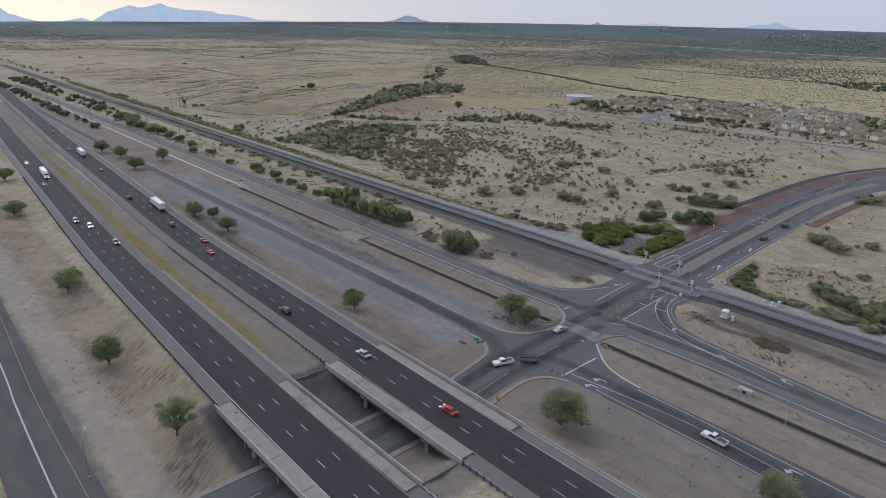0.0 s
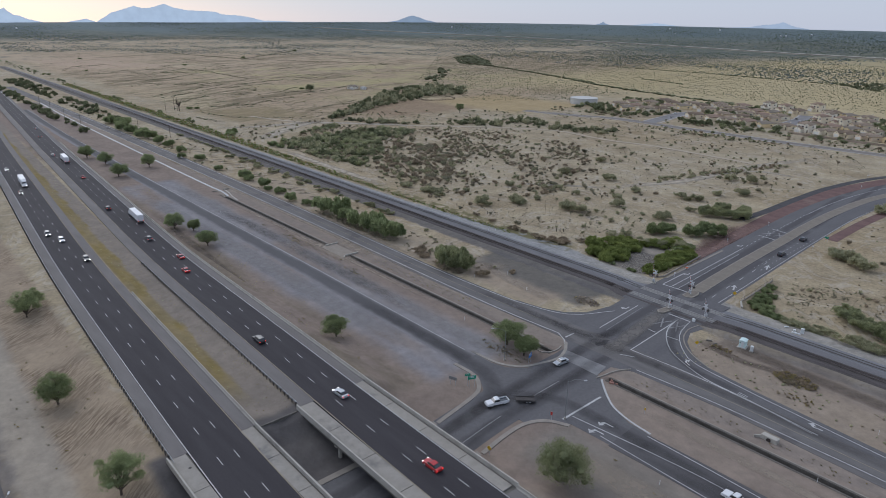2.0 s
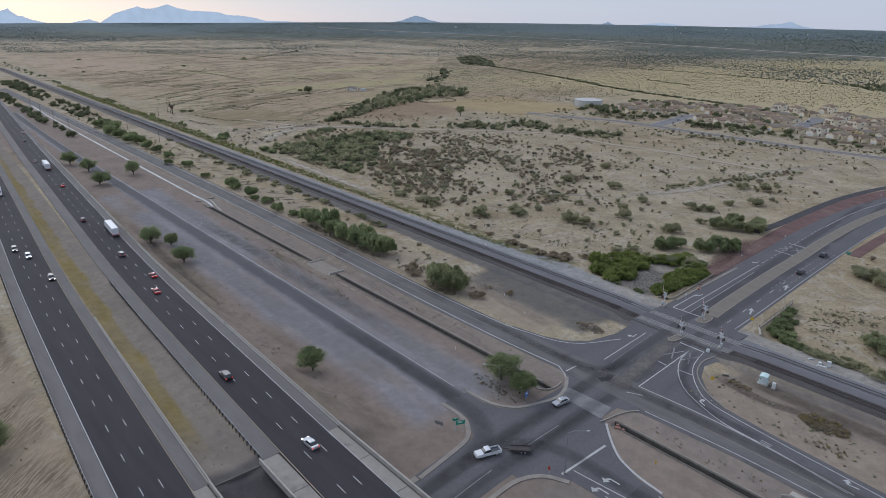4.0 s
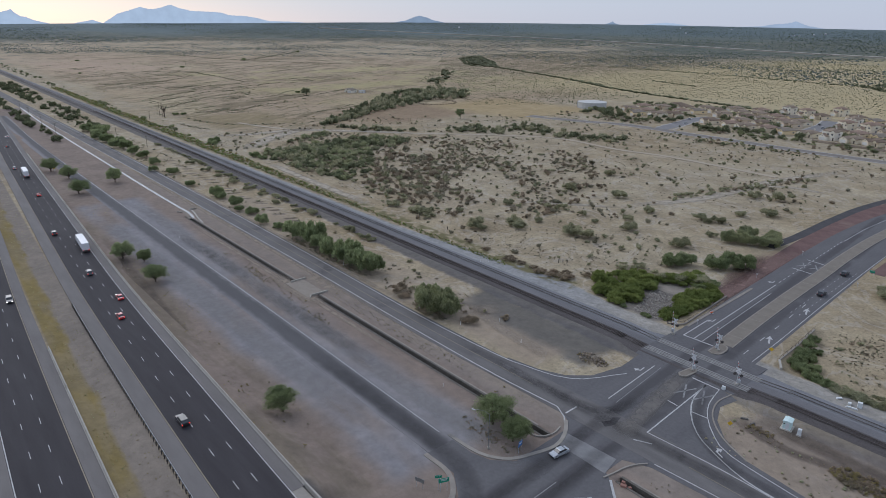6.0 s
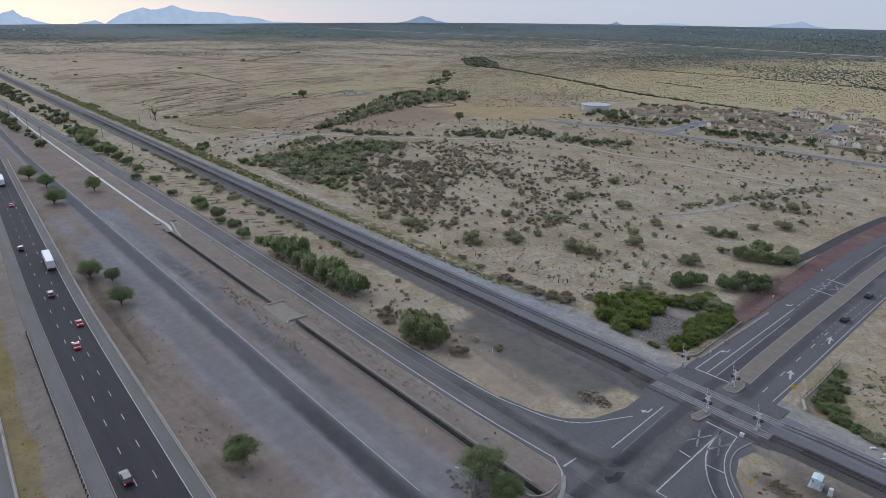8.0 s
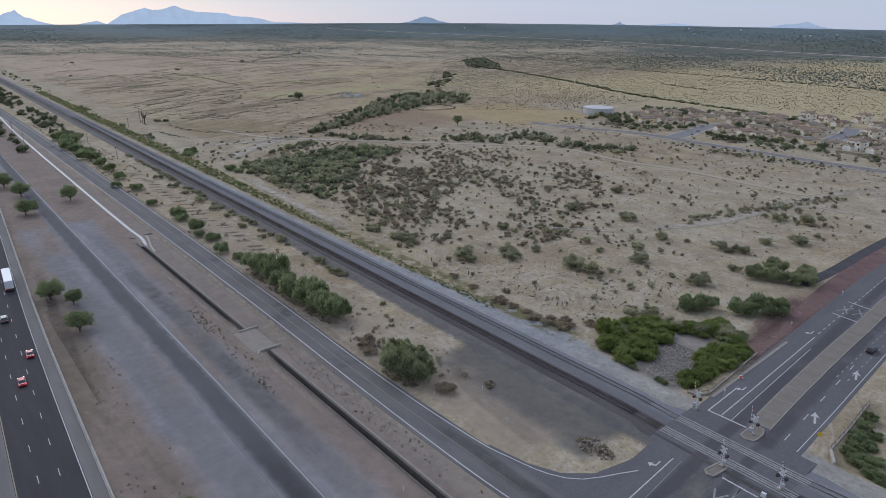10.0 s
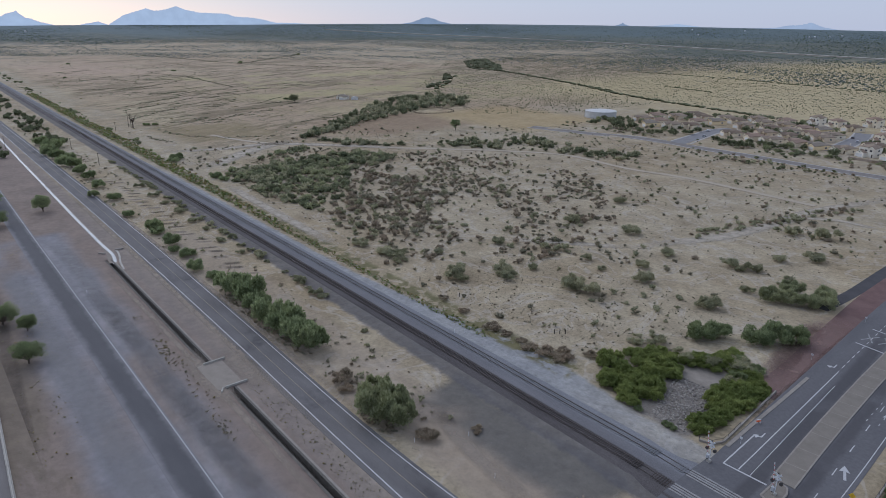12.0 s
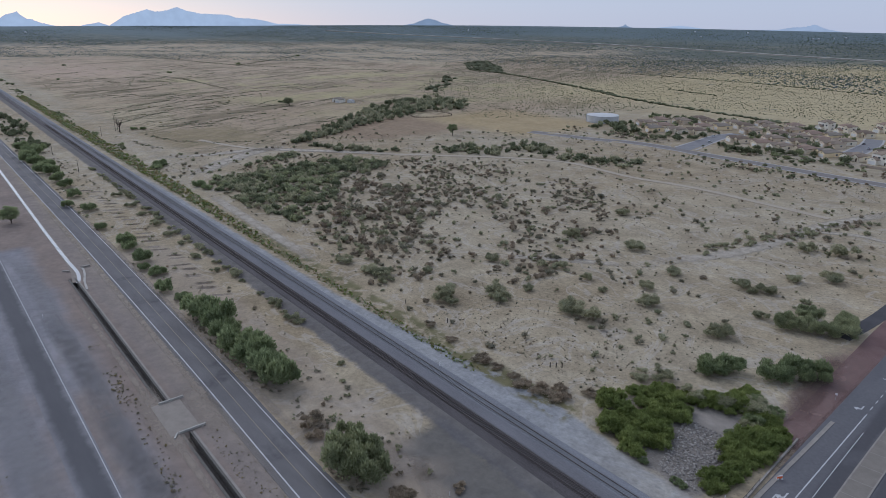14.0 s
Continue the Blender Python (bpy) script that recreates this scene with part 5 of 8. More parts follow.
door = part("door", Buf().box((0.2, -1.53, 1.25), (0.9, 0.05, 2.0), bevel=0.01), BOX_PAINT, hut)
part("handle", Buf().box((0.52, -1.58, 1.2), (0.05, 0.06, 0.18)), STEEL_DARK, door)
part("vent", Buf().box((-0.75, -1.53, 1.9), (0.45, 0.04, 0.3)), STEEL_DARK, hut)
box = thing("cabinet", "pale grey steel equipment cabinet on a plinth", "cabinet", at=pose(47.4, 108.6, 0.1, 0, 0, 8) @ Matrix.Diagonal((0.85, 0.85, 0.85, 1)))
part("plinth", Buf().box((0, 0, 0.1), (1.2, 1.2, 0.3)), CONCRETE, box)
part("body", Buf().box((0, 0, 1.1), (0.9, 0.8, 1.8), bevel=0.05), BOX_PAINT, box)
part("door", Buf().box((0, -0.42, 1.1), (0.75, 0.04, 1.55), bevel=0.01), BOX_PAINT, box)
for x, y, w, h in ((52.5, 131.0, 1.0, 1.5), (50.4, 130.8, 0.7, 0.5)):
    tagged(part("cabinet", Buf().box((x, y, h / 2 + 0.5), (w, 0.8, h), 0.3, bevel=0.04), BOX_PAINT), "small white trackside equipment case", "cabinet")
for x, y, l, a in ((51.4, 129.2, 2.6, 0.2), (47.8, 131.6, 1.5, 0.9), (36.4, 105.4, 1.8, 0.5), (38.6, 104.8, 1.4, 1.2)):
    tagged(part("debris", Buf().box((x, y, 0.75 if y > 120 else 0.3), (l, 0.5, 0.3), a, 0.8, 0.05), BOX_PAINT if y > 120 else CONCRETE_DARK), "broken pale panel lying on the ground", "debris")


def street_lamp(x, y, arm_turn, height=10.0, reach=4.0):
    g = thing("street_lamp", "tall grey steel street lamp with a long curved arm", "street lamp", "street lamps", pose(x, y, 0.0, 0, 0, arm_turn))
    part("base", Buf().tube((0, 0, -0.1), (0, 0, 0.5), 0.3, 0.26, n=12), CONCRETE, g)
    part("pole", Buf().tube((0, 0, 0.4), (0, 0, height), 0.11, 0.06, n=10), SIGN_BACK, g)
    p = [(0, 0, height - 0.1), (reach * 0.35, 0, height + 0.35), (reach * 0.75, 0, height + 0.2), (reach, 0, height - 0.1)]
    b = Buf()
    for u, v in zip(p, p[1:]):
        b.tube(u, v, 0.045, n=8)
    part("arm", b, SIGN_BACK, g)
    head = part("lamp_head", Buf().box((reach + 0.3, 0, height - 0.1), (0.8, 0.32, 0.16), bevel=0.05), STEEL, g)
    part("lens", Buf().box((reach + 0.35, 0, height - 0.2), (0.45, 0.24, 0.05)), SIGN_WHITE, head)


street_lamp(33.6, 41.8, 60)
street_lamp(5.3, 51.2, 200, 8.8, 3.6)
street_lamp(-3.8, -62.6, 160, 9.0)


def lettering(parent, words, x, z, size, depth):
    cu = bpy.data.curves.new("lettering", "FONT")
    cu.body, cu.size, cu.align_x, cu.align_y, cu.extrude = words, size, "CENTER", "CENTER", 0.004
    cu.materials.append(SIGN_WHITE)
    ob = new("lettering", cu)
    ob.parent = parent
    ob.matrix_basis = pose(x, depth, z, 90, 0, 0)


def road_sign(x, y, turn, w, h, top, mat, label, legs=2, diamond=False, bars=0):
    """A sign on posts; its face looks along -y before the turn."""
    g = thing("road_sign", label, "road sign", "road signs", pose(x, y, land(x, y), 0, 0, turn))
    for s in ((-0.32, 0.32) if legs == 2 else (0.0,)):
        part("post", Buf().box((s * w, 0.06, top / 2 - 0.1), (0.09, 0.07, top + 0.2)), STEEL, g)
    b = Buf().box((0, 0, 0), (w, 0.04, h), bevel=0.015)
    face = part("panel", b, mat, g, at=pose(0, -0.02, top - h / 2, 0, 45 if diamond else 0, 0))
    for i in range(bars):
        part("text_bar", Buf().box((0, -0.03, h * (0.28 - 0.28 * i)), (w * (0.7 - 0.12 * (i % 2)), 0.012, h * 0.11)), SIGN_WHITE, face, "white line of writing")


road_sign(9.4, 34.8, 68, 2.2, 1.0, 3.3, SIGN_GREEN, "green direction sign with white writing on two posts", bars=2)
road_sign(8.3, 34.3, 60, 1.4, 0.7, 3.6, SIGN_GREEN, "small green route sign on a post", legs=1, bars=1)
road_sign(5.5, 31.8, 20, 2.2, 0.9, 2.4, SIGN_BACK, "bare metal back of a sign on two posts")
road_sign(10.6, 55.6, 105, 1.8, 1.3, 2.9, SIGN_BLUE, "blue services sign on two posts", bars=2)
road_sign(30.6, 19.6, 10, 0.9, 0.9, 2.4, SIGN_YELLOW, "yellow diamond warning sign on a post", legs=1, diamond=True)
road_sign(36.0, 98.6, 40, 0.9, 0.9, 2.2, SIGN_YELLOW, "yellow diamond warning sign on a post", legs=1, diamond=True)
road_sign(26.4, 142.3, 15, 0.95, 0.95, 2.2, SIGN_YELLOW, "yellow diamond warning sign on a post", legs=1, diamond=True)
road_sign(27.6, 352, 5, 1.3, 1.3, 3.0, SIGN_YELLOW, "large yellow-green diamond warning sign on a post", legs=1, diamond=True)
road_sign(24.2, 232, 5, 1.6, 1.0, 2.6, SIGN_GREEN, "small green road sign on two posts", bars=1)
road_sign(-352, 37.5, -60, 1.4, 1.4, 3.0, SIGN_YELLOW, "yellow diamond warning sign beside the ramp", legs=1, diamond=True)
road_sign(31.9, 38.8, 10, 0.5, 0.9, 2.4, RED_BAND, "small red and white sign on a post", legs=1)
road_sign(44.6, 58.0, 30, 0.35, 0.7, 1.7, SIGN_YELLOW, "narrow yellow marker on a post", legs=1)
for x, y, h in ((-1.8, 236.0, 1.4), (-2.6, 197.0, 1.3), (-3.2, 166.4, 1.2), (24.6, 216.0, 1.3), (27.4, 331.0, 1.4), (1.2, 352.0, 1.3), (-5.5, 386.0, 1.3), (3.4, 143.6, 1.3)):
    road_sign(x, y, 5, 0.55, 0.55, h + 0.7, SIGN_WHITE, "small white roadside sign on a post", legs=1)
bar = thing("barricade", "small orange and white traffic barricade beside the road", "barricade", at=pose(2.2, 154.8, 0.15, 0, 0, 60))
part("board", Buf().box((0, 0, 0.5), (1.2, 0.12, 0.5), bevel=0.02), ORANGE, bar)
part("stripe_board", Buf().box((0, 0, 0.85), (1.2, 0.10, 0.2), bevel=0.02), SIGN_WHITE, bar)
for s in (-0.5, 0.5):
    part("leg", Buf().box((s, 0, 0.2), (0.08, 0.5, 0.45)), SIGN_WHITE, bar)

marker = Buf().box((0, 0, 0.5), (0.1, 0.1, 1.3)).mesh("marker_post", SIGN_WHITE)
for x, y in ((-37.5, 98.2), (-23.4, 92.8), (-43.5, 87.2), (-60.5, 84.8), (84.0, 91.6), (81.0, 63.4), (60.4, 38.2), (92.0, 88.0), (-110, 87.4), (-180, 50.6), (-76, 131.4), (-77.6, 128.6), (-20, 60.0), (96, 60)):
    tagged(part("marker_post", marker, None, at=Matrix.Translation((x, y, 0 if y < 110 else 0.6))), "short white roadside marker post", "marker post", "roadside marker posts")
old_post = Buf().box((0, 0, 0.7), (0.22, 0.22, 1.6), bevel=0.03).mesh("fence_post", TIE_WOOD)
for x, y in ((-59.0, 152.7), (-57.9, 153.9), (-56.8, 155.1), (-98.0, 148.5), (-118.0, 147.0), (-139.0, 148.0)):
    tagged(part("fence_post", old_post, None, at=Matrix.Translation((x, y, land(x, y)))), "old dark wooden fence post standing alone", "fence post", "old fence posts")
ring_mark = thing("manhole", "round dark iron cover in the bridge shoulder", "manhole cover", at=pose(-1.0, -32.6, grade(0) + 0.012))
part("cover", Buf().tube((0, 0, 0), (0, 0, 0.012), 0.34, n=20), STEEL_DARK, ring_mark)


def utility_pole(x, y, h=9.0, arms=1):
    z = land(x, y)
    g = thing("utility_pole", "weathered wooden utility pole with a crossarm", "utility pole", "utility poles", pose(x, y, z, 0, 0, 65))
    part("pole", Buf().tube((0, 0, -0.3), (0, 0, h), 0.17, 0.11, n=8), BARK, g)
    for k in range(arms):
        part("crossarm", Buf().box((0, 0, h - 0.5 - 0.9 * k), (2.4, 0.12, 0.14)), BARK, g)


for x, y, h in ((-548, 166, 13), (-556, 166, 13), (-534, 150, 8), (-560, 68.5, 9), (-620, 69.5, 9), (-500, 67.6, 9), (-676, 71, 9), (-470, 104, 8), (-400, 106, 8)):
    utility_pole(x, y, h)

# old pipe rail and rubble heap by the crossing
rng = random.Random(4)
heap = Buf()
for i in range(80):
    a, d = rng.uniform(0, 6.3), rng.uniform(0, 1) ** 0.6
    s = rng.uniform(0.25, 0.8)
    heap.box((-4.2 + 4.8 * d * math.cos(a), 101.0 + 3.0 * d * math.sin(a), 0.12 + 0.7 * (1 - d)), (s, s * 0.8, s * 0.6), a, 0.7, 0.04)
tagged(part("rubble", heap, surface("dark_rubble", (0.14, 0.115, 0.09), (0.32, 0.27, 0.21), 0.8)), "heap of dark broken rubble on bare ground", "rubble")
for x in (12.2, 19.5, 26.4):
    mk = thing("object_marker", "yellow and black striped marker panel on the bridge", "marker", "bridge markers", pose(x - 2.5, -35.75, 2.2))
    part("panel", Buf().box((0, -0.05, 0), (0.5, 0.05, 1.4), bevel=0.01), SIGN_YELLOW, mk)
    for k in range(3):
        part("stripe", Buf().box((0, -0.085, -0.4 + 0.4 * k), (0.48, 0.02, 0.14)), STEEL_DARK, mk, "black stripe")
# white storage tank of the housing estate
tank = thing("water_tank", "large low off-white steel water tank", "water tank", at=pose(-347, 557, 0))
part("shell", Buf().tube((0, 0, -0.3), (0, 0, 6.6), 15.4, n=48), TANK_PAINT, tank)
part("roof", Buf().tube((0, 0, 6.6), (0, 0, 7.7), 15.6, 1.5, n=48), TANK_PAINT, tank)
for k in range(6):
    part("ring_seam", Buf().tube((0, 0, 1.2 * k + 0.4), (0, 0, 1.2 * k + 0.47), 15.45, n=48), TANK_PAINT, tank)
part("ladder", Buf().box((-11.1, -11.1, 3.4), (0.6, 0.3, 7.0), 0.8), STEEL, tank)


# ------------------------------------------------------------------ vehicles
def loft(profile, half, inset=0.0):
    """A body whose side view is profile (x, z), with its sides pulled in by inset at the top."""
    zs = [z for _, z in profile]
    lo, hi = min(zs), max(zs)
    ring = []
    for s in (-1, -0.86, 0.86, 1):
        k = 0.06 if abs(s) == 1 else 0.0
        row = []
        for x, z in profile:
            w = half * abs(s) - inset * (z - lo) / max(0.01, hi - lo)
            row.append((x * (1 - k * 0.3), math.copysign(w, s), lo + (z - lo) * (1 - k)))
        ring.append(row)
    return Buf().section(ring)


def wheels(v, places, r=0.34, w=0.24, half=0.78):
    for x in places:
        for s in (-1, 1):
            t = part("wheel", Buf().tube((x, s * half - w / 2, r), (x, s * half + w / 2, r), r, n=16), RUBBER, v)
            part("rim", Buf().tube((x, s * (half + w / 2), r), (x, s * (half + w / 2 + 0.01), r), r * 0.6, n=12), STEEL, t)


def lights(v, front, back, half, z, lit):
    for s in (-1, 1):
        part("headlight", Buf().box((front, s * half * 0.74, z), (0.1, 0.34, 0.16), bevel=0.03), HEADLIGHT if lit else SIGN_WHITE, v)
        part("tail_light", Buf().box((back, s * half * 0.8, z + 0.12), (0.08, 0.26, 0.18), bevel=0.02), TAILLIGHT if lit else TAIL_LENS, v)


def sedan(label, paint, lit=True):
    v = thing("car", label, "car")
    part("body", loft([(-2.25, 0.3), (2.2, 0.3), (2.28, 0.55), (2.15, 0.72), (1.1, 0.9), (-1.55, 0.95), (-2.2, 0.92), (-2.3, 0.6)], 0.9, 0.08), paint, v)
    part("window_band", loft([(1.05, 0.86), (0.35, 1.34), (-1.0, 1.36), (-1.75, 0.92)], 0.8, 0.16), GLASS_DARK, v, "dark tinted windows")
    part("roof", loft([(0.36, 1.33), (0.2, 1.42), (-0.9, 1.44), (-1.05, 1.35)], 0.66, 0.05), paint, v)
    wheels(v, (1.4, -1.35))
    lights(v, 2.24, -2.26, 0.9, 0.62, lit)
    part("bumper", Buf().box((2.26, 0, 0.42), (0.12, 1.6, 0.2), bevel=0.04), GLASS_DARK, v)
    return v


def suv(label, paint, lit=True):
    v = thing("car", label, "car")
    part("body", loft([(-2.35, 0.38), (2.3, 0.38), (2.38, 0.7), (2.25, 0.98), (1.2, 1.1), (-2.3, 1.12), (-2.4, 0.7)], 0.95, 0.06), paint, v)
    part("window_band", loft([(1.15, 1.06), (0.55, 1.62), (-1.9, 1.66), (-2.3, 1.08)], 0.86, 0.12), GLASS_DARK, v, "dark tinted windows")
    part("roof", loft([(0.58, 1.6), (0.4, 1.72), (-1.8, 1.74), (-1.98, 1.62)], 0.76, 0.05), paint, v)
    wheels(v, (1.45, -1.4), 0.38)
    lights(v, 2.32, -2.36, 0.95, 0.8, lit)
    return v


def pickup(label, paint, lit=False):
    v = thing("pickup_truck", label, "pickup truck")
    part("body", loft([(-2.9, 0.45), (2.8, 0.45), (2.9, 0.75), (2.78, 1.02), (1.35, 1.14), (-0.55, 1.16), (-0.56, 0.8), (-2.9, 0.8)], 0.98, 0.04), paint, v)
    for s in (-1, 1):
        part("bed_side", Buf().box((-1.75, s * 0.93, 0.95), (2.35, 0.1, 0.42), bevel=0.03), paint, v)
    part("tailgate", Buf().box((-2.88, 0, 0.95), (0.1, 1.8, 0.42), bevel=0.03), paint, v)
    part("bed_floor", Buf().box((-1.75, 0, 0.81), (2.3, 1.75, 0.04)), GLASS_DARK, v, "dark bed liner")
    part("window_band", loft([(1.3, 1.1), (0.75, 1.66), (-0.35, 1.68), (-0.55, 1.12)], 0.88, 0.12), GLASS_DARK, v, "dark tinted windows")
    part("roof", loft([(0.78, 1.64), (0.6, 1.78), (-0.3, 1.8), (-0.42, 1.66)], 0.78, 0.05), paint, v)
    wheels(v, (1.75, -1.75), 0.42, 0.28, 0.82)
    lights(v, 2.84, -2.92, 0.98, 0.85, lit)
    part("bumper", Buf().box((2.92, 0, 0.52), (0.14, 1.8, 0.22), bevel=0.04), STEEL, v)
    return v


def semi(label, paint):
    v = thing("semi_truck", label, "truck")
    part("trailer", Buf().box((-5.0, 0, 2.55), (14.6, 2.55, 2.8), bevel=0.06), TRAILER_WHITE, v, "long white box trailer")
    part("trailer_frame", Buf().box((-5.0, 0, 1.0), (14.2, 1.0, 0.3)), STEEL_DARK, v)
    part("cab", loft([(2.4, 0.9), (4.2, 0.9), (5.6, 0.9), (5.7, 1.5), (5.5, 1.9), (4.3, 2.05), (4.0, 2.9), (3.4, 3.6), (2.4, 3.7)], 1.2, 0.12), paint, v)
    part("windscreen", Buf().box((4.22, 0, 2.5), (0.12, 1.9, 0.7)), GLASS_DARK, v, "dark windscreen")
    part("chassis", Buf().box((3.4, 0, 0.75), (5.0, 0.9, 0.3)), STEEL_DARK, v)
    wheels(v, (5.0, 2.6, 1.3, -10.2, -11.5), 0.5, 0.4, 1.05)
    for s in (-1, 1):
        part("headlight", Buf().box((5.68, s * 0.9, 1.15), (0.1, 0.35, 0.25), bevel=0.03), HEADLIGHT, v)
        part("tail_light", Buf().box((-12.3, s * 1.0, 1.2), (0.06, 0.3, 0.18)), TAILLIGHT, v)
    part("mudflap", Buf().box((-12.1, 0, 0.7), (0.05, 2.3, 0.6)), STEEL_DARK, v)
    return v


def park(v, x, lane, heading):
    """Sets a vehicle on the freeway: x along, lane as offset, heading 0 towards +x."""
    v.matrix_basis = pose(x, lane + bend(x), grade(x) + 0.02, 0, 0, heading - math.degrees(math.atan(0.068 / (1 + math.exp((60 + x) / 25)))))
    return v


EAST, WEST = 0, 180
park(semi("white box truck with a long white trailer on the freeway", CAR_WHITE), -195, 5.2, WEST)
park(semi("white truck with a long white trailer on the freeway", CAR_WHITE), -352, 1.7, WEST)
park(semi("white truck with headlights and a white trailer on the freeway", CAR_WHITE), -292, -27.4, EAST)
park(sedan("red sedan with lit lamps on the freeway", CAR_RED), 30, 1.6, WEST)
park(sedan("silver sedan on the freeway", CAR_SILVER), -4, 1.6, WEST)
park(suv("dark car on the freeway", CAR_BLACK), -42, -1.6, WEST)
park(sedan("red sedan on the freeway", CAR_RED), -128, 5.0, WEST)
park(sedan("dark red car on the freeway", CAR_RED), -112, 1.6, WEST)
park(suv("dark grey car on the freeway", CAR_GREY), -158, 1.5, WEST)
park(suv("dark car on the freeway", CAR_BLACK), -216, -1.6, WEST)
park(sedan("red sedan on the freeway", CAR_RED), -292, 1.6, WEST)
park(sedan("silver car on the freeway", CAR_SILVER), -372, -1.5, WEST)
park(sedan("dark car on the freeway", CAR_GREY), -456, 1.6, WEST)
park(sedan("silver car on the freeway", CAR_SILVER), -500, 4.8, WEST)
park(suv("dark car with lit headlights on the freeway", CAR_GREY), -190, -30.6, EAST)
park(suv("grey car with lit headlights on the freeway", CAR_SILVER), -178, -27.3, EAST)
park(suv("black car with lit headlights on the freeway", CAR_BLACK), -148, -23.9, EAST)
park(sedan("white car with lit headlights on the freeway", CAR_WHITE), -340, -30.6, EAST)
park(sedan("dark car with lit headlights on the freeway", CAR_BLACK), -274, -30.8, EAST)
v = pickup("white pickup truck towing a flat trailer through the junction", CAR_WHITE)
v.matrix_basis = pose(19.0, 34.0, 0.09, 0, 0, 250)
trailer = thing("flat_trailer", "low dark flat trailer behind a pickup", "trailer", at=pose(22.6, 40.2, 0.09, 0, 0, 226))
part("bed", Buf().box((0, 0, 0.55), (4.6, 1.9, 0.14), bevel=0.02), STEEL_DARK, trailer)
part("drawbar", Buf().box((2.9, 0, 0.5), (1.6, 0.12, 0.1)), STEEL_DARK, trailer)
for s in (-1, 1):
    part("side_rail", Buf().box((0, s * 0.93, 0.75), (4.6, 0.05, 0.2)), STEEL_DARK, trailer)
wheels(trailer, (-0.3, -1.1), 0.33, 0.22, 0.95)
sedan("silver car waiting at the junction", CAR_SILVER, False).matrix_basis = pose(16.6, 61.5, 0.09, 0, 0, 262)
pickup("white pickup truck on the ramp", CAR_WHITE).matrix_basis = pose(73.0, 45.0, 0.09, 0, 0, 176)
suv("dark car on the cross road", CAR_BLACK, False).matrix_basis = pose(19.0, 199.0, 0.09, 0, 0, 92)
suv("dark car on the cross road", CAR_BLACK, False).matrix_basis = pose(17.2, 226.0, 0.09, 0, 0, 92)
sedan("black car on the cross road", CAR_BLACK, False).matrix_basis = pose(24.5, 322.0, 0.09, 0, 0, 72)


# ------------------------------------------------------------------ plants
RNG = np.random.default_rng(11)


def ball(n):
    """n directions spread evenly over a sphere."""
    i = np.arange(n) + 0.5
    p, t = np.arccos(1 - 2 * i / n), math.pi * (1 + 5 ** 0.5) * i
    return np.stack([np.cos(t) * np.sin(p), np.sin(t) * np.sin(p), np.cos(p)], 1)


ICO = bmesh.new()
bmesh.ops.create_icosphere(ICO, subdivisions=1, radius=1.0)
ICO_V = np.array([v.co[:] for v in ICO.verts])
ICO_F = np.array([[v.index for v in f.verts] for f in ICO.faces])
ICO.free()


def foliage(lobes, leaf, per_lobe, rng, core=0.78):
    """Vertices and triangles of a crown: rough dark cores within a cloud of small leaf sprays."""
    vs, fs, n = [], [], 0
    for cx, cy, cz, rx, ry, rz in lobes:
        c, r = np.array([cx, cy, cz]), np.array([rx, ry, rz])
        k = core * (0.82 + 0.36 * rng.random((len(ICO_V), 1)))
        vs.append(c + ICO_V * r * k)
        fs.append(ICO_F + n)
        n += len(ICO_V)
        d = ball(per_lobe) + rng.normal(0, 0.25, (per_lobe, 3))
        d /= np.linalg.norm(d, axis=1, keepdims=True)
        d[:, 2] = np.where(d[:, 2] < -0.45, -d[:, 2], d[:, 2])
        p = c + d * r * (0.50 + 0.60 * rng.random((per_lobe, 1)))
        w = d + np.array([0, 0, 0.55]) + rng.normal(0, 0.45, (per_lobe, 3))
        w /= np.linalg.norm(w, axis=1, keepdims=True)
        u = np.cross(w, rng.normal(0, 1, (per_lobe, 3)))
        u /= np.linalg.norm(u, axis=1, keepdims=True)
        s = leaf * (0.55 + 0.9 * rng.random((per_lobe, 1)))
        quad = np.stack([p - u * s * 0.55, p - w * s * 1.0, p + u * s * 0.55, p + w * s * 1.5], 1).reshape(-1, 3)
        vs.append(quad)
        q = np.arange(per_lobe)[:, None] * 4 + n
        fs.append(np.concatenate([q + [0, 1, 2], q + [0, 2, 3]]))
        n += 4 * per_lobe
    return np.concatenate(vs), np.concatenate(fs)


def raw_mesh(name, v, f, mat):
    me = bpy.data.meshes.new(name)
    me.from_pydata(v.tolist(), [], f.tolist())
    me.materials.append(mat)
    return me


def lobes_of(rng, n, spread, size, flat=0.8, base=0.5):
    out = []
    for i in range(n):
        a, d = rng.uniform(0, 6.283), spread * math.sqrt(rng.uniform(0.02, 1))
        r = size * rng.uniform(0.7, 1.15) * (1 - 0.25 * d)
        out.append((d * math.cos(a), d * math.sin(a), base * rng.uniform(0.55, 1.25), r, r * rng.uniform(0.85, 1.15), r * flat * rng.uniform(0.8, 1.2)))
    return out


def bush_meshes(name, mat, count, lobes, leaf, per, seed, flat=0.8, size=0.42):
    out = []
    for k in range(count):
        rng = np.random.default_rng(seed + k)
        out.append(raw_mesh(name, *foliage(lobes_of(rng, lobes, 0.72, size, flat), leaf, per, rng, 0.5), mat))
    return out


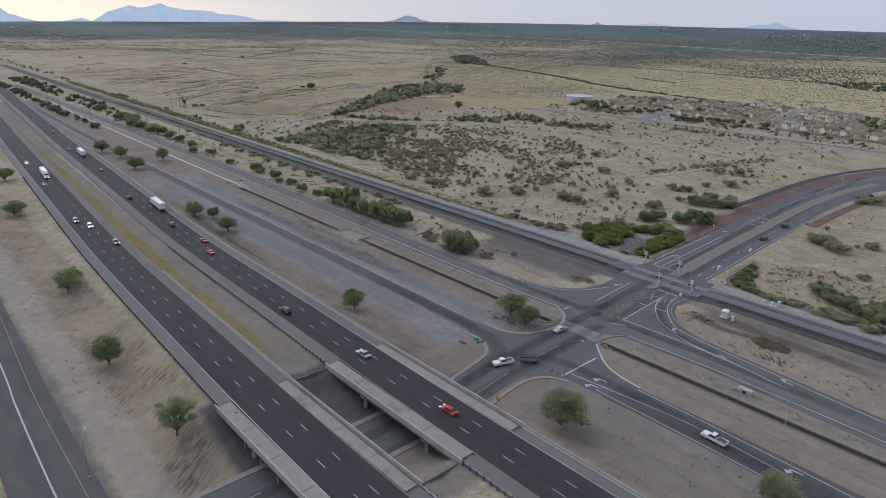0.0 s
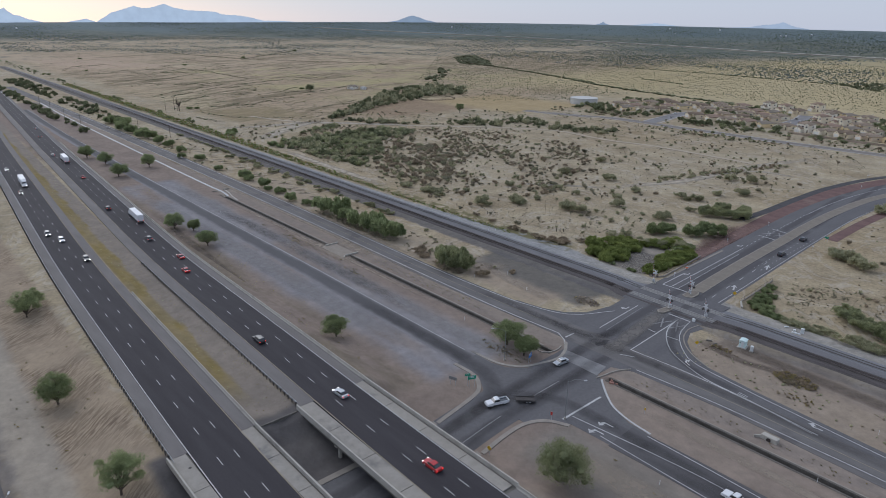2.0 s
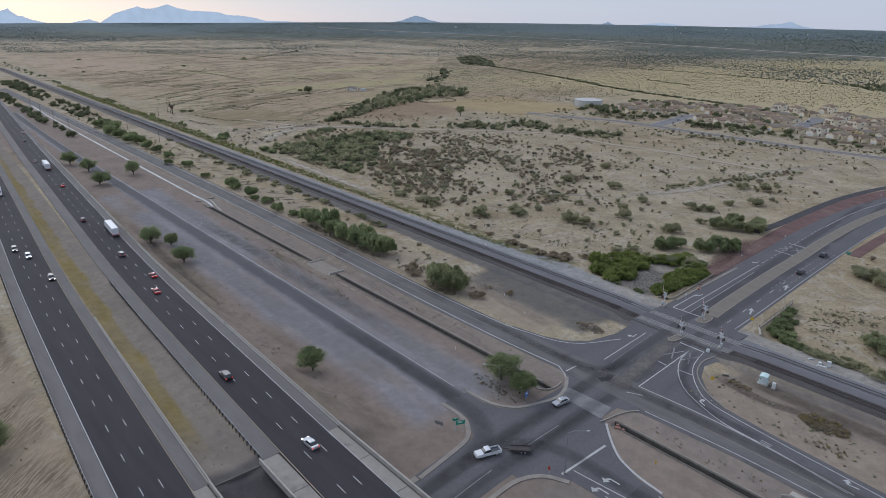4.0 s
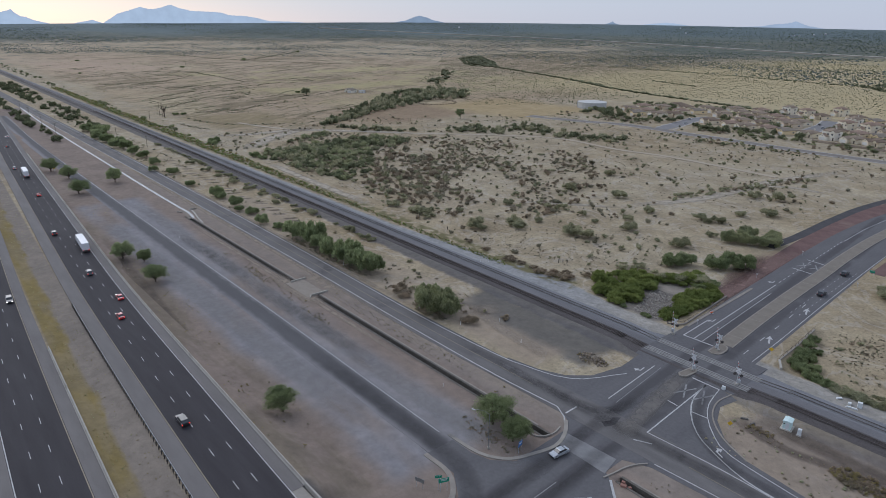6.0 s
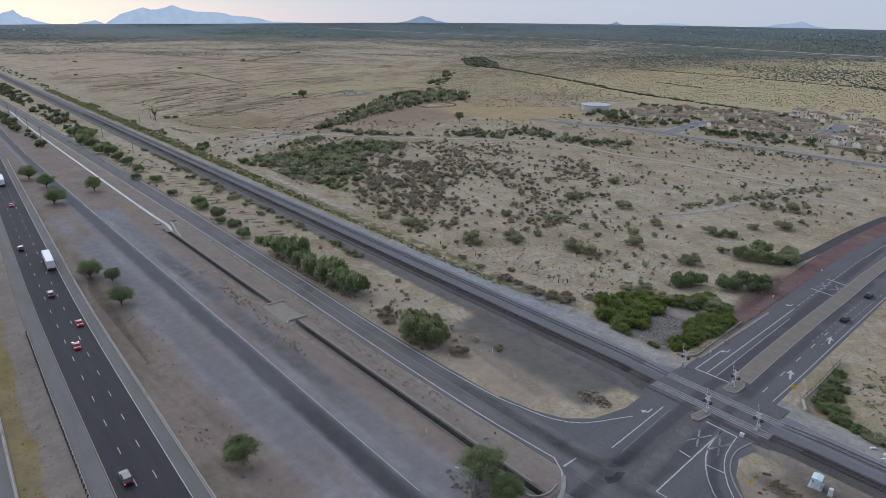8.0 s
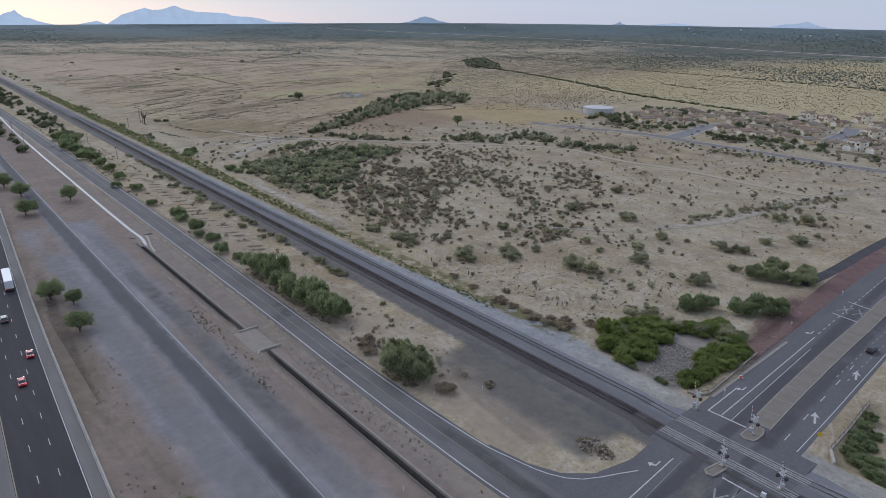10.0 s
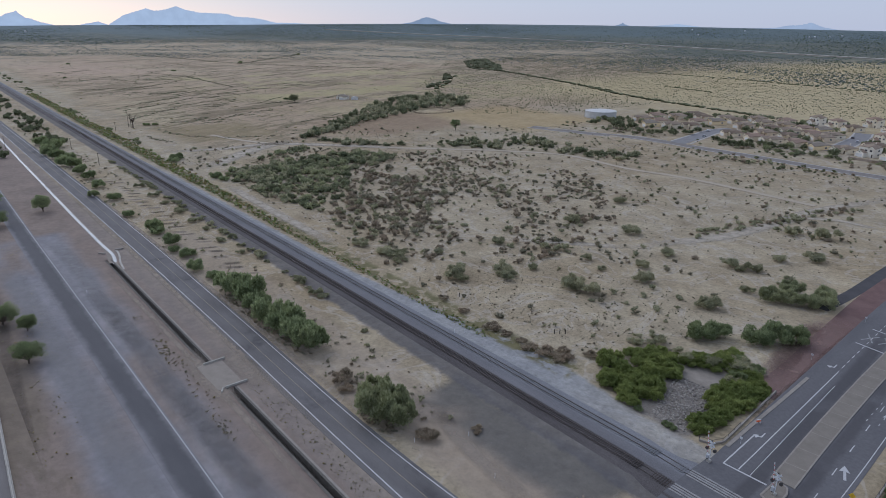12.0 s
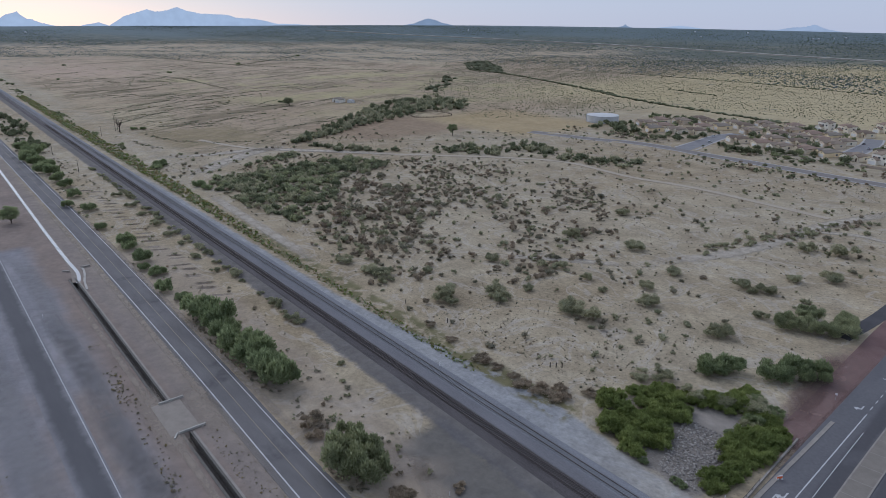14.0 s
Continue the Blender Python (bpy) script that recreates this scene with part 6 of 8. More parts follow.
BUSH = {
    "mesquite": bush_meshes("mesquite_bush", LEAF_TREE, 4, 18, 0.050, 220, 100, 1.0, 0.34),
    "creosote": bush_meshes("creosote_bush", LEAF_CREOSOTE, 4, 14, 0.056, 140, 200, 1.05, 0.36),
    "broom": bush_meshes("desert_broom", LEAF_BROOM, 5, 20, 0.066, 105, 300, 1.1, 0.30),
    "palo": bush_meshes("palo_verde_bush", LEAF_PALO, 4, 18, 0.042, 320, 400, 1.1, 0.34),
    "yard": bush_meshes("yard_tree", LEAF_MESQUITE, 4, 8, 0.12, 48, 600, 0.95),
    "yard_palo": bush_meshes("yard_tree", LEAF_PALO, 4, 8, 0.12, 48, 650, 0.95),
    "brown": bush_meshes("dry_brush", LEAF_BROWN, 3, 8, 0.085, 110, 500, 0.5),
}
NAMES = {
    "mesquite": ("mesquite_bush", "dense dark green mesquite bush on sandy ground", "bush"),
    "creosote": ("creosote_bush", "olive green creosote bush on sandy ground", "bush"),
    "broom": ("desert_broom", "bright green dense desert broom bush beside a gravel basin", "bush"),
    "palo": ("palo_verde_bush", "large feathery green palo verde bush on bare dirt", "bush"),
    "yard": ("yard_tree", "grey-green bushy tree between estate houses", "tree"),
    "yard_palo": ("yard_tree", "pale green bushy tree between estate houses", "tree"),
    "brown": ("dry_brush", "low brown dry brush on sandy ground", "brush"),
}
PICK = random.Random(21)


def bush(kind, x, y, width, tall=1.0, group=""):
    name, label, category = NAMES[kind]
    r = width * (0.70 if kind == "creosote" else 0.57)
    ob = new(name, PICK.choice(BUSH[kind]))
    ob.matrix_basis = Matrix.Translation((x, y, land(x, y) - 0.02 * width)) @ pose(0, 0, 0, 0, 0, PICK.uniform(0, 360)) @ Matrix.Diagonal((r, r * PICK.uniform(0.85, 1.1), r * tall * PICK.uniform(0.85, 1.1), 1))
    return tagged(ob, label, category, group or name.replace("_", " ") + " group")


def tree(x, y, width, height, seed, mat=LEAF_TREE, label="green mesquite tree with a forked trunk on bare dirt", stem=0.17):
    """A tree with a tapered trunk, forked limbs and an open crown of leaf sprays."""
    rng = np.random.default_rng(seed)
    t = thing("mesquite_tree", label, "tree", "roadside trees", pose(x, y, land(x, y) - 0.05, 0, 0, rng.uniform(0, 360)))
    r, fork = width / 2, height * stem
    b = Buf().tube((0, 0, -0.2), (rng.uniform(-0.2, 0.2), rng.uniform(-0.2, 0.2), fork), 0.05 * r + 0.08, 0.04 * r + 0.05, n=8)
    part("trunk", b, BARK, t)
    lobes = []
    lean = rng.uniform(-0.18, 0.18, 2)
    for i, (dx, dy, dz) in enumerate(ball(34)):
        if dz < -0.72 or rng.random() < 0.08:
            continue
        k = rng.uniform(0.45, 0.86)
        z = height * (0.50 + 0.42 * k * dz + rng.uniform(-0.05, 0.05))
        end = ((dx * k + lean[0]) * r, (dy * k + lean[1]) * r, z)
        mid_p = (end[0] * 0.45, end[1] * 0.45, fork + (z - fork) * 0.55)
        limb = Buf().tube((0, 0, fork * 0.92), mid_p, 0.035 * r + 0.03, 0.02 * r + 0.02, n=6).tube(mid_p, end, 0.02 * r + 0.02, 0.02, n=5)
        if i % 2 == 0:
            part("limb", limb, BARK, t)
        s = r * rng.uniform(0.24, 0.42)
        lobes.append((*end, s, s * rng.uniform(0.8, 1.2), s * rng.uniform(0.6, 0.95)))
    v, f = foliage(lobes + [(lean[0] * r, lean[1] * r, height * 0.56, r * 0.5, r * 0.5, height * 0.22)], 0.010 * r + 0.062, 480, rng, 0.38)
    part("crown", raw_mesh("crown", v, f, mat), None, t)


def field_of(name, label, category, mats, places, leaf, per, lobes, flat, seed):
    """Many bushes in one mesh: places are rows of x, y, radius. Several shapes are turned and sized at random."""
    rng = np.random.default_rng(seed)
    shapes = []
    for k in range(5):
        if per < 0:
            rows = ((0.8, 0.0), (1.0, 0.45)) if per == -1 else ((1.0, 0.0),)
            v = [(math.cos(a) * u, math.sin(a) * u, z) for u, z in rows for a in np.arange(5) * 1.2566 + z] + [(0.0, 0.0, 0.95)]
            v = np.array(v) * (0.75 + 0.5 * rng.random((len(v), 1)))
            v[:, 2] *= flat
            m = len(v) - 1
            t = [(m - 5 + i, m - 5 + (i + 1) % 5, m) for i in range(5)]
            if per == -1:
                t += [q for i in range(5) for q in ((i, (i + 1) % 5, 5 + (i + 1) % 5), (i, 5 + (i + 1) % 5, 5 + i))]
            shapes.append((v, np.array(t)))
        elif per:
            shapes.append(foliage(lobes_of(rng, lobes, 0.6, 0.5, flat), leaf, per, rng))
        else:
            v = ICO_V[ICO_V[:, 2] > -0.6]
            top = np.array([f for f in ICO_F if (ICO_V[f][:, 2] > -0.6).all()])
            index = -np.ones(len(ICO_V), int)
            index[np.flatnonzero(ICO_V[:, 2] > -0.6)] = np.arange(len(v))
            shapes.append((v * [1, 1, flat] * (0.7 + 0.6 * rng.random((len(v), 1))) + [0, 0, flat * 0.5], index[top]))
    groups = [[] for _ in mats]
    for x, y, r in places:
        groups[int(rng.random() * len(mats))].append((x, y, r))
    for mat, rows in zip(mats, groups):
        vs, fs, n = [], [], 0
        for x, y, r in rows:
            v, f = shapes[int(rng.random() * 5)]
            a = rng.random() * 6.283
            c, s = math.cos(a), math.sin(a)
            h = r * (0.75 + 0.5 * rng.random())
            vs.append(np.stack([x + r * (v[:, 0] * c - v[:, 1] * s), y + r * (v[:, 0] * s + v[:, 1] * c), land(x, y) - 0.05 * r + h * v[:, 2]], 1))
            fs.append(f + n)
            n += len(v)
        if vs:
            me = raw_mesh(name, np.concatenate(vs), np.concatenate(fs), mat)
            tagged(new(name, me), label, category, kind="stuff")


def inside(x, y, poly):
    hit = False
    for (x0, y0), (x1, y1) in zip(poly, poly[1:] + poly[:1]):
        if (y0 > y) != (y1 > y) and x < (x1 - x0) * (y - y0) / (y1 - y0) + x0:
            hit = not hit
    return hit


def sown(poly, count, r0, r1, seed, clump=0.0, scale=0.02, clear=True):
    """Random places in a polygon; clump makes them gather where a noise is high."""
    rng = random.Random(seed)
    xs, ys = [p[0] for p in poly], [p[1] for p in poly]
    out, tries = [], 0
    while len(out) < count and tries < count * 40:
        tries += 1
        x, y = rng.uniform(min(xs), max(xs)), rng.uniform(min(ys), max(ys))
        if not inside(x, y, poly) or (clear and keep_clear(x, y)):
            continue
        if clump and noise.noise((x * scale, y * scale, seed)) * 0.9 + 0.5 < clump * rng.random() + 0.15:
            continue
        out.append((x, y, r0 + (r1 - r0) * rng.random() ** 2.2))
    return out


ROADS_CLEAR = [(CROSS, 15.5), ([(-345, 452), (-291, 465), (-258, 478.5), (-222, 481), (-196, 478.5), (-145, 478), (-91, 476), (-27, 479), (58, 484)], 6.0), ([(-218, 486), (-224.5, 530), (-230, 566), (-226, 592)], 6.0), ([(-126, 546), (-131, 590), (-135, 628), (-143, 662)], 6.0), ([(-402, 230), (-378, 254), (-341, 287), (-306, 322), (-273, 353), (-238, 374), (-184, 371), (-144, 377), (-70, 372)], 4.5), ([(-330, 156), (-290, 150), (-200, 147), (-140, 143), (-90, 139)], 3.5), ([(-9, 165), (-12, 200), (-9, 240)], 4.0)]
CLEAR_LINES = [(spline(p, 8.0), w) for p, w in ROADS_CLEAR]


def keep_clear(x, y):
    for pts, w in CLEAR_LINES:
        for px, py in pts:
            if abs(px - x) < w and abs(py - y) < w:
                return True
    if -380 < x < -80 and 500 < y < 745 and y > 495:
        return -300 < x or y > 520
    return False

# trees beside the freeway and the ramps
for i, (x, y, w, h) in enumerate([(-169, 25, 8.5, 7.0), (-160, 30, 6.0, 6.0), (-137.5, 27, 8.5, 6.5), (-354, 36, 11, 9), (-327, 40, 10, 8), (-287, 36, 11, 8), (-302, 58, 9.5, 9), (-36, 23.5, 7.5, 7.5)]):
    tree(x, y, w, h, 30 + i)
tree(-0.5, 58.4, 10.5, 7.6, 51, LEAF_TREE, "wide green mesquite tree on the corner", 0.2)
tree(7.0, 57.2, 8.0, 6.4, 52, LEAF_TREE, "low green mesquite tree on the corner", 0.2)
tree(46.5, 24.0, 12.5, 9.5, 53, LEAF_PALO, "large pale green palo verde tree on bare ground", 0.22)
tree(90, 34.5, 9.0, 7.0, 54, LEAF_PALO, "pale green palo verde tree on bare ground", 0.22)
for i, (x, y, w, h) in enumerate([(-108, -42, 8.5, 8.0), (-115, -39, 6.5, 6.6), (-49, -46, 8.4, 8.8), (-5.0, -44.5, 8.6, 10.2), (-221, -38, 10, 7), (-300, -29, 10, 8)]):
    tree(x, y, w, h, 60 + i, LEAF_TREE, "green tree on the sandy freeway embankment", 0.12)
tree(-370, 383, 9, 12, 70, LEAF_TREE, "tall narrow dark tree in the desert", 0.3)
# big bushes between the frontage road and the railway
for x, y, w in ((-150, 89, 9.5), (-138, 90.5, 10), (-130, 90, 9), (-121, 90, 10), (-112, 90.5, 10), (-103, 91, 10.5), (-97, 91, 9)):
    bush("mesquite", x, y, w * 1.15, 1.45)
for x, y, w in ((-57, 87.5, 11), (-61.5, 89.5, 8.5), (-51.5, 88.5, 8.5)):
    bush("palo", x, y, w * 1.1, 1.55)
for x, y, w in ((-178, 87, 6.6), (-238, 91, 8), (-213, 90, 8), (-232, 90, 6), (-337, 91, 8), (-382, 91, 9), (-400, 92, 10), (-412, 89, 11), (-425, 93, 10), (-440, 90, 11), (-455, 88, 12), (-470, 92, 12), (-484, 99, 11), (-500, 90, 11), (-318, 84, 6), (-204, 88, 5)):
    bush("mesquite", x, y, w, 1.25)
for x, y, w in ((-76, 88, 6.6), (-71, 87, 4), (-43, 90, 6.0), (-38, 101, 2.6), (-37, 100.2, 1.8), (-186, 108, 3), (-205, 108, 4), (-225, 109, 3.5), (-240, 108, 4), (-260, 109, 4.5), (-280, 108.5, 4), (-300, 109, 5), (-325, 109, 5), (-88, 104, 1.6), (-96, 108.5, 2), (-81.5, 101.5, 1.5)):
    bush("brown" if w < 7 and x > -80 else "creosote", x, y, w, 0.8)
# desert bushes north of the railway
for x, y, w in ((-114, 160, 8.2), (-109, 159, 5), (-104, 176, 7), (-99, 174, 6), (-79, 186, 8), (-73, 186, 8), (-75, 223, 5.2), (-66, 210, 6.2), (-103, 256, 7.5), (-108, 214, 5), (-130, 247, 7), (-94, 212, 4.2), (-83, 208, 3.4), (-76, 243, 5.6), (-54, 250, 6), (-50, 249, 4), (-46, 253, 6), (-45, 272, 5.2), (-36, 283, 7.5), (-43, 317, 8), (-56, 312, 7), (-39, 207, 7.2), (-37, 230, 4.6), (-138, 296, 7), (-136, 171, 3.8), (-130, 199, 5), (-100, 188, 3.8)):
    bush("creosote", x, y, w, 0.85)
for x, y, w in ((-150, 153, 7), (-143, 155, 7.5), (-138, 153, 5), (-165, 152, 7), (-391, 152, 9), (-383, 147, 8), (-322, 151, 9), (-312, 153, 8)):
    bush("creosote" if x > -200 else "mesquite", x, y, w, 0.7)
for x, y, w in ((-29, 229, 8.5), (-24, 232, 8), (-27, 241, 8), (-19, 234, 8), (-15, 238, 8.5), (-17, 244, 9), (-29.4, 185, 9.6), (-26.2, 188.4, 9.4), (-17.6, 195.4, 9.4), (-14.2, 199.4, 9.8), (-10.8, 203.2, 9.0)):
    bush("palo" if y > 210 else "mesquite", x, y, w, 1.1)
for x, y, w in ((-40, 168, 5), (-36.5, 172, 5.4), (-74, 141, 6), (-68, 141, 4), (-57, 140, 6), (-52, 140.5, 6), (-47, 141, 5), (-62, 141, 4), (-88, 142, 4), (-100, 143, 4)):
    bush("creosote" if y > 150 else "brown", x, y, w, 0.6)
# dense broom round the basin
for poly, n in (([(-39.5, 147), (-38, 156), (-31.5, 170), (-23.4, 164), (-21.8, 151), (-18.4, 142), (-20, 137.6), (-30, 140)], 76), ([(-12.6, 158.5), (-11, 164), (-5, 173), (-3.2, 170), (-3, 162), (-2.8, 147), (-3.4, 141), (-6, 138.6), (-7.6, 142), (-5.4, 150.5), (-9, 154.6)], 46)):
    for x, y, r in sown(poly, n, 2.1, 3.3, 5 + n, clear=False):
        bush("broom", x, y, 2 * r, 1.0)
for k, (x, y, r) in enumerate(sown([(-30, 171), (-19, 175.5), (-18, 184), (-9, 178), (-5, 174), (-11.5, 168.5), (-15.5, 171.5), (-21.5, 170.5), (-25, 167)], 58, 1.8, 3.0, 58, clear=False)):
    bush(("broom", "broom", "broom", "mesquite", "broom", "creosote")[k % 6], x, y, 2 * r, 0.85)
for x, y, w in ((-11.2, 137.2, 2.6), (-9.4, 136.8, 2.2), (-19, 137.4, 2.4), (-13.2, 163.5, 2.6), (-46, 144, 4), (-50, 146, 4.5), (-43.5, 149.5, 4)):
    bush("mesquite" if x > -40 else "brown", x, y, w, 0.8)
# brush in and beside the wash east of the crossing
for x, y, w in ((31.6, 144, 4.6), (31.4, 148.5, 4.6), (31.2, 153, 4.6), (30.6, 157.5, 4.6), (30.4, 162, 4.4), (34, 150, 4.5), (33.6, 156, 4), (37, 145, 4.4), (32.5, 147, 5), (35, 143, 5), (38, 140.5, 5), (41, 138.6, 5), (43.5, 137, 4.5), (31, 152, 4), (57, 154, 9), (62, 151, 8), (66, 150, 9), (71, 147, 9), (76, 146, 9), (77, 152, 9), (45, 208, 9), (40, 211, 8), (36, 214, 8), (53, 223, 6), (63, 181, 4.5), (26.5, 303, 8), (32, 306, 7), (84, 149, 9)):
    bush("palo" if 145 < y < 160 and x > 50 else "mesquite" if x < 46 and y < 165 else "creosote", x, y, w, 0.85)
for x in range(47, 110, 4):
    bush("creosote", x + PICK.uniform(-1, 1), 137.0 + PICK.uniform(-1.5, 1.5) - 0.03 * (x - 47), PICK.uniform(4, 6.5), 0.6)

# great numbers of desert plants, by kinds of ground
THICKET = [(-327, 153), (-333, 166), (-355, 195), (-377, 227), (-369, 251), (-339, 265), (-306, 272), (-296, 253), (-287, 224), (-262, 206), (-233, 192), (-235, 176), (-223, 162), (-248, 159), (-282, 155)]
BROWNSIDE = [(-223, 162), (-233, 192), (-262, 206), (-281, 252), (-204, 237), (-161, 182), (-150, 160), (-181, 156)]
MIDSCRUB = [(-329, 275), (-256, 331), (-179, 332), (-115, 262), (-104, 200), (-110, 168), (-150, 157), (-200, 168), (-262, 205)]
BELT = [(-404, 246), (-419, 282), (-456, 349), (-470, 390), (-500, 440), (-524, 486), (-600, 566), (-640, 572), (-588, 470), (-534, 390), (-470, 314)]
EDGE = [(-400, 262), (-350, 300), (-322, 352), (-300, 410), (-238, 400), (-205, 415), (-200, 390), (-250, 372), (-312, 330), (-372, 262)]
OPEN = [(-420, 146), (-420, 330), (-330, 480), (-40, 460), (-16, 420), (-22, 260), (-14, 210), (-40, 150), (-110, 145)]
EASTSIDE = [(32, 165), (30, 330), (60, 420), (260, 420), (260, 140), (90, 150)]
field_of("mesquite_thicket", "dense dark green mesquite thicket in the desert", "thicket", [LEAF_MESQUITE, LEAF_CREOSOTE, LEAF_MESQUITE, LEAF_PALO], sown(THICKET, 820, 1.5, 3.7, 1, 0.35, 0.03), 0.16, 26, 5, 0.8, 1)
field_of("brown_thicket", "low rounded brown and olive bushes close together", "scrub", [LEAF_BROWN, LEAF_GREY, LEAF_BROWN, LEAF_CREOSOTE], sown(BROWNSIDE, 330, 0.9, 3.2, 51, 0.6, 0.03), 0.13, 34, 5, 0.75, 51)
field_of("brown_scrub", "brown and olive scrub on sandy ground", "scrub", [LEAF_BROWN, LEAF_CREOSOTE, LEAF_BROWN, LEAF_GREY], sown(MIDSCRUB, 1100, 0.8, 2.6, 2, 0.9, 0.025) + sown(THICKET, 420, 0.8, 2.2, 22), 0.14, 26, 4, 0.7, 2)
field_of("tree_belt", "belt of dark green desert trees", "trees", [LEAF_MESQUITE, LEAF_CREOSOTE], sown(BELT, 430, 2.0, 5.5, 3, 0.6, 0.02) + sown([(-505, 452), (-560, 500), (-572, 548), (-528, 548), (-500, 505)], 44, 3.5, 7.0, 34) + sown(EDGE, 230, 1.5, 4.5, 33, 0.7, 0.02), 0.18, 22, 5, 0.85, 3)
field_of("desert_scrub", "scattered olive desert scrub on pale sand", "scrub", [LEAF_CREOSOTE, LEAF_GREY, LEAF_BROWN, LEAF_CREOSOTE], sown(OPEN, 1500, 0.5, 2.2, 4, 0.9, 0.02) + sown(EASTSIDE, 420, 0.5, 2.0, 44, 0.9, 0.03), 0.15, 22, 3, 0.75, 4)
field_of("desert_tufts", "tiny dark tufts dotted over pale sand", "tufts", [LEAF_GREY, LEAF_BROWN], sown(OPEN, 3800, 0.16, 0.42, 5, 0.7, 0.012) + sown([(-110, 146), (-130, 200), (-30, 215), (-36, 172), (-44, 150)], 1100, 0.12, 0.30, 55), 0.4, 0, 1, 0.8, 5)
field_of("desert_tufts", "tiny dark tufts dotted over pale sand", "tufts", [LEAF_BROWN, LEAF_CREOSOTE], sown(EASTSIDE, 1200, 0.16, 0.5, 6, 0.8, 0.03) + sown([(34, 90), (34, 104), (100, 100), (100, 88)], 160, 0.15, 0.45, 66, 0.8, 0.1), 0.4, 0, 1, 0.7, 6)
STRIP = [(-700, 86), (-700, 108), (-60, 106), (-20, 92), (-60, 86)]
field_of("verge_scrub", "small scrub on the dirt between road and railway", "scrub", [LEAF_CREOSOTE, LEAF_GREY, LEAF_BROWN], sown(STRIP, 560, 0.3, 1.3, 7, 1.0, 0.02), 0.2, 14, 3, 0.6, 7)
line_rng = random.Random(90)
for i in range(46):
    x = -125 - 6.2 * i + line_rng.uniform(-2, 2)
    if line_rng.random() < 0.8:
        bush("creosote", x, rail_y(0, x) - 8.6 + line_rng.uniform(-0.8, 0.8), line_rng.uniform(2.2, 4.6), 0.75)
for x, y, w in ((-304, 91, 8), (-364, 92, 9), (-268, 88, 6), (-195, 90, 7), (-166, 90, 6)):
    bush("mesquite", x, y, w, 1.0)
DITCHSIDE = [(-90, 67.6), (10, 67.6), (10, 72.5), (-90, 73)]
field_of("dry_grass", "dry brown grass along the ditch", "grass", [LEAF_DRY, LEAF_GREY], sown(DITCHSIDE, 260, 0.12, 0.4, 8, 1.0, 0.08) + sown([(30, 67.5), (140, 67.5), (140, 71), (30, 71)], 150, 0.12, 0.35, 88, 1.0, 0.08) + sown([(-150, 57), (-60, 55), (-60, 59), (-150, 60.5)], 120, 0.2, 0.6, 89, 1.1, 0.06), 0.25, 6, 3, 0.6, 8)
weed_rows = []
for _ in range(3000):
    x = RNG.uniform(-900, -70)
    far = smooth((-x - 120) / 260)
    weed_rows.append((x, rail_y(1, x) + RNG.uniform(7.6, 11.5 + 5.5 * far), RNG.uniform(0.25, 0.8 + 0.9 * far)))
field_of("trackside_weeds", "green and yellow weeds along the railway ballast", "weeds", [LEAF_TREE, LEAF_BROOM, LEAF_DRY], weed_rows, 0.25, 5, 2, 0.65, 9)
field_of("median_grass", "dry yellow grass in the freeway median", "grass", [LEAF_DRY, LEAF_DRY, LEAF_PALO], [(x, bend(x) + o, r) for x, o, r in ((RNG.uniform(-420, -7), RNG.choice([RNG.uniform(-17.8, -14.6), RNG.uniform(-14.5, -9.2)]), RNG.uniform(0.10, 0.26)) for _ in range(1300))], 0.3, 5, 2, 0.5, 10)
field_of("bank_grass", "dry tufts on the freeway embankment", "grass", [LEAF_GREY, LEAF_DRY], sown([(-260, -56), (-6, -56), (-6, -39), (-260, -28)], 420, 0.12, 0.4, 12, 1.0, 0.05) + sown([(-250, 28), (-4, 12), (-4, 26), (-250, 40)], 320, 0.12, 0.4, 13, 1.0, 0.05) + sown([(50, 12), (120, 10), (120, 38), (50, 38)], 260, 0.12, 0.4, 14, 1.0, 0.05), 0.35, 4, 2, 0.7, 12)
field_of("roadside_thicket", "dark green trees and bushes between ramp and road", "trees", [LEAF_MESQUITE], sown([(-1000, 57), (-1000, 70), (-470, 65), (-450, 58)], 90, 2.5, 5.0, 15) + sown([(-1000, 88), (-1000, 112), (-500, 108), (-480, 92)], 150, 2.0, 5.0, 16), 0.16, 26, 5, 0.8, 15)
field_of("trackside_trees", "green trees along the railway", "trees", [LEAF_PALO, LEAF_MESQUITE], sown([(-1500, 148), (-1500, 165), (-420, 150), (-420, 141)], 110, 1.0, 3.5, 17), 0.18, 20, 4, 0.8, 17)
NEAR_EAST = [(31, 172), (36, 154), (44, 146), (60, 141), (110, 136), (110, 175), (60, 185)]
field_of("sand_scrub", "small brown scrub over sand beside a wash", "scrub", [LEAF_BROWN, LEAF_GREY, LEAF_CREOSOTE], sown(NEAR_EAST, 380, 0.2, 0.8, 40, 1.0, 0.06) + sown(NEAR_EAST, 60, 0.6, 1.6, 41, 0.9, 0.05), 0.25, 8, 3, 0.6, 40)
field_of("desert_tufts", "tiny dark tufts dotted over pale sand", "tufts", [LEAF_BROWN, LEAF_GREY], sown(NEAR_EAST, 1100, 0.12, 0.34, 42, 0.8, 0.08), 0.4, 0, 1, 0.7, 42)
COLLECTOR = [(-222, 494), (-140, 491), (-20, 488), (-20, 526), (-110, 530), (-215, 530)]
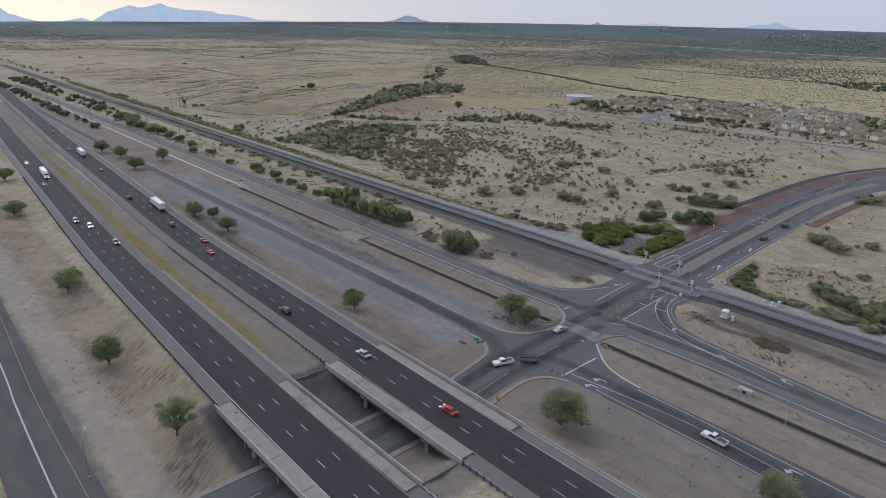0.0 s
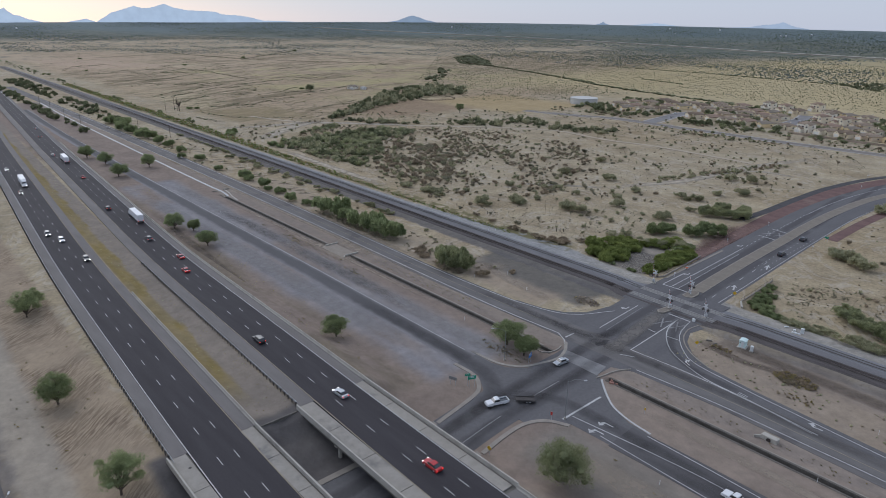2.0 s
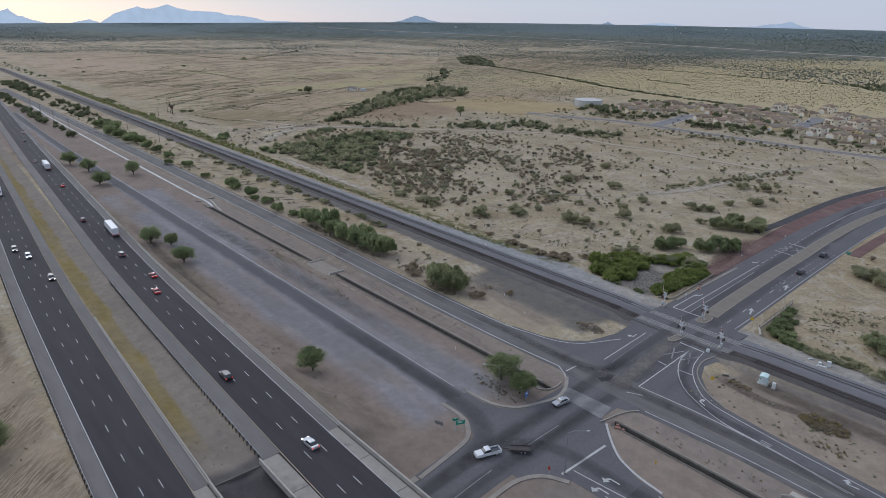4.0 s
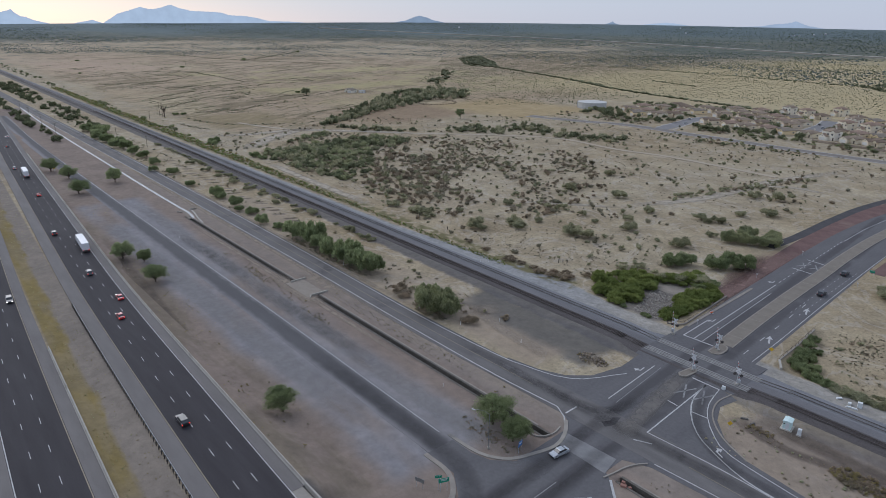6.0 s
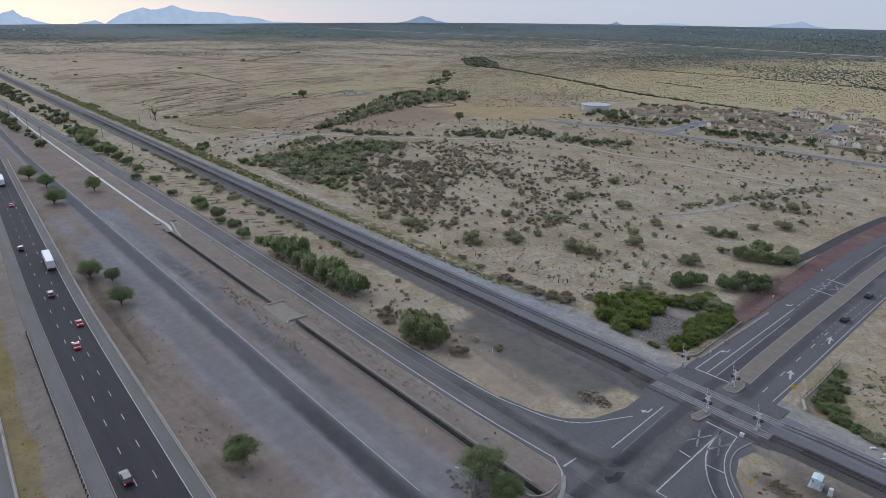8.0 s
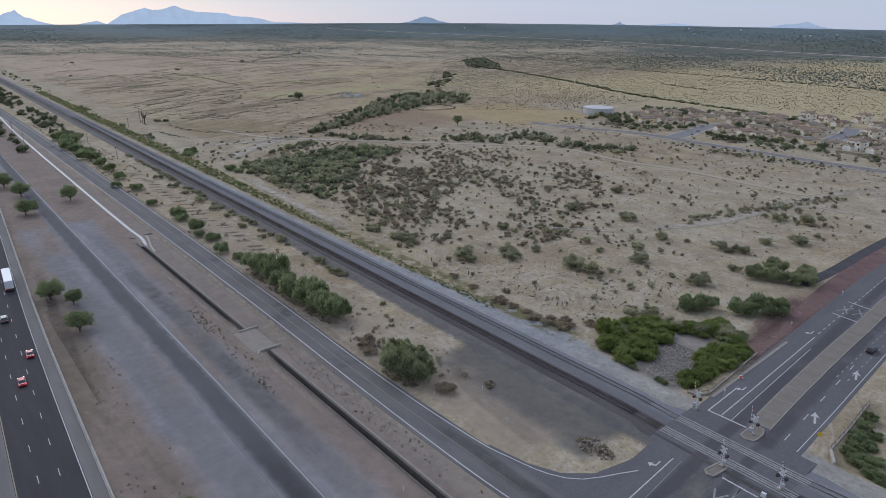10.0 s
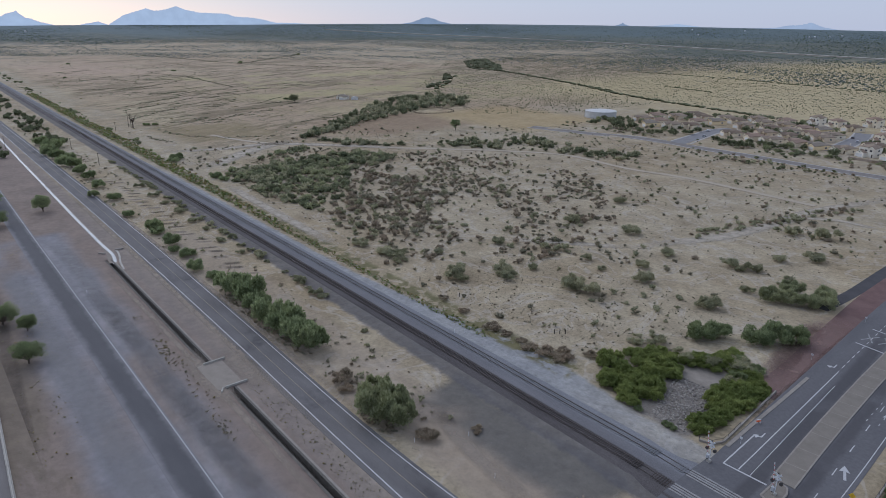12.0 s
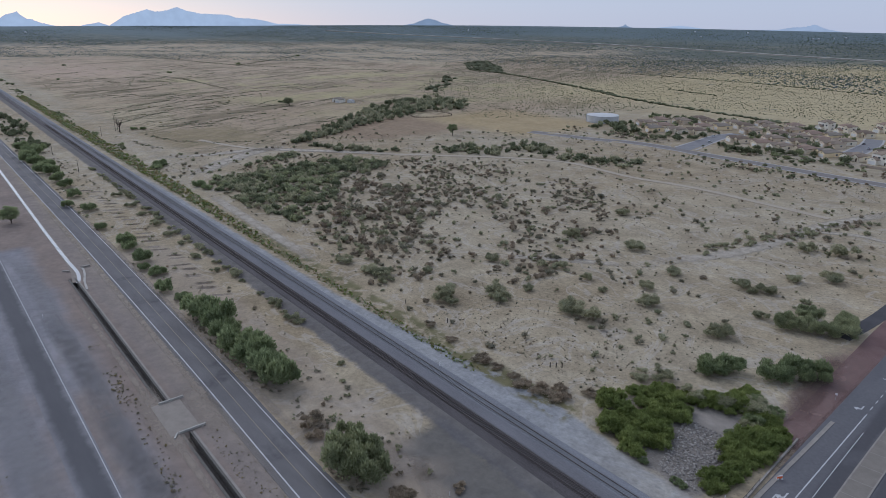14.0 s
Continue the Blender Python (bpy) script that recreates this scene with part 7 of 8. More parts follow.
field_of("roadside_scrub", "olive bushes and weeds along the estate road", "scrub", [LEAF_MESQUITE, LEAF_CREOSOTE, LEAF_BROWN], sown(COLLECTOR, 150, 0.8, 2.4, 27, 0.7, 0.03, clear=False) + sown([(-340, 478), (-240, 494), (-245, 530), (-335, 530)], 90, 0.8, 2.8, 28, 0.6, 0.03, clear=False) + sown([(-230, 452), (-120, 446), (-60, 452), (-60, 470), (-200, 474)], 110, 0.8, 2.6, 29, 0.7, 0.03, clear=False), 0.18, 20, 4, 0.8, 27)
field_of("wash_brush", "line of olive brush along a sandy wash", "brush", [LEAF_CREOSOTE, LEAF_BROWN, LEAF_CREOSOTE], [(x + RNG.uniform(-4, 4), y + RNG.uniform(-3, 3), RNG.uniform(0.7, 2.2)) for x, y in spline([(-84, 276), (-75, 310), (-67, 342), (-54, 376)], 1.1)], 0.18, 20, 4, 0.7, 30)
def oval(x, y, w, d, n, r0, r1, seed):
    q = random.Random(seed)
    return [(x + w * u * math.cos(a), y + d * u * math.sin(a), q.uniform(r0, r1)) for u, a in ((q.random() ** 0.6, q.uniform(0, 6.283)) for _ in range(n))]


field_of("brush_pile", "pile of cut brown brush on bare ground", "brush", [LEAF_BROWN, LEAF_DRY, LEAF_BROWN], oval(62, 101.5, 5.4, 3.4, 190, 0.4, 0.9, 5) + oval(41, 103.6, 3.4, 1.4, 50, 0.25, 0.6, 7) + oval(66, 92.5, 5, 1.6, 18, 0.3, 0.7, 8) + oval(-4.2, 100.8, 4.8, 2.6, 70, 0.25, 0.6, 9), 0.2, 14, 3, 0.35, 31)
field_of("tree_litter", "brown litter and dry weeds under bushes", "brush", [LEAF_BROWN, LEAF_GREY], oval(-57, 85.5, 8, 2.6, 90, 0.25, 0.7, 10) + oval(-125, 87.5, 30, 2.2, 200, 0.25, 0.8, 11) + oval(2, 55, 9, 3, 60, 0.2, 0.5, 12) + oval(-99, 58, 16, 2.0, 22, 0.2, 0.5, 13), 0.2, 14, 3, 0.55, 32)
# the far plain
WEST_FIELD = [(-430, 150), (-1900, 240), (-1700, 900), (-1250, 1100), (-700, 600), (-420, 340)]
field_of("field_weeds", "low weeds in rows over old fields", "weeds", [LEAF_GREY, LEAF_CREOSOTE, LEAF_DRY], [(x, y, r) for x, y, r in sown(WEST_FIELD, 5200, 0.4, 1.6, 18, 1.1, 0.012)], 0.4, -1, 1, 0.5, 18)
NORTH = [(-700, 600), (-1210, 1083), (-1300, 1500), (-900, 1750), (300, 1750), (300, 430), (-60, 480), (-90, 690), (-222, 692), (-330, 700), (-380, 560), (-440, 470)]
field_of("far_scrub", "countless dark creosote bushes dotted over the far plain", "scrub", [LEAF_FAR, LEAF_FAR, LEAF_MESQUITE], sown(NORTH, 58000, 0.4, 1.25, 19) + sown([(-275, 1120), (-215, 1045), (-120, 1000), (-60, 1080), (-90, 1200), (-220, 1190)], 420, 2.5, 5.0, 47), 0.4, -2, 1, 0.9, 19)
MIDWAY = [(-1211, 1083), (-1748, 913), (-2400, 440), (-3000, 900), (-2300, 1900), (-1300, 2150), (-200, 1950), (300, 1800), (300, 1180), (-270, 1110), (-513, 1150), (-743, 1150)]
field_of("far_scrub", "dark clumps of desert trees with pale sand between", "scrub", [LEAF_WOOD, LEAF_HAZED], sown(MIDWAY, 24000, 1.2, 3.2, 48, 0.75, 0.004) + sown([(-1300, 900), (-1748, 913), (-2400, 440), (-2900, 260), (-1900, 235), (-1750, 420)], 5200, 0.9, 2.6, 49, 0.8, 0.006), 0.4, -2, 1, 0.65, 48)
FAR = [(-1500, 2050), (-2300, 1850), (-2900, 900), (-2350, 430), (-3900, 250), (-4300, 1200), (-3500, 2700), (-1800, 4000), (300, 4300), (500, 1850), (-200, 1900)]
field_of("distant_woodland", "dense dark desert woodland covering the distant plain", "woodland", [LEAF_HAZED, LEAF_WOOD], sown(FAR, 34000, 2.4, 6.5, 20, 0.5, 0.0016), 0.4, -2, 1, 0.55, 20)
ROWLINE = [(-1150, 1090), (-952, 939), (-853, 927), (-638, 846), (-474, 766), (-368, 728), (-270, 705), (-222, 692)]
ROW_LINES = [(ROWLINE, 1.6, 3.4), ([(-503, 920), (-455, 905), (-408, 892)], 1.2, 2.2), ([(-743, 1142), (-513, 1145), (-270, 1101), (-60, 1080)], 1.0, 2.2)]
hedge = [(x + RNG.uniform(-4, 4), y + RNG.uniform(-4, 4), RNG.uniform(lo, hi)) for line, lo, hi in ROW_LINES for x, y in spline(line, 2.6)]
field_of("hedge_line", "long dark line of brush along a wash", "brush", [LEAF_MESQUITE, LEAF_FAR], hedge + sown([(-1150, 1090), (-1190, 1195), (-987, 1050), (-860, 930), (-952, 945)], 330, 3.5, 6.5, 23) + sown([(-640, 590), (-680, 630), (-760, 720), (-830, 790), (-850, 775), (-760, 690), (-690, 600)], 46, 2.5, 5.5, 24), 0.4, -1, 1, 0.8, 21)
# broken low banks with weeds over the old fields
bank_rng = random.Random(77)
bank_places = []
for k in range(620):
    x, y = bank_rng.uniform(-1350, -430), bank_rng.uniform(165, 800)
    if y > 0.80 * (-x) - 40 or y < 165 + 0.03 * (-x) or noise.noise((x * 0.006, y * 0.006, 3)) < -0.08 or bank_rng.random() < (-x - 500) / 1300:
        continue
    turn, length = math.radians(bank_rng.gauss(114, 11)), bank_rng.uniform(8, 45) * (3.0 if k % 6 == 0 else 1.0)
    for i in range(int(length / 1.5)):
        w = 9 * noise.noise((i * 0.035, k, 0))
        if noise.noise((i * 0.09, k, 5)) > -0.16:
            for o in (0.0, bank_rng.uniform(-2.4, 2.4)):
                bx, by = x + 1.5 * i * math.cos(turn) - (w + o) * math.sin(turn), y + 1.5 * i * math.sin(turn) + (w + o) * math.cos(turn)
                if by < 0.9 * -bx:
                    bank_places.append((bx, by, bank_rng.uniform(0.35, 1.25)))
for line in ([(-601, 182), (-641, 220), (-687, 270), (-707, 320)], [(-558, 205), (-556, 246), (-578, 282), (-593, 321)], [(-898, 247), (-924, 295), (-975, 349)], [(-500, 163), (-476, 165), (-452, 171)], [(-1146, 370), (-1050, 388), (-848, 383)], [(-513, 182), (-491, 184), (-455, 208), (-438, 248)], [(-700, 200), (-740, 250), (-790, 330)]):
    for px, py in spline(line, 0.9):
        if bank_rng.random() < 0.75:
            bank_places.append((px + bank_rng.gauss(0, 1.6), py + bank_rng.gauss(0, 1.6), bank_rng.uniform(0.4, 1.3)))
for line in ([(-1845, 513), (-1600, 560), (-1348, 602), (-1165, 698), (-1050, 790)], [(-1311, 587), (-1480, 750), (-1652, 917)]):
    for px, py in spline(line, 2.0):
        bank_places.append((px + bank_rng.gauss(0, 3.0), py + bank_rng.gauss(0, 3.0), bank_rng.uniform(0.7, 2.4)))
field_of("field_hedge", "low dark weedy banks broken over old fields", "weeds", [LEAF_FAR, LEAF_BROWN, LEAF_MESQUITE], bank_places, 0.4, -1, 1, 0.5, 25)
for x, y, w, t in ((-390, 151, 8.5, 0.9), (-553, 180, 7, 0.8), (-551, 187, 6, 0.8), (-1172, 409, 8, 1.0), (-1344, 608, 9, 1.0), (-1598, 882, 10, 1.0), (-1124, 226, 5, 1.0), (-1470, 299, 8, 1.0), (-665, 372, 7, 0.7)):
    bush("mesquite", x, y, w, t)
tree(-630, 365, 13, 10, 91, LEAF_MESQUITE, "small dark tree standing in an old field", 0.3)
# a leafless tree by the railway
snag_rng = np.random.default_rng(92)
snag = thing("bare_tree", "tall leafless grey tree at the edge of a field", "tree", at=pose(-546.5, 167, land(-546.5, 167)))
part("trunk", Buf().tube((0, 0, -0.3), (0.3, 0.2, 5.5), 0.55, 0.34, n=8), BARK, snag)
for k in range(13):
    a, z, run = k * 2.4, 3.6 + 0.32 * k, snag_rng.uniform(2.4, 4.8)
    elbow = (run * 0.5 * math.cos(a), run * 0.5 * math.sin(a), z + 1.6)
    tip = (run * math.cos(a + 0.3), run * math.sin(a + 0.3), z + snag_rng.uniform(3.0, 5.6))
    part("limb", Buf().tube((0.2, 0.1, min(z, 5.3)), elbow, 0.24, 0.16, n=6).tube(elbow, tip, 0.16, 0.05, n=5).tube(elbow, (tip[0] * 0.5 - 0.8, tip[1] * 0.5 + 0.8, tip[2] - 0.6), 0.1, 0.04, n=5), BARK, snag)
# stones in the basin
stones = []
for x, y, r in sown([(-22, 157), (-22, 162), (-14.5, 162), (-10.6, 156.3), (-7.5, 153.5), (-10.8, 145.7), (-7.2, 138.6), (-8.6, 137.8), (-14.9, 138.4), (-17.4, 140.8), (-19, 148.3)], 1500, 0.09, 0.36, 26, clear=False):
    stones.append((x, y, r))
field_of("basin_stones", "grey loose stones lining a drainage basin", "stones", [ROCK, ROCK_PALE], stones, 0.3, 0, 1, 0.7, 26)


# ------------------------------------------------------------------ housing estate, ranch and far roads
STUCCO = [surface("stucco_" + n, tuple(0.88 * v for v in c), c, 0.4, 0.9, 6, 0.2) for n, c in (("beige", (0.80, 0.70, 0.53)), ("cream", (0.84, 0.76, 0.60)), ("tan", (0.72, 0.60, 0.45)), ("pale", (0.86, 0.81, 0.70)), ("yellow", (0.82, 0.67, 0.42)))]
ROOF = [surface("roof_tile_" + n, tuple(0.74 * v for v in c), c, 0.8, 0.9, 3.5, 0.6) for n, c in (("brown", (0.235, 0.18, 0.132)), ("tan", (0.32, 0.255, 0.19)), ("grey", (0.285, 0.245, 0.195)), ("russet", (0.33, 0.24, 0.18)))]
WINDOW = paint_material("dark_window_pane", (0.04, 0.045, 0.05), 0.1)
TRIM = surface("white_house_trim", (0.60, 0.59, 0.56), (0.72, 0.71, 0.68), 1.0)
BLOCK = surface("tan_block_wall", (0.30, 0.245, 0.19), (0.39, 0.325, 0.26), 0.8)


def hip(b, x0, x1, y0, y1, z, rise, over=0.6):
    """A hipped roof with eaves."""
    x0, x1, y0, y1 = x0 - over, x1 + over, y0 - over, y1 + over
    c = [(x0, y0), (x1, y0), (x1, y1), (x0, y1)]
    w, d = x1 - x0, y1 - y0
    k = min(w, d) / 2
    if w >= d:
        r = [(x0 + k, (y0 + y1) / 2), (x1 - k + 0.01, (y0 + y1) / 2)]
        tops = [r[0], r[1], r[1], r[0]]
    else:
        r = [((x0 + x1) / 2, y0 + k), ((x0 + x1) / 2, y1 - k + 0.01)]
        tops = [r[0], r[0], r[1], r[1]]
    n = len(b.v)
    b.v += [(x, y, z - 0.25) for x, y in c] + [(x, y, z) for x, y in c] + [(r[0][0], r[0][1], z + rise), (r[1][0], r[1][1], z + rise)]
    for i in range(4):
        j = (i + 1) % 4
        b.f.append((n + i, n + j, n + 4 + j, n + 4 + i))
        a, e = (0 if tops[i] == r[0] else 1), (0 if tops[j] == r[0] else 1)
        b.f.append((n + 4 + i, n + 4 + j, n + 8 + a) if a == e else (n + 4 + i, n + 4 + j, n + 8 + e, n + 8 + a))
    b.f.append((n + 3, n + 2, n + 1, n))
    return b


def gable(b, x0, x1, y0, y1, z, rise, over=0.5):
    """A gabled roof whose ridge runs along y, 0.25 thick."""
    xm = (x0 + x1) / 2
    rings = []
    for y in (y0 - over, y1 + over):
        rings.append([(x0 - over, y, z - 0.3), (xm, y, z + rise), (x1 + over, y, z - 0.3), (x1 + over, y, z - 0.05), (xm, y, z + rise + 0.25), (x0 - over, y, z - 0.05)])
    return b.section(rings)


def house(wall, roof, w, d, storeys, label, seed):
    """A stucco house with a hipped roof, a gabled garage wing and windows; its front looks along -y."""
    rng = random.Random(seed)
    h = 3.4 * storeys
    t = thing("house", label, "house", "estate houses")
    part("wall", Buf().box((0, 0, h / 2 - 0.2), (w, d, h + 0.4)), wall, t)
    part("roof", hip(Buf(), -w / 2, w / 2, -d / 2, d / 2, h + 0.1, 1.9, 0.35), roof, t, "hipped roof of tiles")
    side = rng.choice((-1, 1))
    gx = side * (w / 2 - 3.4)
    y0, y1 = -d / 2 - 4.0, -d / 2 + 2.5
    wing = Buf().section([[(gx - 3.3, y, -0.2), (gx + 3.3, y, -0.2), (gx + 3.3, y, 3.2), (gx, y, 4.7), (gx - 3.3, y, 3.2)] for y in (y0, y1)])
    part("garage_wall", wing, wall, t)
    part("garage_roof", gable(Buf(), gx - 3.3, gx + 3.3, y0, y1 + 1.0, 3.2, 1.5, 0.3), roof, t)
    part("garage_door", Buf().box((gx, y0 - 0.03, 1.1), (4.8, 0.1, 2.2), bevel=0.02), TRIM, t, "pale panelled garage door")
    part("gable_vent", Buf().box((gx, y0 - 0.03, 3.4), (0.7, 0.1, 0.5)), WINDOW, t)
    ex = gx - side * 7.0
    porch = Buf().section([[(ex - 2.2, y, h - 0.6), (ex + 2.2, y, h - 0.6), (ex + 2.2, y, h - 0.2), (ex, y, h + 1.2), (ex - 2.2, y, h - 0.2)] for y in (-d / 2 - 1.6, -d / 2 + 2.0)])
    part("porch", porch, wall, t)
    part("porch_roof", gable(Buf(), ex - 2.2, ex + 2.2, -d / 2 - 1.6, -d / 2 + 3.0, h - 0.2, 1.4, 0.4), roof, t)
    part("door", Buf().box((ex, -d / 2 - 0.04, 1.05), (1.0, 0.1, 2.1)), BARK, t)
    for k in range(storeys):
        for x in (-w * 0.33, 0.0, w * 0.33):
            for y, q in ((-d / 2, -1), (d / 2, 1)):
                if k == 0 and q < 0 and (abs(x - gx) < 4.2 or abs(x - ex) < 1.5):
                    continue
                win = part("window", Buf().box((x, y + q * 0.03, 1.6 + 2.9 * k), (1.8, 0.1, 1.3)), TRIM, t)
                part("pane", Buf().box((x, y + q * 0.07, 1.6 + 2.9 * k), (1.55, 0.06, 1.05)), WINDOW, win)
        for x, q in ((-w / 2, -1), (w / 2, 1)):
            win = part("window", Buf().box((x + q * 0.03, 1.0, 1.6 + 2.9 * k), (0.1, 1.8, 1.3)), TRIM, t)
            part("pane", Buf().box((x + q * 0.07, 1.0, 1.6 + 2.9 * k), (0.06, 1.55, 1.05)), WINDOW, win)
    part("chimney_vent", Buf().box((w * 0.2, d * 0.1, h + 2.4), (0.5, 0.5, 1.0)), wall, t)
    return t


MODELS = [house(STUCCO[0], ROOF[0], 13, 11, 1, "single-storey beige stucco house with a brown tile roof", 1), house(STUCCO[1], ROOF[1], 12.5, 12, 1, "single-storey cream stucco house with a tan tile roof", 2), house(STUCCO[2], ROOF[1], 13.5, 11, 1, "single-storey tan stucco house with a tan tile roof", 3), house(STUCCO[3], ROOF[1], 11, 10, 2, "two-storey pale stucco house with a tan tile roof", 4), house(STUCCO[4], ROOF[2], 13, 11.5, 1, "single-storey yellow stucco house with a grey tile roof", 5), house(STUCCO[1], ROOF[3], 12, 10, 2, "two-storey cream stucco house with a russet tile roof", 6), house(STUCCO[0], ROOF[3], 14, 12, 1, "single-storey beige stucco house with a russet tile roof", 7)]
PLOTS = [(-207, 555, 0), (-187.5, 552, 6), (-171.5, 550, 1), (-154, 551, 6), (-137.5, 550, 4), (-118.5, 549, 1), (-102, 549, 3), (-85, 548, 1), (-68, 547, 0), (-51, 546, 2), (-34, 546, 4)]
PLOTS += [(-222, 606, 2), (-199, 609, 0), (-181.5, 607.5, 1), (-164, 607, 6), (-149.5, 592, 2), (-149, 612, 1), (-108, 582, 0), (-92, 580, 6), (-75, 579, 4), (-58, 578, 1), (-190, 580, 2), (-171, 579, 0)]
PLOTS += [(-240, 630, 0), (-219, 638, 1), (-201, 640, 2), (-181.5, 633, 6), (-167, 638, 4), (-190, 683, 3), (-170, 675, 5), (-154, 671, 0), (-151, 712, 5), (-112, 612, 5), (-94, 612, 5), (-76, 610, 2), (-116, 642, 3), (-98, 644, 6), (-80, 642, 1), (-212, 668, 6), (-235, 660, 2), (-128, 690, 0), (-108, 676, 4), (-90, 674, 1)]
PLOTS += [(-283, 548, 4), (-285, 568, 6), (-306, 572, 2), (-264, 556, 1), (-251, 565, 0), (-273, 626, 0), (-251, 610, 4), (-292, 612, 2), (-262, 594, 6), (-256, 640, 1), (-290, 640, 0), (-309, 600, 6)]
used = set()
for i, (x, y, k) in enumerate(PLOTS):
    m = pose(x, y, land(x, y) + 0.1, 0, 0, PICK.uniform(-32, -16)) @ Matrix.Diagonal((0.98, 0.98, 1.05, 1))
    if k in used:
        copy_thing(MODELS[k], m)
    else:
        MODELS[k].matrix_basis = m
        used.add(k)
STREET_PALE = surface("pale_estate_street_concrete", (0.185, 0.18, 0.178), (0.24, 0.233, 0.229), 0.2, 0.9, 4)
PAVE = surface("pale_estate_pavement", (0.34, 0.325, 0.30), (0.44, 0.42, 0.39), 0.4)
STREET = surface("estate_asphalt", (0.165, 0.148, 0.132), (0.225, 0.204, 0.182), 0.2, 0.9, 4)
COLLECT = [(-345, 452), (-291, 465), (-258, 478.5), (-222, 481), (-196, 478.5), (-145, 478), (-91, 476), (-27, 479), (58, 484)]
SIDE_WEST = [(-218, 485), (-224.5, 530), (-230, 566), (-226, 592)]
SIDE_EAST = [(-126, 546), (-131, 590), (-135, 628), (-143, 662)]
structure("road", "grey estate road with pale kerbs", "road", way(COLLECT, 5.4, 5.0, 0.06), STREET)
structure("road", "grey estate side street with pale kerbs", "road", way(SIDE_WEST, 6.4, 6.4, 0.08), STREET_PALE)
structure("road", "grey estate side street with pale kerbs", "road", way(SIDE_EAST, 6.2, 6.2, 0.08), STREET_PALE)


def beside(points, off):
    """The line that runs beside another at a distance."""
    p = [Vector(q) for q in points]
    out = []
    for i, q in enumerate(p):
        d = (p[min(i + 1, len(p) - 1)] - p[max(i - 1, 0)]).normalized()
        out.append((q.x - d.y * off, q.y + d.x * off))
    return out


north_kerb, south_kerb = beside(COLLECT, 6.2), beside(COLLECT, -5.8)
for pts in (north_kerb[:3] + [(-229, 487.6)], [(-206, 486.2)] + north_kerb[4:], south_kerb, [(-226, 489)] + beside(SIDE_WEST, 7.2)[1:], [(-209, 489)] + beside(SIDE_WEST, -7.2)[1:], beside(SIDE_EAST, 7.0), beside(SIDE_EAST, -7.0)):
    kerb(pts, 1.5, "pale concrete kerb of an estate road", PAVE)
bw = thing("block_wall", "tan concrete block wall behind the estate houses", "wall")
part("wall_run", way([(-108, 526), (-80, 524), (-40, 522), (0, 524)], 0.15, 0.15, 1.8, 2.0, 6), BLOCK, bw)
for x, y, w in ((-323, 513, 8), (-332, 545, 9), (-320, 540, 9), (-312, 528, 10), (-300, 520, 11), (-291, 514, 9), (-284, 520, 10), (-267, 506, 8), (-258, 507, 8), (-253, 514, 7.5), (-243, 518, 8), (-236, 531, 9), (-239, 552, 8), (-273, 648, 9), (-262, 652, 10), (-300, 622, 12), (-292, 628, 10), (-190, 511, 8), (-183, 514, 9), (-180, 512, 8), (-173, 511, 9), (-171.6, 530, 8), (-164, 528, 8), (-155, 529, 7), (-197, 516, 8), (-205, 522, 8), (-181.6, 587, 9), (-214, 589, 10), (-195, 597, 11), (-175.5, 594, 11), (-158, 576, 10), (-174, 688, 10), (-170, 692, 10), (-188, 697, 9), (-120, 530, 10), (-119, 596, 9), (-136, 516, 6), (-130, 523, 6), (-110, 514, 5), (-117, 606, 9), (-228, 648, 9), (-246, 655, 10), (-206, 618, 8), (-145, 570, 7)):
    bush("yard", x, y, w, 0.95, "estate trees")
yard = random.Random(33)
count = 0
hedge_rng = random.Random(34)
for k in range(34):
    x = hedge_rng.uniform(-206, -40)
    bush("yard" if k % 3 else "yard_palo", x, 511 + hedge_rng.uniform(-11, 19), hedge_rng.uniform(2.5, 6.0), hedge_rng.uniform(0.7, 1.0), "estate trees")
while count < 170:
    x, y = yard.uniform(-335, -20), yard.uniform(528, 690)
    if any(abs(x - p) < 7.5 and -10.0 < y - q < 7.0 for p, q, k in PLOTS) or abs(x - np.interp(y, [546, 662], [-126, -143])) < 10 or (abs(x - np.interp(y, [485, 592], [-218, -228])) < 10 and y < 596) or x + y < 190 or y - 0.3 * x > 745:
        continue
    bush(yard.choice(("yard", "yard_palo", "yard")), x, y, yard.uniform(3.5, 7.5), yard.uniform(0.95, 1.35), "estate trees")
    count += 1
for x, y, k in ((-233, 560, CAR_WHITE), (-129, 606, CAR_SILVER), (-139, 625, CAR_GREY), (-220, 530, CAR_SILVER)):
    suv("parked car on an estate street", k, False).matrix_basis = pose(x, y, 0.1, 0, 0, 95)
# ranch and corral
ranch = house(STUCCO[3], ROOF[2], 14, 7, 1, "low white ranch building in an old field", 9)
ranch.matrix_basis = pose(-632, 430, land(-632, 430) + 0.1, 0, 0, 20)
shed = thing("shed", "small white metal shed beside a ranch building", "shed", at=pose(-618, 438, land(-618, 438), 0, 0, 25))
part("wall", Buf().box((0, 0, 1.4), (7, 5, 3.0)), TRIM, shed)
part("roof", hip(Buf(), -3.5, 3.5, -2.5, 2.5, 2.9, 0.9, 0.3), SIGN_BACK, shed)
corral = thing("corral", "old wooden corral fence of dark posts and boards", "fence")
picket = Buf().box((0, 0, 0.7), (0.3, 0.3, 1.9)).mesh("post", BARK)
ring_pts = spline([(-500, 432), (-512, 462), (-482, 470), (-462, 458), (-470, 424), (-500, 432)], 3.0)
for px, py in ring_pts:
    part("post", picket, None, corral, at=Matrix.Translation((px, py, land(px, py))))
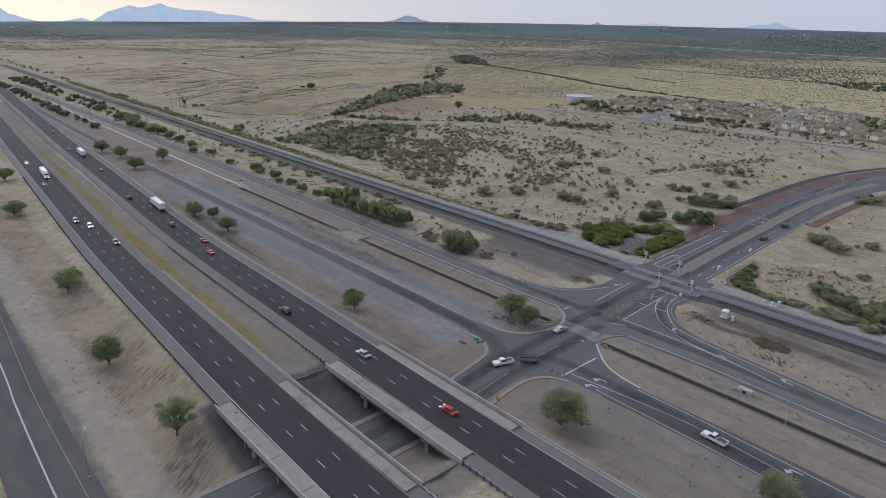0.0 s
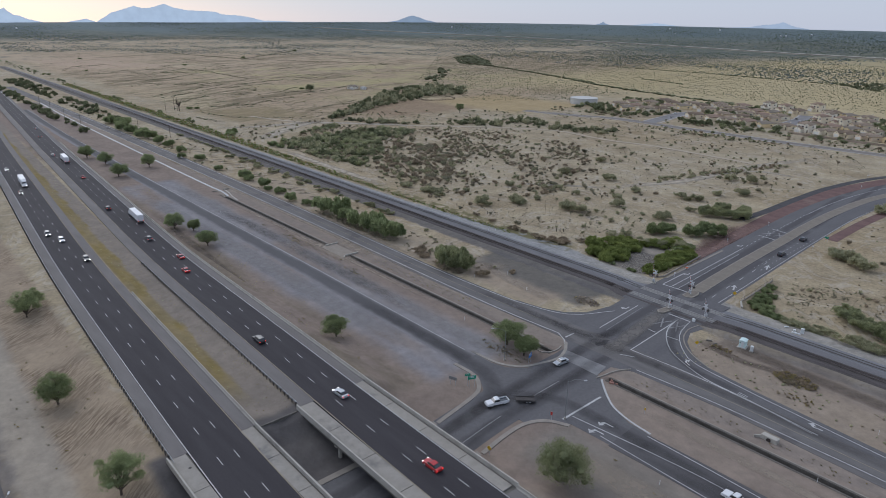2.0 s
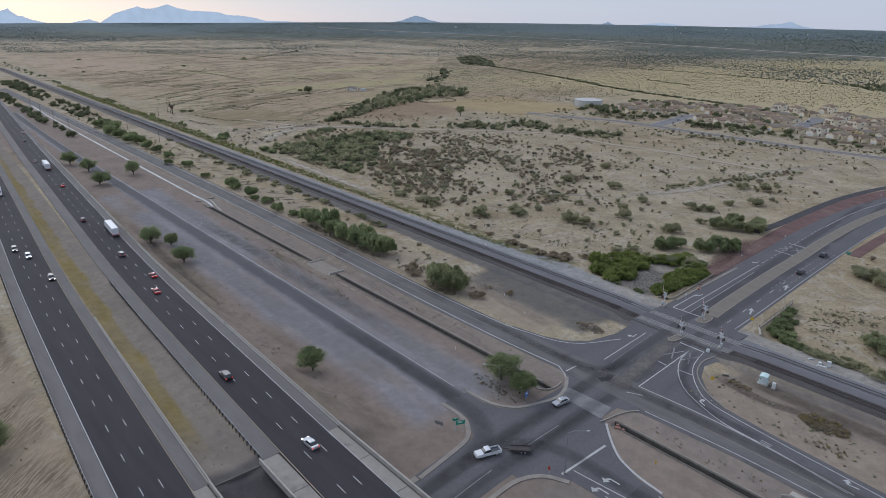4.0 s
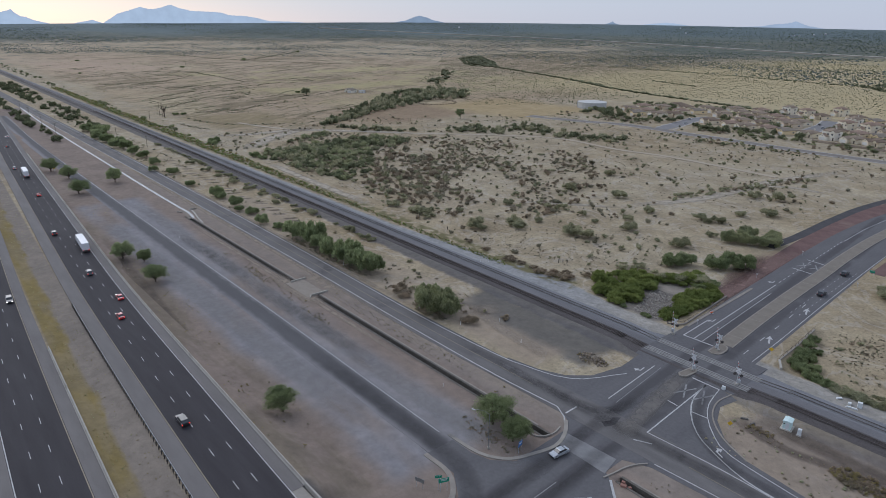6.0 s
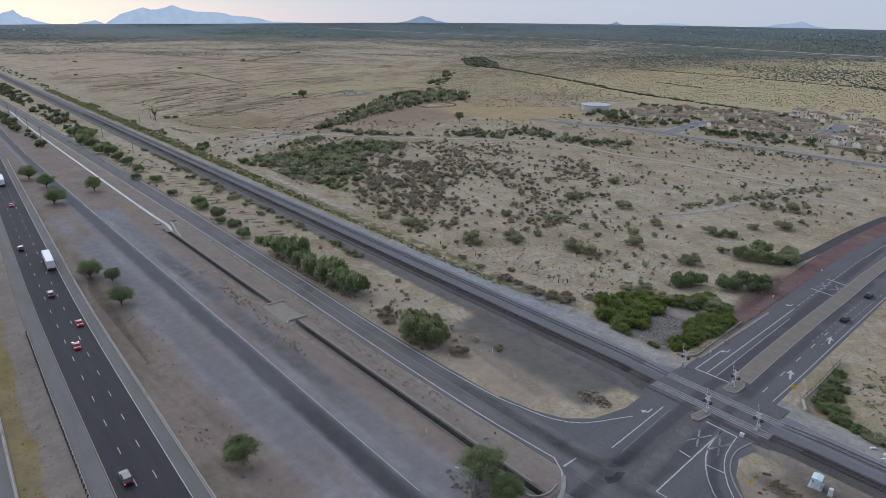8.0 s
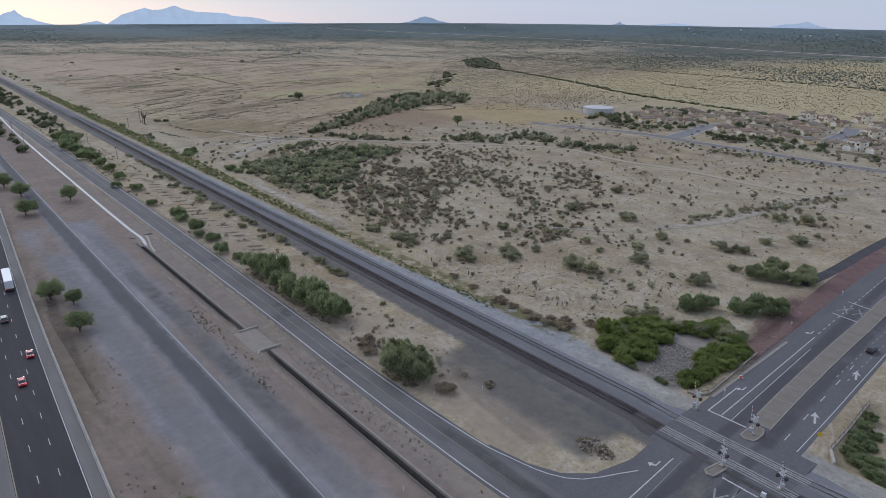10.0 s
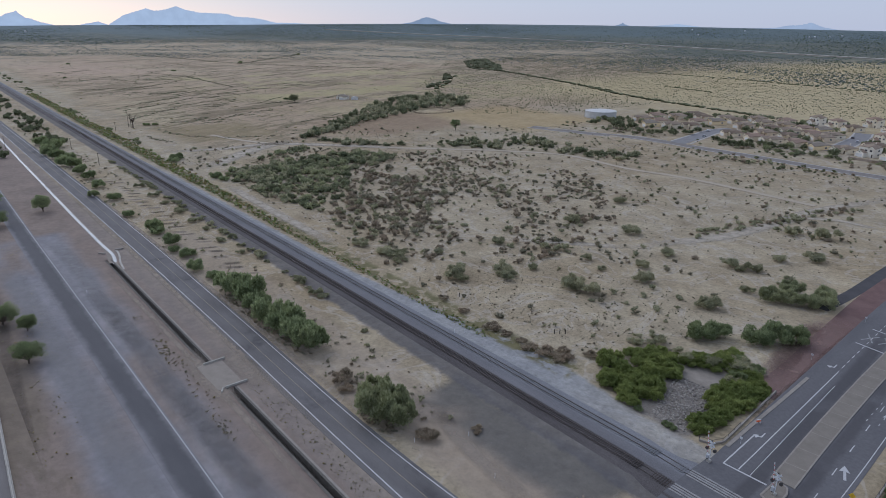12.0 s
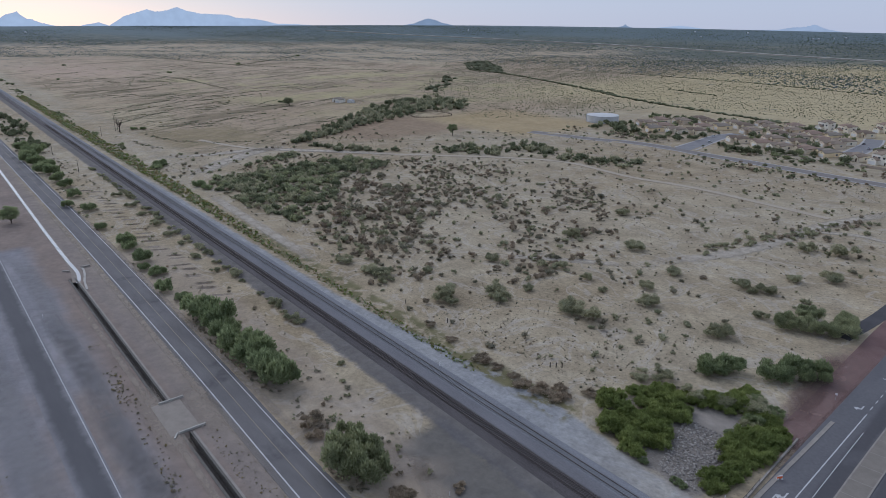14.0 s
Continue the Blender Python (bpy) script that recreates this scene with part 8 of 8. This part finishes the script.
for k in (0.5, 1.1):
    part("board", way([(-500, 432), (-512, 462), (-482, 470), (-462, 458), (-470, 424), (-500, 432)], 0.06, 0.06, k, 0.2, 3), BARK, corral)
# dirt roads over the desert
DIRT = surface("pale_dirt_track", (0.335, 0.284, 0.212), (0.405, 0.348, 0.266), 0.1, 0.95, 2.0)
dirt_track = structure("dirt_track", "pale sandy dirt track over the desert", "track", way([(-470, 206), (-432, 216), (-402, 230), (-378, 254), (-341, 287), (-306, 322), (-273, 353), (-238, 374), (-184, 371), (-144, 377), (-70, 372)], 2.3, 2.3, 0.16, 0.5, 6), DIRT)
for pts, w in (([(-345, 156), (-372, 182), (-396, 216), (-410, 250)], 17.0), ([(-420, 152), (-408, 186), (-404, 228), (-378, 256), (-330, 300)], 13.0), ([(-300, 149), (-240, 146), (-170, 143)], 7.0)):
    stain(pts, w, PALE_SAND, dirt_track, 0.19, "pale driven sand")
FARROAD = surface("pale_distant_road", (0.36, 0.33, 0.28), (0.42, 0.39, 0.33), 0.02)
rings = []
for x, y in spline([(-3300, 1950), (-2800, 2090), (-2250, 2250), (-1750, 2340), (-1300, 2330), (-1030, 2280), (-700, 2190), (-455, 2130), (0, 2010), (500, 1870)], 80.0):
    z = land(x, y) + 4.0
    rings.append([(x, y, z - 9), (x, y + 26, z - 9), (x, y + 26, z), (x, y, z)])
structure("road", "pale raised road running straight over the far plain", "road", Buf().section(rings), FARROAD)

# far pale buildings among the distant trees
shack = random.Random(61)
for x, y in ((-1318, 3476), (-1300, 3496), (-1247, 3682), (-1270, 3593), (-2017, 3617), (-1771, 3743), (-1766, 3240), (-2896, 2663), (-3700, 560)):
    az = math.degrees(math.atan2(y, x))
    b = thing("far_building", "tiny pale building among distant desert trees", "building", "far buildings", pose(x, y, land(x, y), 0, 0, az - 90))
    w = shack.uniform(6, 12)
    part("wall", Buf().box((0, 0, 2.0), (w, 6, 5.0)), SIGN_WHITE, b)
    part("roof", hip(Buf(), -w / 2, w / 2, -3.0, 3.0, 4.4, 1.2, 0.3), SIGN_WHITE, b)

# ------------------------------------------------------------------ far mountains: a plain glowing backdrop, blue haze in its colour
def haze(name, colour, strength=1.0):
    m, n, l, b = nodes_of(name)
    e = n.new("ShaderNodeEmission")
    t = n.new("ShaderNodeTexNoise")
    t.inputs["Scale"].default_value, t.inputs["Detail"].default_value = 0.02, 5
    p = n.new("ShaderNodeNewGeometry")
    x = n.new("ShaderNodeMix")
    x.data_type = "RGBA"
    # two noise tones stand in for shading on the slopes
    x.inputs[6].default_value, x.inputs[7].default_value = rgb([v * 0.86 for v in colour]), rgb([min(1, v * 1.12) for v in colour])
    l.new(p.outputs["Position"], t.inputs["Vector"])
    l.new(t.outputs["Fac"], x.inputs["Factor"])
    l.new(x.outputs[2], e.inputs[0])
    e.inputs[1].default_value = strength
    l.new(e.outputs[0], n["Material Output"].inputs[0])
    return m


def ridge(name, label, mat, az, peaks, base, away=4640, seed=0):
    """A mountain ridge. peaks: degrees from az to the left, degrees of height above the plain's rim."""
    eye = Vector((80, -23, 88))
    pts = []
    for i in range(321):
        u = i / 320
        d = peaks[0][0] + (peaks[-1][0] - peaks[0][0]) * u
        for (a, p), (b, q) in zip(peaks, peaks[1:]):
            if a <= d <= b:
                k = (d - a) / (b - a)
                h = p + (q - p) * k
                break
        h = max(0.0, h + (0.03 * noise.noise((d * 2.2, seed, 0)) + 0.04 * noise.noise((d * 7, seed, 1)) + 0.05 * noise.noise((d * 17, seed, 2))) * min(1, h * 3))
        t = math.radians(az + d)
        pts.append((eye.x + away * math.cos(t), eye.y + away * math.sin(t), eye.z + away * math.tan(math.radians(h - 0.36 + swell(az + d) / 80.0 - (0.15 if h < 0.03 else 0.0))), t))
    rings = []
    for x, y, z, t in pts:
        c, s = math.cos(t), math.sin(t)
        rings.append([(x - 60 * c, y - 60 * s, base), (x + 60 * c, y + 60 * s, base), (x, y, max(base + 1, z))])
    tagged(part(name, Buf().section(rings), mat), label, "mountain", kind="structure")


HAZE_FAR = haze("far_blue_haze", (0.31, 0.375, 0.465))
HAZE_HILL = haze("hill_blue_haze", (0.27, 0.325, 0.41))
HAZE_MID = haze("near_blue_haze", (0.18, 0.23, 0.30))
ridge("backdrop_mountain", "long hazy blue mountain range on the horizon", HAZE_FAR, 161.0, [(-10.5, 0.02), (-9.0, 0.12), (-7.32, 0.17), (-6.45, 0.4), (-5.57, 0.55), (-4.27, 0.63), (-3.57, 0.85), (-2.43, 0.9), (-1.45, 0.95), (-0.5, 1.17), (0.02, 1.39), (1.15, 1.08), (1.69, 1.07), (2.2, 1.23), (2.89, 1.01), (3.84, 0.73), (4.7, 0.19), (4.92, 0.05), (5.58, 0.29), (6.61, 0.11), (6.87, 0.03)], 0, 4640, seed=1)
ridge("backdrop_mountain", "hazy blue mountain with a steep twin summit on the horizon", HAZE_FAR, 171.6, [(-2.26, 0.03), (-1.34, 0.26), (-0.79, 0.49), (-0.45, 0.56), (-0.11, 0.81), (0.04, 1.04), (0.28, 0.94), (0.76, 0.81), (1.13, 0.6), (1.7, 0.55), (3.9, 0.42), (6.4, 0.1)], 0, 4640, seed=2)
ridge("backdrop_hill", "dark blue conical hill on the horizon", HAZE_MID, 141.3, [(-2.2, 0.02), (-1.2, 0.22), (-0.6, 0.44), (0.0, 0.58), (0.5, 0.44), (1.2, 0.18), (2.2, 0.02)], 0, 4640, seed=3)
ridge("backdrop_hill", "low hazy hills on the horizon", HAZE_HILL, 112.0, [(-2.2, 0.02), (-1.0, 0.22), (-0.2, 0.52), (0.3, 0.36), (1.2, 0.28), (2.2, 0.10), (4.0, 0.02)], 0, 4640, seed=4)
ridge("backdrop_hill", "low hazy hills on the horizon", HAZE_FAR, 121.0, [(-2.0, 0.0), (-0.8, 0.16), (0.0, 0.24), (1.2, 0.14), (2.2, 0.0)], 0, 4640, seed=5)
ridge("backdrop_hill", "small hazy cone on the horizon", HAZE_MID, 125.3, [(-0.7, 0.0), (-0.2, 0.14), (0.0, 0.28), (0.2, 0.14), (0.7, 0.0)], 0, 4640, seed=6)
